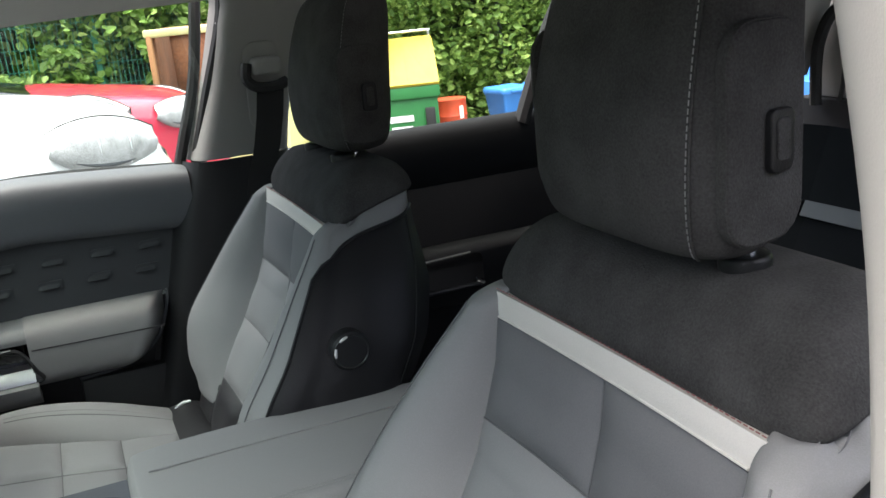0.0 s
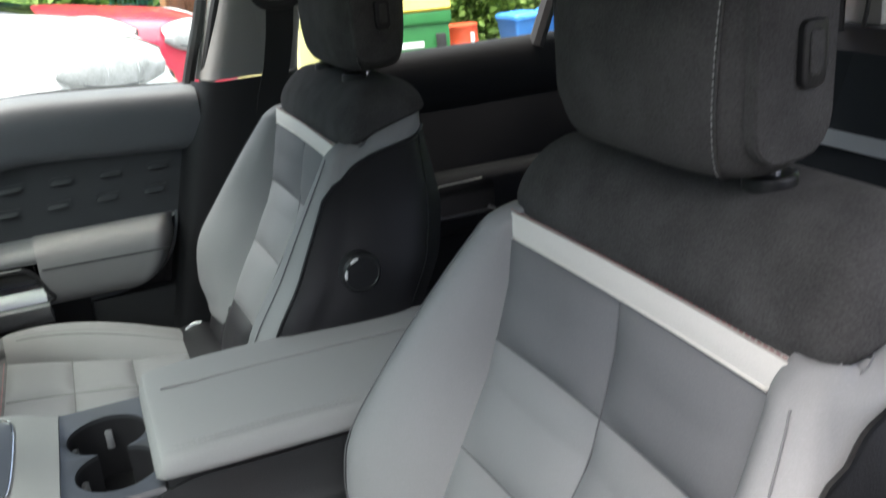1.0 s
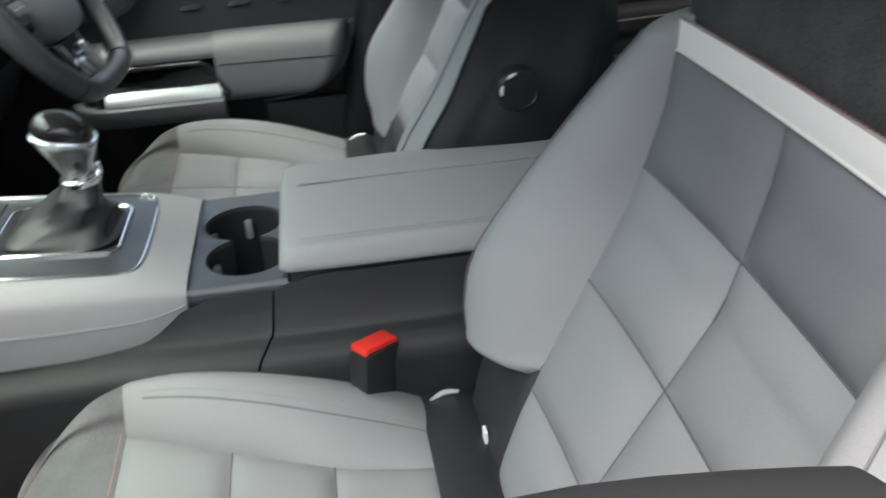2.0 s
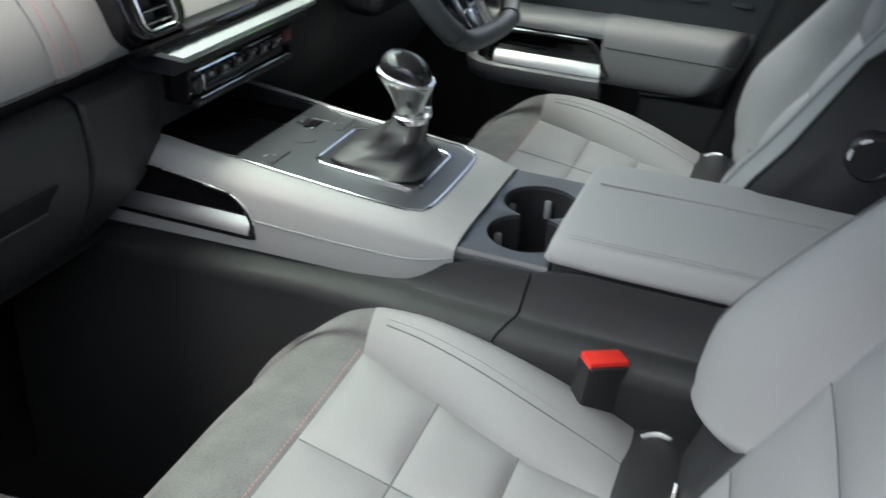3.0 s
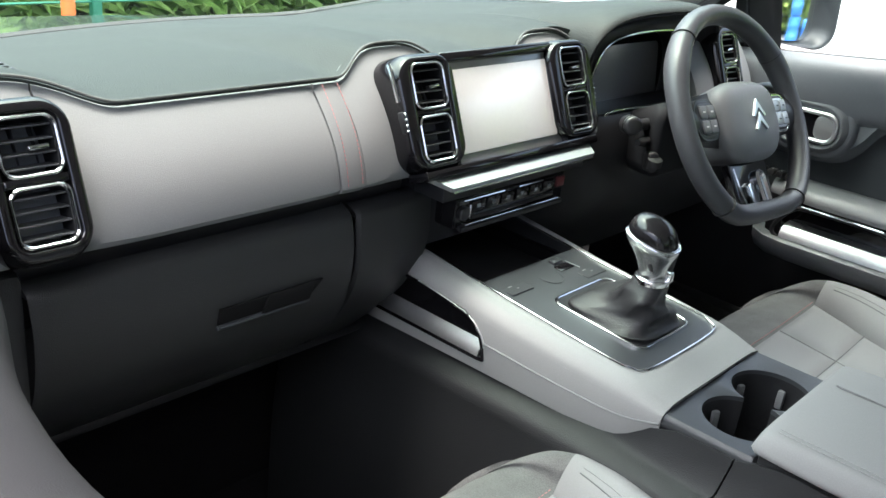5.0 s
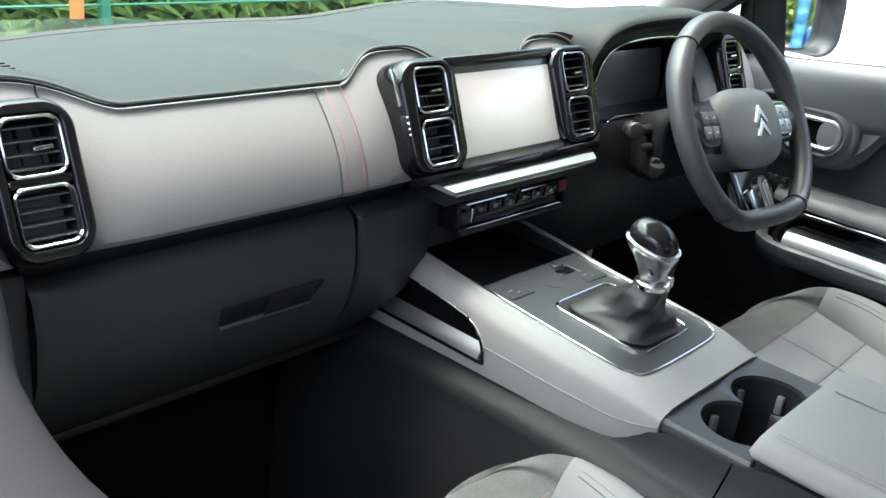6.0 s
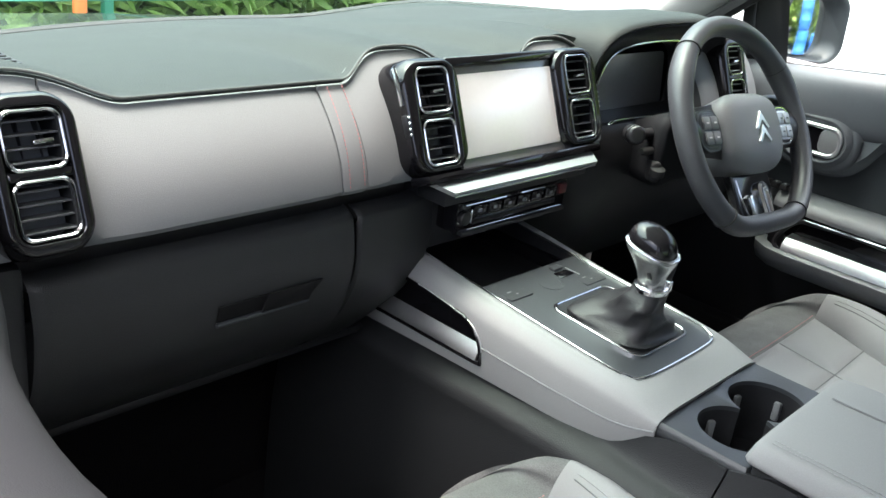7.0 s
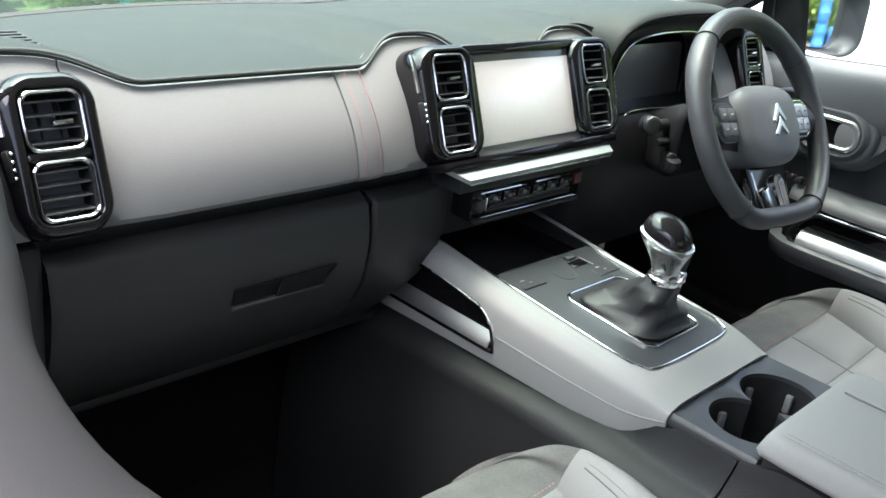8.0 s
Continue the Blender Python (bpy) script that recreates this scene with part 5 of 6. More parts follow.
def front_door(s, label):
    d = thing("front_door", label, "car door", "front doors", at=(0, 0, 0))
    f = s > 0

    def face(y0, y1, zs, xs, ny=20, bow=0.0):
        return np.array([[(s * (x - bow * max(0, y - 0.5) ** 2), y, z) for z, x in zip(zs, xs)] for y in np.linspace(y0, y1, ny)])

    def belt(y):
        return 1.078 + 0.067 * (min(y, 0.40) - 0.09) - (0.10 * max(0, y - 0.36) if s > 0 else 0.06 * max(0, y - 0.5))

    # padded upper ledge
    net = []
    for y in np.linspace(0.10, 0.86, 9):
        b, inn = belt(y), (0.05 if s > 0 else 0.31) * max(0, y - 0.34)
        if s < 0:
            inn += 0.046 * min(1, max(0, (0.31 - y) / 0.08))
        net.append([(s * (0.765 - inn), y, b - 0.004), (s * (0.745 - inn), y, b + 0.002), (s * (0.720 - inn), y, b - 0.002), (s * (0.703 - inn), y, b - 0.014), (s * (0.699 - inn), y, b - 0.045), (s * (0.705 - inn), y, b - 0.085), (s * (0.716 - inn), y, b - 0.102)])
    # passenger ledge takes the black: shade at the open window put into colour
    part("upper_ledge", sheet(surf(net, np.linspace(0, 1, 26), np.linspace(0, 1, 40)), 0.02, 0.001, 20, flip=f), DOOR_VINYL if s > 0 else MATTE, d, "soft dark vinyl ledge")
    # ribbed middle panel with pressed slots
    zs, xs = np.linspace(1.010, 0.845, 8), [0.724, 0.730, 0.733, 0.734, 0.734, 0.734, 0.733, 0.732]
    part("middle_panel", sheet(face(0.115, 0.86, zs, xs, 24, 0.25), 0.012, 0.0, flip=f), PANEL_VINYL, d)
    part("panel_edge", tube([(s * (0.7245 - 0.25 * max(0, y - 0.5) ** 2), y, belt(y) - 0.1025) for y in np.linspace(0.115, 0.46, 16)], 0.0030, 8), DOOR_VINYL, d)
    for r, (z, off) in enumerate(((0.955, 0.0), (0.915, 0.013))):
        for k in range(4 if s > 0 else 3):
            yc = 0.180 + off + 0.0785 * k
            m = plane_m((s * 0.7325, yc, z), (0, -s, 0.0), (0, 0, 1))
            skew = Matrix(((1, 0.35 * s, 0, 0), (0, 1, 0, 0), (0, 0, 1, 0), (0, 0, 0, 1)))
            part("slot", slab(rrect(0.038, 0.0125, 0.004), -0.002, 0.0009, 0, m @ skew), PANEL_VINYL, d)
            G = [[tuple(m @ skew @ Vector((px, -0.0055 + 0.009 * v, 0.0060 * (1 - v) ** 1.5 * (1 - abs(px / 0.0185) ** 6)))) for px in np.linspace(-0.0185, 0.0185, 12)] for v in np.linspace(0, 1, 6)]
            part("slot_lip", sheet(np.array(G), 0.002, 0.0), PANEL_VINYL, d)
    # armrest with metal pull
    net = []
    for q in (0.0, 0.10, 0.25, 0.45, 0.70, 1.0):
        # the rear end is drawn round: the foot starts farther forward than the top
        row = []
        for k, (x, z, y0) in enumerate(((0.735, 0.868, 0.176), (0.715, 0.8745, 0.174), (0.690, 0.8715, 0.174), (0.672, 0.860, 0.175), (0.6655, 0.835, 0.178), (0.667, 0.800, 0.192), (0.676, 0.772, 0.216), (0.700, 0.757, 0.245), (0.735, 0.752, 0.255))):
            e = math.sin(min(1.0, q / 0.16) * math.pi / 2) ** 0.6 if q < 0.16 else 1.0
            row.append((s * (0.735 - (0.735 - x) * e), y0 + (0.40 - y0) * q, z - 0.006 * (1 - e)))
        net.append(row)
    part("armrest", sheet(surf(net, np.linspace(0, 1, 40), np.linspace(0, 1, 40)), 0.01, 0, flip=f), LEATHER_WARM if s > 0 else LEATHER, d, "grey padded armrest", angle=80)
    part("armrest_shadow_lip", tube([(s * 0.722, y, z) for y, z in ((0.335, 0.744), (0.28, 0.748), (0.232, 0.760), (0.192, 0.795), (0.172, 0.845), (0.168, 0.872))], 0.0028, 8, smooth_n=30), DOOR_VINYL, d)
    part("armrest_seam", tube([(s * 0.6645, y, 0.826 + 0.02 * (y - 0.2)) for y in np.linspace(0.185, 0.395, 10)], 0.0012, 6), LEATHER_DARK, d)
    net = []
    for y in (0.40, 0.46, 0.52, 0.58, 0.625):
        e = 1 - max(0, y - 0.55) * 3
        net.append([(s * 0.735, y, 0.868), (s * (0.735 - 0.025 * e), y, 0.870), (s * (0.735 - 0.055 * e), y, 0.864), (s * (0.735 - 0.066 * e), y, 0.852), (s * (0.735 - 0.066 * e), y, 0.842)])
    part("armrest_rail", sheet(surf(net, np.linspace(0, 1, 18), np.linspace(0, 1, 14)), 0.01, 0, flip=f), PLASTIC_SOFT, d)
    part("pull_recess", box(min(s * 0.70, s * 0.735), max(s * 0.70, s * 0.735), 0.40, 0.60, 0.76, 0.85, 0.004), GLOSS, d)
    lip = [(s * 0.667, 0.392, 0.776), (s * 0.667, 0.48, 0.774), (s * 0.668, 0.575, 0.773), (s * 0.670, 0.600, 0.780), (s * 0.670, 0.596, 0.80), (s * 0.668, 0.57, 0.830), (s * 0.667, 0.54, 0.835), (s * 0.667, 0.44, 0.836), (s * 0.667, 0.412, 0.828), (s * 0.667, 0.395, 0.795)]
    part("pull_frame", tube(lip, 0.0035, 8, closed=True, smooth_n=60), SATIN, d)
    part("pull_line", tube([(s * 0.664, y, 0.8385) for y in np.linspace(0.425, 0.56, 8)], 0.0015, 6), CHROME, d)
    G = [[(s * 0.666, y, 0.776), (s * 0.668, y, 0.785), (s * 0.676, y, 0.793), (s * 0.70, y, 0.795)] for y in np.linspace(0.398, 0.585, 12)]
    part("pull_bar", sheet(np.array(G), 0.004, 0, flip=f), SILVER, d, "satin metal door pull")
    G = [[(s * (0.690 + e), y, 0.752), (s * (0.674 + e), y, 0.757), (s * (0.668 + e), y, 0.766), (s * (0.667 + e), y, 0.776)] for y, e in ((0.395, 0), (0.45, 0), (0.52, 0), (0.57, 0.0), (0.60, 0.006), (0.62, 0.02), (0.632, 0.05))]
    part("pull_base", sheet(np.array(G), 0.02, 0, flip=f), PLASTIC_SOFT, d)
    # release handle in its oval dish
    hm = plane_m((s * 0.692, 0.592, 0.968), (0, -s, 0), (0, 0, 1))
    part("handle_surround", slab(rrect(0.150, 0.108, 0.05, 10), -0.022, -0.002, 0.010, hm), DOOR_VINYL, d)
    part("handle_dish", ring(rrect(0.126, 0.086, 0.043, 10), 0.016, -0.01, 0.006, hm, 0.007), DOOR_VINYL, d)
    part("dish_back", slab(rrect(0.110, 0.070, 0.034, 9), -0.012, -0.0005, 0, hm), GLOSS, d)
    part("release_frame", ring(rrect(0.088, 0.052, 0.020, 9), 0.0065, -0.002, 0.008, hm @ Matrix.Translation((0.004, 0, 0)), 0.002), SILVER, d)
    part("release_lever", slab(rrect(0.034, 0.042, 0.014), -0.001, 0.005, 0.003, hm @ Matrix.Translation((0.026, 0, 0))), STRIP, d)
    rib = catmull(np.array([(s * 0.734, 0.20, 0.972), (s * 0.733, 0.32, 0.985), (s * 0.730, 0.40, 0.994), (s * 0.726, 0.455, 0.991), (s * 0.724, 0.485, 0.972), (s * 0.722, 0.510, 0.935), (s * 0.721, 0.540, 0.912), (s * 0.720, 0.60, 0.905), (s * 0.71, 0.70, 0.915)]), np.linspace(0, 1, 60)) if s > 0 else None
    if s > 0:
        G = [[(p[0] - 0.018 * (1 - v) ** 1.6 - 0.001, p[1], p[2] + 0.020 * (1 - v)) for v in np.linspace(0, 1, 7)] for p in rib[8:]]
        part("contour_step", sheet(np.array(G), 0.004, 0.0, flip=True), DOOR_VINYL, d, angle=80)
        G = [[(p[0] - 0.019 + 0.004 * v, p[1], p[2] + 0.020 + (belt(p[1]) - 0.09 - p[2] - 0.020) * v) for v in np.linspace(0, 1, 6)] for p in rib[8:]]
        part("shoulder_panel", sheet(np.array(G), 0.004, 0.0, flip=False), DOOR_VINYL, d, angle=80)
    for k in range(5):
        y = 0.60 + 0.016 * k
        part("window_switch", box(min(s * 0.68, s * 0.70), max(s * 0.68, s * 0.70), y - 0.006, y + 0.006, 0.870, 0.880, 0.002), SATIN, d)
        part("switch_mark", box(s * 0.69 - 0.001, s * 0.69 + 0.001, y - 0.001, y + 0.001, 0.8795, 0.8808, 0), WHITE_MARK, d)
    # lower panel and bin
    zs, xs = np.linspace(0.85, 0.42, 8), [0.736, 0.738, 0.74, 0.742, 0.742, 0.74, 0.736, 0.73]
    part("lower_panel", sheet(face(0.125, 0.98, zs, xs, 12, 0.1), 0.012, 0, flip=f), PLASTIC, d)
    part("door_bin", box(min(s * 0.69, s * 0.735), max(s * 0.69, s * 0.735), 0.22, 0.86, 0.46, 0.60, 0.012), PLASTIC, d)
    part("lower_step", box(min(s * 0.715, s * 0.742), max(s * 0.715, s * 0.742), 0.140, 0.335, 0.46, 0.742, 0.008), GLOVE, d)
    # outer skin
    zs, xs = [1.07, 1.0, 0.9, 0.75, 0.6, 0.45, 0.3], [0.80, 0.85, 0.885, 0.90, 0.905, 0.90, 0.885]
    part("outer_skin", sheet(face(0.10, 0.98, zs, xs, 10, 0.1), 0.01, 0, flip=not f), PAINT_DARK, d)
    part("sill_seal", tube([(s * 0.775, 0.10, belt(0.1) - 0.006), (s * 0.775, 0.36, belt(0.36) - 0.006), (s * 0.77, 0.6, belt(0.6) - 0.006), (s * 0.74, 0.86, belt(0.86) - 0.006)], 0.008, 6, smooth_n=16), RUBBER, d)
    # window frame
    o = 0.0 if s > 0 else -0.06
    fr = [(s * 0.74, 0.075 + o, belt(0.1)), (s * 0.72, 0.045 + o, 1.18), (s * 0.68, o, 1.34), (s * 0.655, 0.03 + o, 1.40), (s * 0.64, 0.20, 1.42), (s * 0.645, 0.40, 1.38), (s * 0.66, 0.60, 1.28), (s * 0.69, 0.78, 1.15), (s * 0.71, 0.88, 1.07)]
    if s > 0:
        # black mirror mount in the front corner of the window
        G = [[(0.738 - 0.30 * (z - 1.05) + 0.006 * abs(2 * u - 1) ** 6, y, z) for u in np.linspace(0, 1, 12) for y in [float(np.interp(z, [1.04, 1.165, 1.20], [0.686 + 0.094 * u, 0.697 + 0.080 * u, 0.705 + 0.03 * u]))]] for z in np.linspace(1.035, 1.20, 14)]
        part("mirror_mount", sheet(np.array(G), 0.014, 0.0, flip=True), SATIN, d, "black mirror mount panel")
        part("mount_trim", tube([(0.735 - 0.30 * (z - 1.05), float(np.interp(z, [1.04, 1.165, 1.20], [0.748, 0.752, 0.73])), z) for z in (1.045, 1.10, 1.16, 1.195)], 0.0022, 6, smooth_n=10), PLASTIC_GREY, d)
    part("window_frame", tube(fr, 0.014, 8, smooth_n=60), RUBBER, d, "black window seal")
    return d


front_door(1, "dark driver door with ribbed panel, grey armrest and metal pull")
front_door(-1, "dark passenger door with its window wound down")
# driver window pane
pane = finish("window_1", sheet(np.array([[(0.755 - 0.09 * k, y + (0.0 if y < 0.5 else -0.25 * k * (y - 0.5) * 2), 1.08 + 0.32 * k) for y in np.linspace(0.05, 0.86, 6)] for k in np.linspace(0, 1, 5)]), 0.003, 0), GLASS)
tagged(pane, "clear driver side window", "window", kind="structure")
pane.visible_shadow = False
# windscreen
ws = finish("window_2", sheet(np.array([[(x * (1 - 0.15 * k), glass_y(x) + 0.02 - (0.66 - 0.05 * abs(x)) * k, 1.04 + 0.43 * k) for x in np.linspace(-0.74, 0.74, 14)] for k in np.linspace(0, 1, 10)]), 0.005, 0), GLASS_TINT)
tagged(ws, "green-tinted windscreen", "windscreen", kind="structure")
ws.visible_shadow = False
edge = finish("trim", tube([(x, glass_y(x) + 0.006, cowl_z(x) - 0.006) for x in np.linspace(-0.74, 0.74, 24)], 0.010, 8), RUBBER)
tagged(edge, "black seal along the foot of the windscreen", "seal", kind="structure")


def pillars(s, shift=0.0):
    p = thing("door_pillar", "pale grey pillar trim with dark lower half and seat belt", "pillar", "door pillars", at=(0, 0, 0))
    f = s > 0
    p.location = (0.035 if shift else 0, shift, 0)
    net = []
    lean = (0.072, 0.050, 0.028, 0.008, 0.000, 0.04, 0.12) if s > 0 else (0.042, 0.034, 0.027, 0.022, 0.018, 0.04, 0.10)
    for y0, (z, y1, x) in zip(lean, ((1.085, -0.075, 0.700), (1.15, -0.085, 0.692), (1.22, -0.100, 0.680), (1.30, -0.120, 0.660), (1.36, -0.150, 0.640), (1.42, -0.19, 0.605), (1.47, -0.26, 0.56))):
        net.append([(s * (x + 0.055), y0 + 0.022, z), (s * (x + 0.018), y0 + 0.008, z), (s * (x + 0.004), y0 - 0.006, z), (s * x, y0 - 0.03, z), (s * x, (y0 + y1) / 2, z), (s * x, y1 + 0.03, z), (s * (x + 0.01), y1, z), (s * (x + 0.05), y1 - 0.01, z)])
    # kerb-side pillar gets the lighter copy, painted as if in full daylight
    part("upper_trim", sheet(surf(net, np.linspace(0, 1, 30), np.linspace(0, 1, 26)), 0.01, 0, flip=not f), LIT_TRIM if shift else TRIM_PALE, p, "pale grey upper pillar trim")
    back = 0.11 if shift else 0.0
    net = []
    for z, y0, y1 in ((1.083, 0.072, -0.075), (1.0, 0.10, -0.08), (0.9, 0.125, -0.09), (0.75, 0.165, -0.10), (0.6, 0.20, -0.12), (0.42, 0.23, -0.13)):
        x = 0.703
        y0 -= back * min(1, y0 / 0.1)
        net.append([(s * (x + 0.05), y0 + 0.025, z), (s * (x + 0.012), y0 + 0.012, z), (s * x, y0 - 0.015, z), (s * x, (y0 + y1) / 2, z), (s * x, y1 + 0.02, z), (s * (x + 0.04), y1, z)])
    part("lower_trim", sheet(surf(net, np.linspace(0, 1, 24), np.linspace(0, 1, 24)), 0.01, 0, flip=not f), PLASTIC, p, "black lower pillar trim")
    if shift:
        return p
    part("door_seal", tube([(s * 0.745, y + 0.03, z) for z, y in ((1.36, 0.005), (1.22, 0.03), (1.085, 0.075), (0.9, 0.13), (0.75, 0.168), (0.6, 0.205), (0.44, 0.235))], 0.010, 8, smooth_n=40), RUBBER, p)
    part("adjuster_plate", slab(rrect(0.060, 0.15, 0.02), -0.001, 0.0015, 0.001, plane_m((s * 0.679, -0.045, 1.20), (0, -s, 0), (s * -0.18, -0.1, 1))), TRIM_PALE, p)
    part("belt_guide", slab(rrect(0.050, 0.030, 0.008), 0.0, 0.022, 0.007, plane_m((s * 0.676, -0.050, 1.235), (0, -s, 0), (s * -0.18, -0.1, 1))), TRIM_PALE, p)
    part("guide_loop", tube([(s * 0.662, -0.018, 1.240), (s * 0.660, -0.014, 1.215), (s * 0.658, -0.03, 1.200), (s * 0.658, -0.06, 1.198), (s * 0.66, -0.082, 1.205)], 0.009, 8, smooth_n=20), RUBBER, p)
    G = [[(s * x, y + w, z) for w in (-0.023, 0.023)] for x, y, z in ((0.655, -0.052, 1.205), (0.664, -0.045, 1.15), (0.676, -0.036, 1.10), (0.690, -0.022, 1.05), (0.694, -0.01, 1.0), (0.694, 0.01, 0.85), (0.69, 0.03, 0.62))]
    part("seat_belt", sheet(np.array(G), 0.0016, 0), BELT, p, "black seat belt webbing")
    return p


pillars(1)
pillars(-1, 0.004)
for s in (-1, 1):
    # windscreen pillar, roof rail, rear door with its window line
    net = []
    for y, z, x in ((0.98, 1.03, 0.715), (0.90, 1.08, 0.705), (0.80, 1.16, 0.675), (0.66, 1.27, 0.64), (0.50, 1.37, 0.60), (0.36, 1.43, 0.57)):
        net.append([(s * (x + 0.05), y - 0.02, z + 0.0), (s * (x + 0.01), y - 0.015, z - 0.004), (s * (x - 0.01), y + 0.01, z + 0.006), (s * (x - 0.012), y + 0.05, z + 0.012), (s * (x + 0.005), y + 0.08, z + 0.02)])
    ap = finish("windscreen_pillar", sheet(surf(net, np.linspace(0, 1, 16), np.linspace(0, 1, 20)), 0.012, 0, flip=s > 0), TRIM_PALE)
    tagged(ap, "pale grey windscreen pillar trim", "pillar", "windscreen pillars")
    G = [[(s * 0.56, y, 1.47), (s * 0.60, y, 1.445), (s * 0.635, y, 1.415), (s * 0.66, y, 1.43), (s * 0.68, y, 1.47)] for y in np.linspace(-1.3, 0.40, 12)]
    rr = finish("roof_rail", sheet(np.array(G), 0.012, 0, flip=s > 0), TRIM_PALE)
    tagged(rr, "pale roof rail trim above the doors", "roof rail", "roof rails")
    rd = thing("rear_door", "dark rear door with chrome-edged pull recess", "car door", "rear doors", at=(0, 0, 0))
    net = []
    for y in np.linspace(-0.10, -1.05, 8):
        b = 1.078 - 0.03 * (y + 0.1) * 0
        net.append([(s * 0.785, y, b - 0.006), (s * 0.765, y, b), (s * 0.745, y, b - 0.006), (s * 0.735, y, b - 0.03), (s * 0.738, y, b - 0.09), (s * 0.755, y, b - 0.12)])
    part("upper_ledge", sheet(surf(net, np.linspace(0, 1, 16), np.linspace(0, 1, 12)), 0.012, 0.001, 20, flip=s < 0), MATTE, rd)
    part("door_panel", box(min(s * 0.75, s * 0.79), max(s * 0.75, s * 0.79), -1.05, -0.10, 0.42, 0.97, 0.01), MATTE, rd)
    part("armrest", box(min(s * 0.70, s * 0.76), max(s * 0.70, s * 0.76), -0.80, -0.20, 0.72, 0.845, 0.02, 3), MATTE, rd)
    part("pull_recess", slab(rrect(0.19, 0.066, 0.014), -0.002, 0.002, 0, plane_m((s * 0.700, -0.335, 0.793), (0, -s, 0), (0, 0, 1))), GLOSS, rd)
    part("pull_frame", tube([(s * 0.699, -0.24, 0.824), (s * 0.699, -0.405, 0.829)], 0.003, 6), CHROME, rd)
    part("pull_bar", tube([(s * 0.698, -0.24, 0.762), (s * 0.698, -0.425, 0.762)], 0.004, 8), SATIN, rd)
    part("pull_end", tube([(s * 0.697, -0.412, 0.772), (s * 0.697, -0.428, 0.763)], 0.005, 8), CHROME, rd)
    part("outer_skin", box(min(s * 0.86, s * 0.89), max(s * 0.86, s * 0.89), -1.05, -0.10, 0.3, 1.06, 0.01), PAINT_DARK, rd)
    part("frame_post", tube([(s * 0.745, -0.562, 1.058), (s * 0.745, -0.612, 1.175), (s * 0.745, -0.655, 1.266), (s * 0.69, -0.74, 1.44)], 0.016, 8, smooth_n=14), RUBBER, rd, "black window divider post")
    part("frame_top", tube([(s * 0.655, -0.15, 1.42), (s * 0.65, -0.5, 1.43), (s * 0.66, -0.95, 1.39)], 0.014, 8, smooth_n=14), RUBBER, rd)
    qp = finish("quarter_pillar", sheet(np.array([[(s * (0.76 - 0.16 * k), y - 0.25 * k * 0, 1.07 + 0.38 * k) for y in np.linspace(-0.92, -1.30, 5)] for k in np.linspace(0, 1, 5)]), 0.02, 0, flip=s > 0), TRIM_PALE)
    tagged(qp, "pale rear quarter trim", "pillar", "rear quarters")
pane = finish("window_3", sheet(np.array([[(0.775 - 0.10 * k, y, 1.075 + 0.36 * k) for y in np.linspace(-0.10, -0.95, 5)] for k in np.linspace(0, 1, 5)]), 0.003, 0), GLASS)
tagged(pane, "clear rear side window", "window", kind="structure")
pane.visible_shadow = False
# tail end
bonnet = finish("bonnet", sheet(np.array([[(x, y, 0.985 - 0.10 * (y - 1.2) - 0.06 * x * x) for x in np.linspace(-0.78, 0.78, 14)] for y in np.linspace(1.20, 2.15, 12)]), 0.01, 0), PAINT_DARK)
tagged(bonnet, "dark glossy bonnet beyond the windscreen", "bonnet", kind="structure")
tail = finish("wall_rear", box(-0.78, 0.78, -1.36, -1.30, 0.40, 1.012, 0.01), MATTE)
tagged(tail, "dark lower tailgate lining", "tailgate", kind="structure")
for x0, x1, lab in ((0.612, 0.74, "pale grey tailgate lining beside the rear screen"), (-0.74, -0.612, "pale grey tailgate lining on the far edge")):
    hatch = finish("tailgate_trim", box(x0, x1, -1.345, -1.315, 1.012, 1.44, 0.008), TRIM_PALE)
    tagged(hatch, lab, "tailgate trim", "tailgate trims")
seal = finish("tailgate_seal", tube([(0.695, -1.28, 1.00), (0.694, -1.28, 1.09), (0.682, -1.28, 1.15), (0.645, -1.28, 1.205), (0.56, -1.28, 1.24), (0.3, -1.28, 1.26), (0.0, -1.28, 1.265)], 0.013, 8, smooth_n=40), RUBBER)
tagged(seal, "black rubber tailgate seal", "seal")
latch = finish("tailgate_latch", box(0.615, 0.645, -1.315, -1.29, 1.135, 1.165, 0.005), RUBBER)
tagged(latch, "small black latch block on the tailgate", "latch")
cable = finish("tailgate_cable", tube([(0.632, -1.30, 1.14), (0.630, -1.298, 1.10), (0.634, -1.298, 1.05), (0.645, -1.30, 1.01)], 0.005, 8, smooth_n=20), RUBBER)
tagged(cable, "black cable hanging at the tailgate", "cable")
rear_pane = finish("window_4", box(-0.612, 0.612, -1.336, -1.330, 1.012, 1.44, 0), GLASS)
tagged(rear_pane, "rear screen with fine heating lines", "window", kind="structure")
rear_pane.visible_shadow = False
for k in range(8):
    part("heating_line", tube([(-0.60, -1.328, 1.03 + 0.035 * k), (0.60, -1.328, 1.03 + 0.035 * k)], 0.0012, 5), RUBBER, rear_pane)
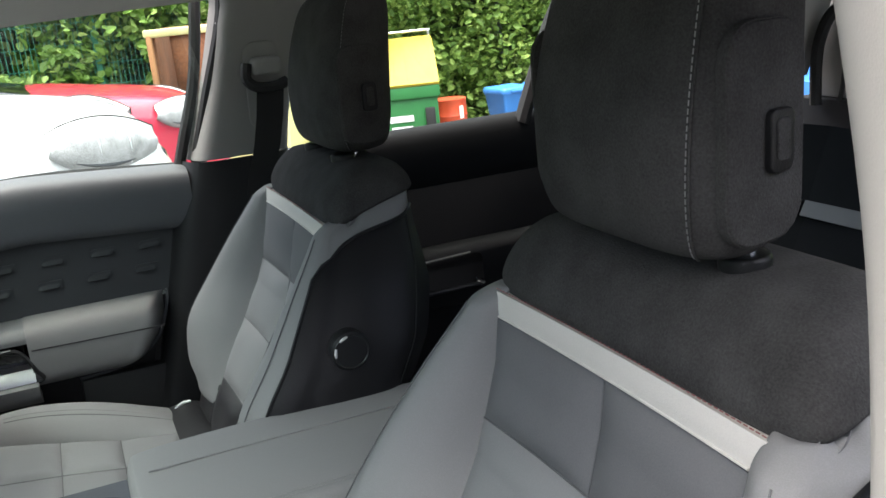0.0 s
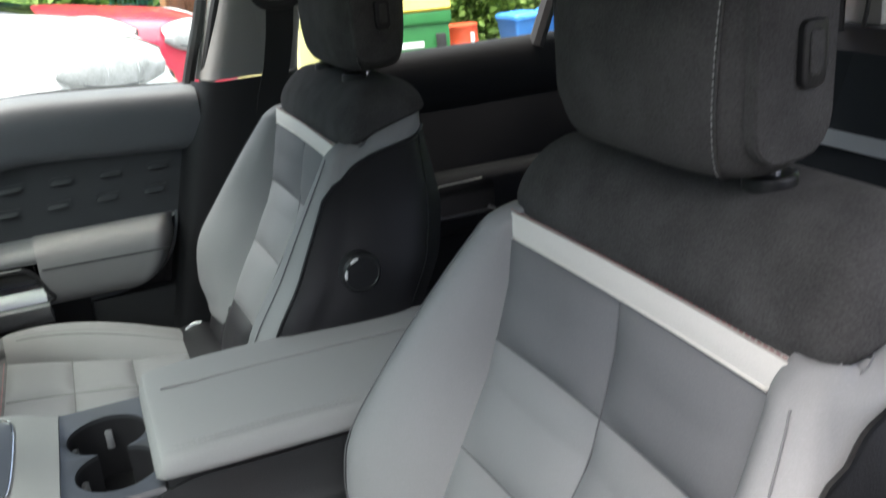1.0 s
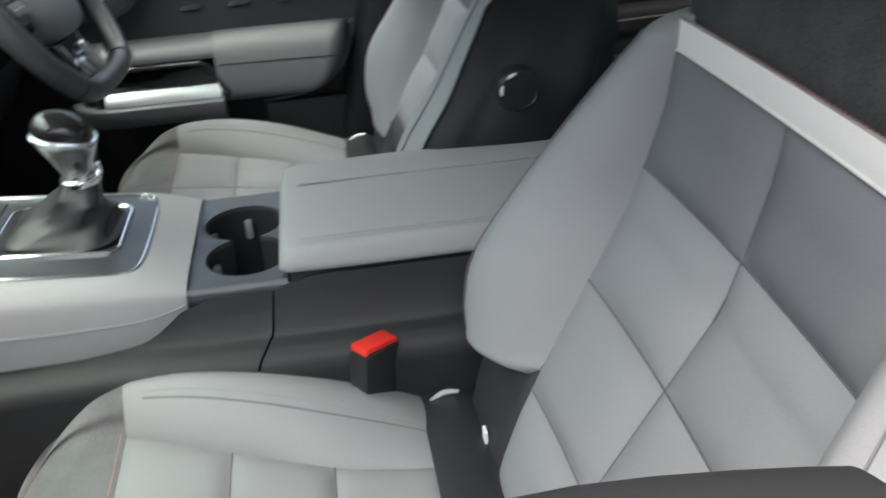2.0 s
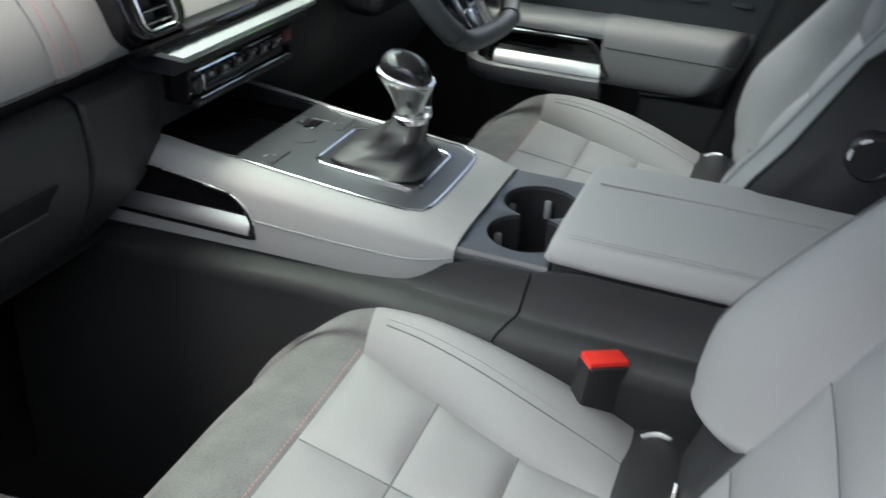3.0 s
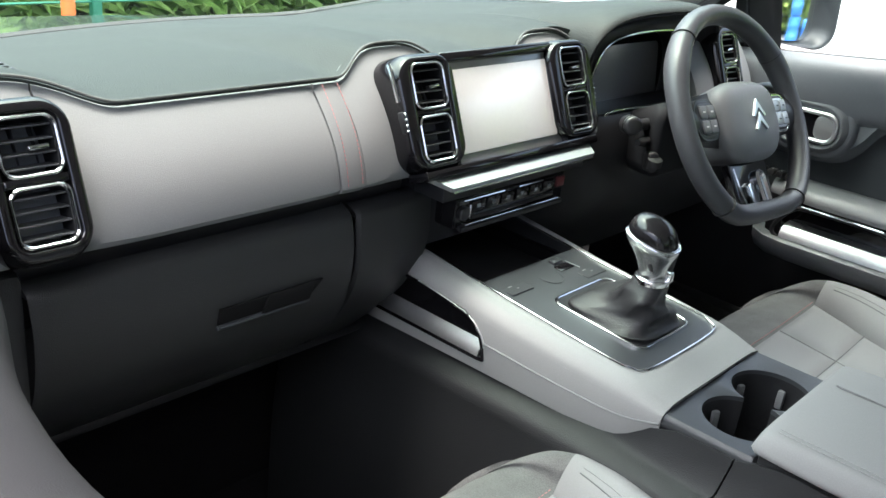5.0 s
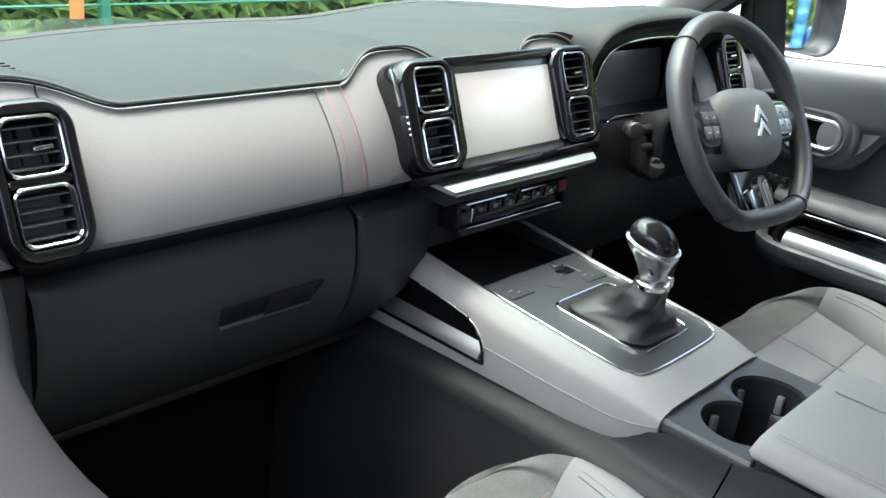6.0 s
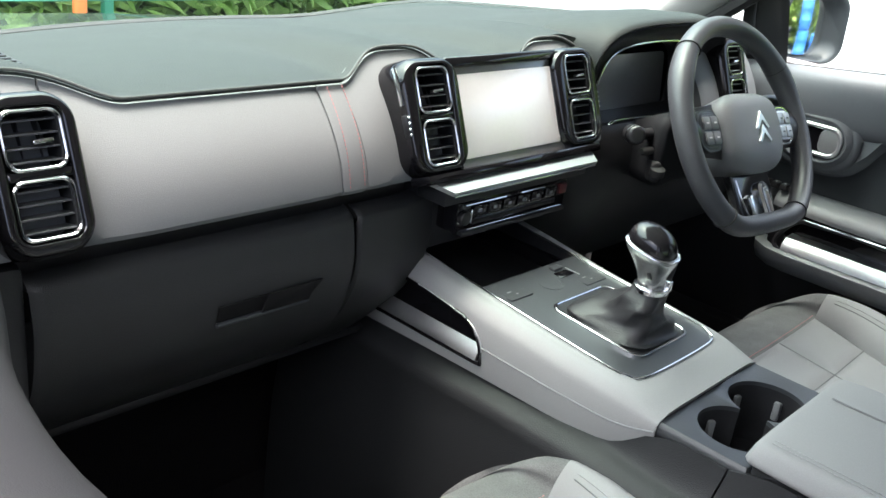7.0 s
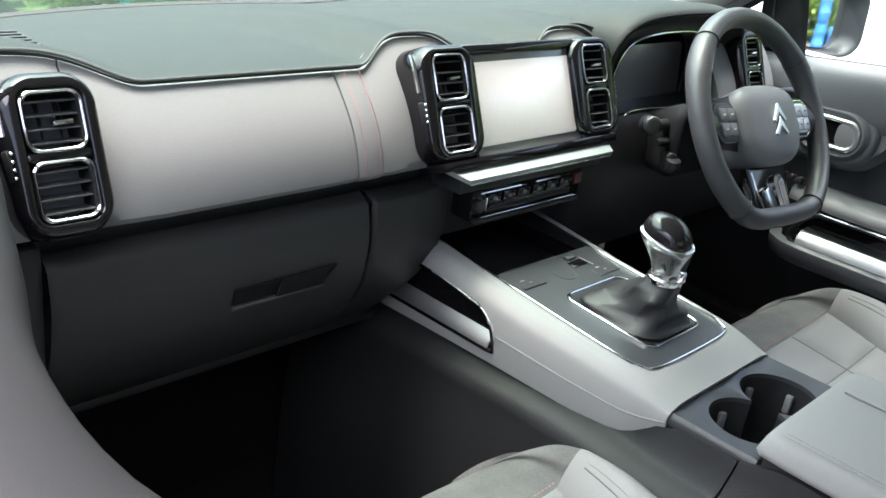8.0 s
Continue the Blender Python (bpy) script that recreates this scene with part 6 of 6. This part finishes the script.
# rear bench
bench = thing("rear_bench", "charcoal rear bench seat with a pale ribbon", "car seat", at=(0, 0, 0))
for x0, x1 in ((-0.66, -0.23), (-0.22, 0.22), (0.23, 0.66)):
    G = [[(x, -0.80 - 0.14 * k + 0.015 * math.sin(math.pi * (x - x0) / (x1 - x0)), 0.66 + 0.36 * k) for x in np.linspace(x0, x1, 10)] for k in np.linspace(0, 1, 10)]
    part("backrest", sheet(np.array(G), 0.10, 0.01, 8), MATTE, bench)
    G = [[(x, -0.784 - 0.0125 * k + 0.002, 0.920 + 0.023 * k) for x in np.linspace(x0, x1, 8)] for k in (0, 0.5, 1)]
    part("ribbon", sheet(np.array(G), 0.004, 0.001), LEATHER, bench)
    part("cushion", box(x0, x1, -0.82, -0.36, 0.50, 0.665, 0.035, 3), LEATHER_DARK, bench)
# door mirror on the driver side
mirror = thing("door_mirror", "black door mirror housing with clear mirror glass", "mirror", at=(0.984, 0.784, 1.083))
MM = plane_m((0, 0, 0), (0.944, -0.33, 0), (0.02, 0.06, 1))
hs = []
# shell from its rounded back to the flared rim, deep on the outer side and shallow towards the car
for z, w, h, off, tilt in ((-0.075, 0.030, 0.035, 0.052, 0.0), (-0.055, 0.050, 0.055, 0.040, 0.0), (-0.010, 0.068, 0.069, 0.027, 0.05), (0.014, 0.071, 0.071, 0.025, 0.20), (0.019, 0.067, 0.067, 0.025, 0.22), (0.015, 0.062, 0.063, 0.022, 0.20), (-0.002, 0.055, 0.060, 0.014, 0.02), (-0.006, 0.046, 0.052, 0.012, 0.0)):
    hs.append([tuple(MM @ Vector((off + px, 0.024 + py, z + tilt * px))) for px, py in rrect(2 * w, 2 * h, 0.040, 8)])
part("housing", grid_bm(catmull(np.array(hs), np.linspace(0, 1, 24)), close_u=True, cap=True), PLASTIC_GREY, mirror)
G = []
for k in range(9):
    row = []
    for a in np.linspace(0, 2 * math.pi, 40, endpoint=False):
        c, q = math.cos(a), math.sin(a)
        px, py = 0.050 * k / 8 * math.copysign(abs(c) ** 0.6, c), 0.056 * k / 8 * math.copysign(abs(q) ** 0.6, q)
        row.append(tuple(MM @ Vector((0.012 + px, 0.024 + py, 0.001 - (px * px + py * py) / 2.4))))
    G.append(row)
part("mirror_glass", grid_bm(G, close_u=True), MIRROR, mirror, "convex mirror glass")
part("stem", tube([(0.0, 0.02, -0.055), (-0.09, 0.03, -0.065), (-0.15, 0.03, -0.055)], 0.016, 8, smooth_n=8), SATIN, mirror)


# ---- outside ----
def ground_mat():
    m = mat("asphalt", (0.12, 0.12, 0.118), 0.9, bump=0.6, scale=60, vary=0.3, big=0.8)
    return m


def gz(x, y):
    """Height of the yard: level round the cars, sloped beyond to fit the camera's view."""
    return -0.13 * max(0.0, min(x, 40.0) - 5.0)


xs_ = np.r_[np.linspace(-300, -10, 8), np.linspace(-5, 20, 51), np.linspace(30, 300, 8)]
ground = finish("ground", grid_bm([[(x, y, gz(x, y)) for x in xs_] for y in np.r_[np.linspace(-300, -30, 6), np.linspace(-20, 20, 21), np.linspace(30, 300, 6)]]), ground_mat())
tagged(ground, "grey asphalt car park", "ground", kind="structure")
def leaf_mat(name, dark_c, mid_c, light_c):
    """Leaf green that differs from leaf to leaf, some of them young and yellow-green."""
    m = bpy.data.materials.new(name)
    m.use_nodes = True
    nt = m.node_tree
    b = nt.nodes["Principled BSDF"]
    b.inputs["Roughness"].default_value = 0.5
    b.inputs["Specular IOR Level"].default_value = 0.3
    geo = nt.nodes.new("ShaderNodeNewGeometry")
    ramp = nt.nodes.new("ShaderNodeValToRGB")
    ramp.color_ramp.elements[0].color = (*dark_c, 1)
    ramp.color_ramp.elements[1].color = (*light_c, 1)
    e = ramp.color_ramp.elements.new(0.55)
    e.color = (*mid_c, 1)
    nt.links.new(geo.outputs["Random Per Island"], ramp.inputs[0])
    nt.links.new(ramp.outputs[0], b.inputs["Base Color"])
    tr = nt.nodes.new("ShaderNodeBsdfTranslucent")
    nt.links.new(ramp.outputs[0], tr.inputs[0])
    mix = nt.nodes.new("ShaderNodeMixShader")
    mix.inputs[0].default_value = 0.35
    nt.links.new(b.outputs[0], mix.inputs[1])
    nt.links.new(tr.outputs[0], mix.inputs[2])
    nt.links.new(mix.outputs[0], nt.nodes["Material Output"].inputs[0])
    return m


LEAF_A = leaf_mat("ivy_leaf", (0.09, 0.17, 0.035), (0.22, 0.37, 0.08), (0.42, 0.55, 0.18))
LEAF_C = leaf_mat("planting_leaf", (0.08, 0.15, 0.03), (0.22, 0.35, 0.09), (0.34, 0.46, 0.16))
LEAF_B = leaf_mat("hedge_leaf", (0.08, 0.15, 0.03), (0.21, 0.33, 0.07), (0.40, 0.52, 0.14))
FENCE = mat("green_fence_paint", (0.03, 0.20, 0.13), 0.5)


def leaves(name, material, boxes, count, size, label, seed, narrow=1.0):
    rnd = random.Random(seed)
    V, F = [], []
    total = sum((b[1] - b[0] + 0.3) * (b[3] - b[2] + 0.3) * (b[5] - b[4]) for b in boxes)
    for b in boxes:
        n = int(count * (b[1] - b[0] + 0.3) * (b[3] - b[2] + 0.3) * (b[5] - b[4]) / total)
        for _ in range(n):
            c = Vector((rnd.uniform(b[0], b[1]), rnd.uniform(b[2], b[3]), rnd.uniform(b[4], b[5])))
            c += 0.35 * Vector(noise.noise_vector(c * 1.1))
            if noise.noise(c * 0.9) < -0.28:
                continue
            q = Euler((rnd.uniform(-1.2, 1.2), rnd.uniform(-1.2, 1.2), rnd.uniform(0, 6.3))).to_matrix()
            s = size * rnd.uniform(0.5, 1.3)
            k = len(V)
            for px, py, pz in ((0, -0.6, 0.0), (0.5, -0.1, 0.12), (0.3, 0.45, 0.05), (0, 0.75, -0.06), (-0.3, 0.45, 0.05), (-0.5, -0.1, 0.12)):
                V.append(c + q @ Vector((px * s * narrow, py * s, pz * s)))
            F.append((k, k + 1, k + 2, k + 3))
            F.append((k, k + 3, k + 4, k + 5))
    me = bpy.data.meshes.new(name)
    me.from_pydata([tuple(v) for v in V], [], F)
    me.materials.append(material)
    return tagged(new(name, me), label, "foliage", kind="stuff")


leaves("ivy", LEAF_A, [(12.2, 13.4, -4.5, 9.5, -1.0, 4.6)], 120000, 0.112, "bright green ivy climbing over a wire fence", 3)
leaves("hedge", LEAF_B, [(15.2, 18.0, -22.0, -5.0, -1.4, 6.0)], 110000, 0.125, "dense green trees behind the waste bins", 4, 0.8)
leaves("front_hedge", LEAF_C, [(-4.0, 9.0, 4.1, 4.5, 0.0, 1.3)], 36000, 0.17, "long-leaved green planting behind a fence", 5, 0.32)
leaves("rear_hedge", LEAF_B, [(-6, 12.0, -15.0, -13.0, 0.0, 4.0)], 12000, 0.24, "green trees along the yard", 6)
# added dark boxes behind the leaves stand for the shade between them
dark = mat("foliage_shade", (0.03, 0.055, 0.018), 0.9, vary=0.5, big=0.8)
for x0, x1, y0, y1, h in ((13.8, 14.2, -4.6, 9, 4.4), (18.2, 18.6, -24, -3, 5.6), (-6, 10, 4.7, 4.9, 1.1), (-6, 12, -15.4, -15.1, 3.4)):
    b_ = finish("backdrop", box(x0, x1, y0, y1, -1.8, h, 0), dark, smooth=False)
    tagged(b_, "dark box standing for the shade inside the hedge", "hedge", kind="structure")
fence = thing("wire_fence", "green wire mesh fence half hidden by ivy", "fence", at=(0, 0, 0))
for y in (-3.2, -0.35, 2.2, 4.8, 7.4):
    part("post", box(12.42, 12.5, y - 0.04, y + 0.04, -1.1, 2.3, 0.01), FENCE, fence)
bm = bmesh.new()
for k in range(170):
    y = -3.2 + k * 0.062
    r = bmesh.ops.create_cube(bm, size=1)
    for v in r["verts"]:
        v.co = Vector((12.46 + v.co.x * 0.008, y + v.co.y * 0.008, 0.7 + v.co.z * 3.2))
for k in range(12):
    r = bmesh.ops.create_cube(bm, size=1)
    for v in r["verts"]:
        v.co = Vector((12.46 + v.co.x * 0.008, 2.1 + v.co.y * 10.6, -0.8 + 0.28 * k + v.co.z * 0.008))
tagged(part("mesh", bm, FENCE, fence, smooth=False), kind="stuff")
fence2 = thing("wire_fence", "green wire fence with square posts before the planting", "fence", at=(0, 0, 0))
for x in (-3.8, -1.3, 1.2, 3.7, 6.2):
    part("post", box(x - 0.022, x + 0.022, 3.94, 3.984, 0, 1.9, 0.006), FENCE, fence2)
for k in range(8):
    part("wire", tube([(-6, 3.96, 0.15 + 0.22 * k), (10, 3.96, 0.15 + 0.22 * k)], 0.006, 5), FENCE, fence2)
ORANGE = mat("orange_plastic", (0.75, 0.16, 0.04), 0.5)
cone = thing("orange_marker", "orange plastic marker before the planting", "marker", "markers", at=(1.02, 3.85, 0))
part("body", disc(0.029, 0.04, 0.75, 20, 0.02), ORANGE, cone)
part("base", box(-0.18, 0.18, -0.18, 0.18, 0, 0.04, 0.01), RUBBER, cone)

# skip
RUST = mat("rusty_steel", (0.17, 0.075, 0.035), 0.85, bump=0.6, scale=40, vary=0.6, big=3)
CREAM = mat("faded_cream_paint", (0.50, 0.48, 0.22), 0.6, vary=0.25, big=3)
skip = thing("waste_skip", "open rusty skip with faded cream lower side", "skip", at=(9.5, -1.85, gz(9.6, 0)))
skip.scale = (1.3, 1.0, 1.47)
skip.rotation_euler = (0, 0, radians(-13))
part("lower_side", box(-0.6, 0.6, -1.0, 1.0, 0.1, 0.72, 0.03), CREAM, skip)
part("inner_back", box(0.50, 0.56, -1.0, 1.0, 0.72, 1.22, 0.01), RUST, skip)
for y in (-0.98, 0.98):
    part("cheek", box(-0.55, 0.56, y - 0.03, y + 0.03, 0.72, 1.22, 0.01), RUST, skip)
part("top_rail", box(0.46, 0.60, -1.04, 1.04, 1.20, 1.27, 0.02), RUST, skip)
ORANGE_EDGE = mat("faded_orange_edge", (0.32, 0.16, 0.065), 0.7, vary=0.35, big=5)
for y in (-1.0, 1.0):
    part("front_post", box(-0.64, -0.58, y - 0.03, y + 0.03, 0.70, 1.24, 0.015), ORANGE_EDGE, skip)
part("front_top", box(-0.64, -0.55, -1.05, 1.05, 1.215, 1.27, 0.015), CREAM, skip)
part("inner_floor", box(-0.55, 0.5, -0.98, 0.98, 0.70, 0.735, 0.01), RUST, skip)
part("front_rail", box(-0.62, -0.55, -1.02, 1.02, 0.66, 0.75, 0.02), CREAM, skip)
for y in (-0.5, 0.0, 0.5):
    part("stiffener", box(-0.66, -0.58, y - 0.05, y + 0.05, 0.1, 0.68, 0.015), CREAM, skip)

# waste container, drum and wheeled bins
GREEN = mat("green_bin_plastic", (0.025, 0.17, 0.045), 0.5, vary=0.15)
YELLOW = mat("yellow_lid_plastic", (0.46, 0.34, 0.02), 0.5, vary=0.12, big=3)
BLUE = mat("blue_plastic", (0.05, 0.22, 0.62), 0.45, vary=0.12)
DRUM = mat("red_drum_paint", (0.62, 0.08, 0.03), 0.45, vary=0.2)
cont = thing("waste_container", "green waste container with sloping ribbed yellow lid", "waste container", at=(12.4, -4.30, gz(12.4, 0)))
cont.scale = (1.2, 1.2, 1.5)
cont.rotation_euler = (0, 0, radians(-18))
part("body", box(-0.45, 0.45, -0.65, 0.65, 0.05, 0.62, 0.03), GREEN, cont)
part("rim", box(-0.50, 0.48, -0.68, 0.68, 0.58, 0.70, 0.02), GREEN, cont)
part("lid", sheet(np.array([[(-0.50 + 0.75 * k, y, 0.70 + 0.42 * math.sin(k * 1.45)) for y in np.linspace(0.68, -0.68, 4)] for k in np.linspace(0, 1, 8)]), 0.03, 0, flip=True), YELLOW, cont, "yellow ribbed plastic lid")
for k in range(9):
    y = -0.62 + k * 0.155
    part("lid_rib", tube([(-0.51 + 0.75 * q, y, 0.712 + 0.42 * math.sin(q * 1.45)) for q in np.linspace(0, 1, 10)], 0.018, 6), YELLOW, cont)
part("lid_back", box(0.24, 0.44, -0.68, 0.68, 0.68, 1.09, 0.02), YELLOW, cont)
part("rail", tube([(0.30, -0.68, 1.20), (0.30, 0.68, 1.20)], 0.015, 6), SILVER, cont)
part("rail_post", tube([(0.30, -0.66, 1.05), (0.30, -0.66, 1.20)], 0.015, 6), SILVER, cont)
part("hinge_pocket", box(-0.52, -0.44, -0.60, -0.48, 0.28, 0.48, 0.01), RUBBER, cont)
for k, (w_, z_) in enumerate(((0.30, 0.36), (0.26, 0.29))):
    part("number_bar", box(-0.465, -0.455, -0.18 - w_ / 2, -0.18 + w_ / 2, z_, z_ + (0.06 if k == 0 else 0.025), 0), WHITE_MARK, cont)
drum = thing("steel_drum", "red steel drum beside the green container", "drum", at=(13.3, -5.75, gz(13.2, 0) - 0.15))
DS = 1.36
P = [(0.0, 0.28), (0.03, 0.29), (0.2, 0.285), (0.22, 0.295), (0.24, 0.285), (0.42, 0.285), (0.44, 0.295), (0.46, 0.285), (0.62, 0.285), (0.635, 0.292), (0.64, 0.28)]
part("body", grid_bm([[(r * math.cos(a), r * math.sin(a), z * DS) for a in np.linspace(0, 2 * math.pi, 32, endpoint=False)] for z, r in P], close_u=True, cap=True), DRUM, drum)
part("label_patch", box(-0.295, -0.285, -0.12, -0.05, 0.55, 0.76, 0), WHITE_MARK, drum)


def wheeled_bin(x, y, turn):
    b = thing("wheeled_bin", "blue plastic wheeled bin with closed lid", "bin", "wheeled bins", at=(x, y, gz(x, y)))
    b.scale = (1.0, 1.0, 1.08)
    b.rotation_euler = (0, 0, radians(turn))
    rr_ = [[(px * k, py * k, z) for px, py in rrect(0.60, 0.56, 0.06, 4)] for z, k in ((0.06, 0.78), (0.62, 1.0), (0.64, 1.06), (0.67, 1.06))]
    part("body", grid_bm(rr_, close_u=True, cap=True), BLUE, b)
    part("lid", slab(rrect(0.66, 0.62, 0.08), 0.665, 0.74, 0.04), BLUE, b)
    part("lid_grip", box(-0.36, -0.30, -0.15, 0.15, 0.66, 0.70, 0.01), BLUE, b)
    for s in (-1, 1):
        part("wheel", disc(0.09, -0.025, 0.025, 18, 0.01, plane_m((0.22, s * 0.27, 0.09), (1, 0, 0), (0, 0, 1))), RUBBER, b)
    return b


wheeled_bin(13.1, -6.75, 8)
wheeled_bin(13.0, -7.45, 4)
wheeled_bin(12.9, -8.15, 10)


def barrel(x, y, z=0.0):
    d = thing("plastic_barrel", "tall blue plastic barrel beside stacked tyres", "barrel", "barrels", at=(x, y, gz(x, y) + z))
    part("body", grid_bm([[(r * math.cos(a), r * math.sin(a), h) for a in np.linspace(0, 2 * math.pi, 28, endpoint=False)] for h, r in ((0.0, 0.25), (0.04, 0.28), (0.3, 0.30), (0.32, 0.285), (0.6, 0.285), (0.62, 0.30), (0.86, 0.28), (0.90, 0.22))], close_u=True, cap=True), BLUE, d)
    part("lid", disc(0.2, 0.89, 0.93, 24, 0.01), RUBBER, d)
    return d


barrel(13.2, -8.2)
barrel(13.2, -8.2, 0.93)
barrel(5.5, -7.2)
barrel(6.2, -6.9)
barrel(5.5, -7.2, 0.93)


def tyre(x, y, z):
    t = thing("tyre", "worn black car tyre in a stack", "tyre", "stacked tyres", at=(x, y, z))
    part("tread", tube([(0.24 * math.cos(a), 0.24 * math.sin(a), 0.1) for a in np.linspace(0, 2 * math.pi, 32, endpoint=False)], 0.095, 12, closed=True), RUBBER, t)
    return t


for k in range(5):
    tyre(4.6, -7.6 + 0.03 * (k % 2), 0.19 * k)
# lamp post behind the trees
lamp = finish("lamp_post", tube([(17.2, -8.75, -1.4), (17.2, -8.75, 6)], 0.06, 10), PLASTIC_SOFT)
tagged(lamp, "grey metal lamp post among the trees", "lamp post")


# parked cars beside
def parked_car(name, paint, label, at, turn, roof_h=1.45, nose=0.95):
    c = thing(name, label, "car", "parked cars", at=at)
    c.rotation_euler = (0, 0, radians(turn))
    # body runs along y, nose at the +y end
    rows = []
    for y, w, zt in ((-2.1, 0.70, 0.95), (-2.0, 0.80, 1.02), (-1.2, 0.88, 1.05), (0.0, 0.90, 1.04), (0.7, 0.90, nose + 0.08), (1.3, 0.88, nose + 0.02), (1.75, 0.83, nose - 0.05), (2.0, 0.70, nose - 0.16), (2.12, 0.52, nose - 0.34)):
        rows.append([(-w * 0.96, y, 0.28), (-w, y, 0.45), (-w, y, zt - 0.26), (-w * 0.97, y, zt - 0.12), (-w * 0.86, y, zt - 0.03), (-w * 0.5, y, zt + 0.02), (0, y, zt + 0.035), (w * 0.5, y, zt + 0.02), (w * 0.86, y, zt - 0.03), (w * 0.97, y, zt - 0.12), (w, y, zt - 0.26), (w, y, 0.45), (w * 0.96, y, 0.28)])
    part("body", grid_bm(surf(rows, np.linspace(0, 1, 50), np.linspace(0, 1, 44)), cap=True), paint, c)
    rows = []
    for y, z, w in ((0.85, nose + 0.08, 0.72), (0.35, 1.28, 0.64), (0.0, roof_h - 0.03, 0.58), (-0.9, roof_h, 0.57), (-1.6, roof_h - 0.12, 0.56), (-2.0, 1.02, 0.62)):
        rows.append([(-w - 0.1, y, 1.0), (-w, y, z - 0.06), (-w * 0.8, y, z), (0, y, z + 0.02), (w * 0.8, y, z), (w, y, z - 0.06), (w + 0.1, y, 1.0)])
    part("cabin_glass", grid_bm(surf(rows, np.linspace(0, 1, 24), np.linspace(0, 1, 20)), cap=True), GLOSS, c)
    part("roof", sheet(np.array([[(x, y, roof_h + 0.025 - 0.05 * (x / 0.55) ** 2 - 0.06 * max(0, y + 0.0) - 0.03 * max(0, -y - 1.0)) for x in np.linspace(-0.56, 0.56, 8)] for y in np.linspace(-1.5, -0.05, 8)]), 0.03, 0), paint, c)
    part("bonnet_line", tube([(-0.72, 1.9, nose - 0.12), (-0.80, 1.5, nose - 0.02), (-0.80, 0.9, nose + 0.045)], 0.006, 6, smooth_n=14), RUBBER, c)
    for s in (-1, 1):
        rr2 = []
        for k in np.linspace(0, 1, 8):
            cy, cx = 1.60 + 0.44 * k, s * (0.865 - 0.26 * k**2)
            h = 0.100 * math.sin(math.pi * (0.03 + 0.93 * k)) ** 0.75
            rr2.append([(cx - s * 0.05, cy, nose - 0.10 - 0.05 * k + h * 0.8), (cx, cy, nose - 0.12 - 0.05 * k + 0.5 * h), (cx + s * 0.025, cy + 0.01, nose - 0.14 - 0.05 * k), (cx + s * 0.02, cy, nose - 0.16 - 0.05 * k - 0.7 * h), (cx - s * 0.04, cy, nose - 0.17 - 0.05 * k - h)])
        hl = part("headlight", sheet(surf(rr2, np.linspace(0, 1, 14), np.linspace(0, 1, 18)), 0.02, 0.004, 8, flip=s < 0), LENS, c, "clear headlight lens")
        part("lamp_gap", tube([rr2[k][0] for k in range(8)] + [rr2[7 - k][4] for k in range(8)], 0.0048, 6, closed=True), RUBBER, hl)
        for k in (3, 5):
            part("lamp_divider", tube([rr2[k][1], rr2[k][2], rr2[k][3]], 0.006, 6, smooth_n=8), SILVER, hl)
        part("lamp_sill", tube([(p[3][0] + s * 0.004, p[3][1], p[3][2] + 0.012) for p in rr2[1:7]], [0.004, 0.011, 0.004], 8, smooth_n=14), PLASTIC_GREY, hl)
        for y in (1.25, -1.35):
            wh = part("wheel", tube([(s * 0.86, y + 0.25 * math.cos(a), 0.31 + 0.25 * math.sin(a)) for a in np.linspace(0, 2 * math.pi, 28, endpoint=False)], 0.075, 10, closed=True), RUBBER, c)
            part("rim", disc(0.2, -0.03, 0.03, 24, 0.02, plane_m((s * 0.88, y, 0.31), (0, s, 0), (0, 0, 1))), SILVER, wh)
        part("arch", tube([(s * 0.895, 1.25 + 0.36 * math.cos(a), 0.33 + 0.36 * math.sin(a)) for a in np.linspace(0.1, 3.04, 20)], 0.014, 6), PLASTIC_SOFT, c)
    part("grille", box(-0.42, 0.42, 2.02, 2.10, nose - 0.36, nose - 0.26, 0.02), GLOSS, c)
    return c


parked_car("silver_white_car", PAINT_WHITE, "white car parked alongside with large headlights", (3.95, 1.95, 0), 180, nose=1.02)
parked_car("red_car", PAINT_RED, "bright red car parked one bay farther", (6.75, 1.25, gz(6.75, 0)), 180, nose=1.08)
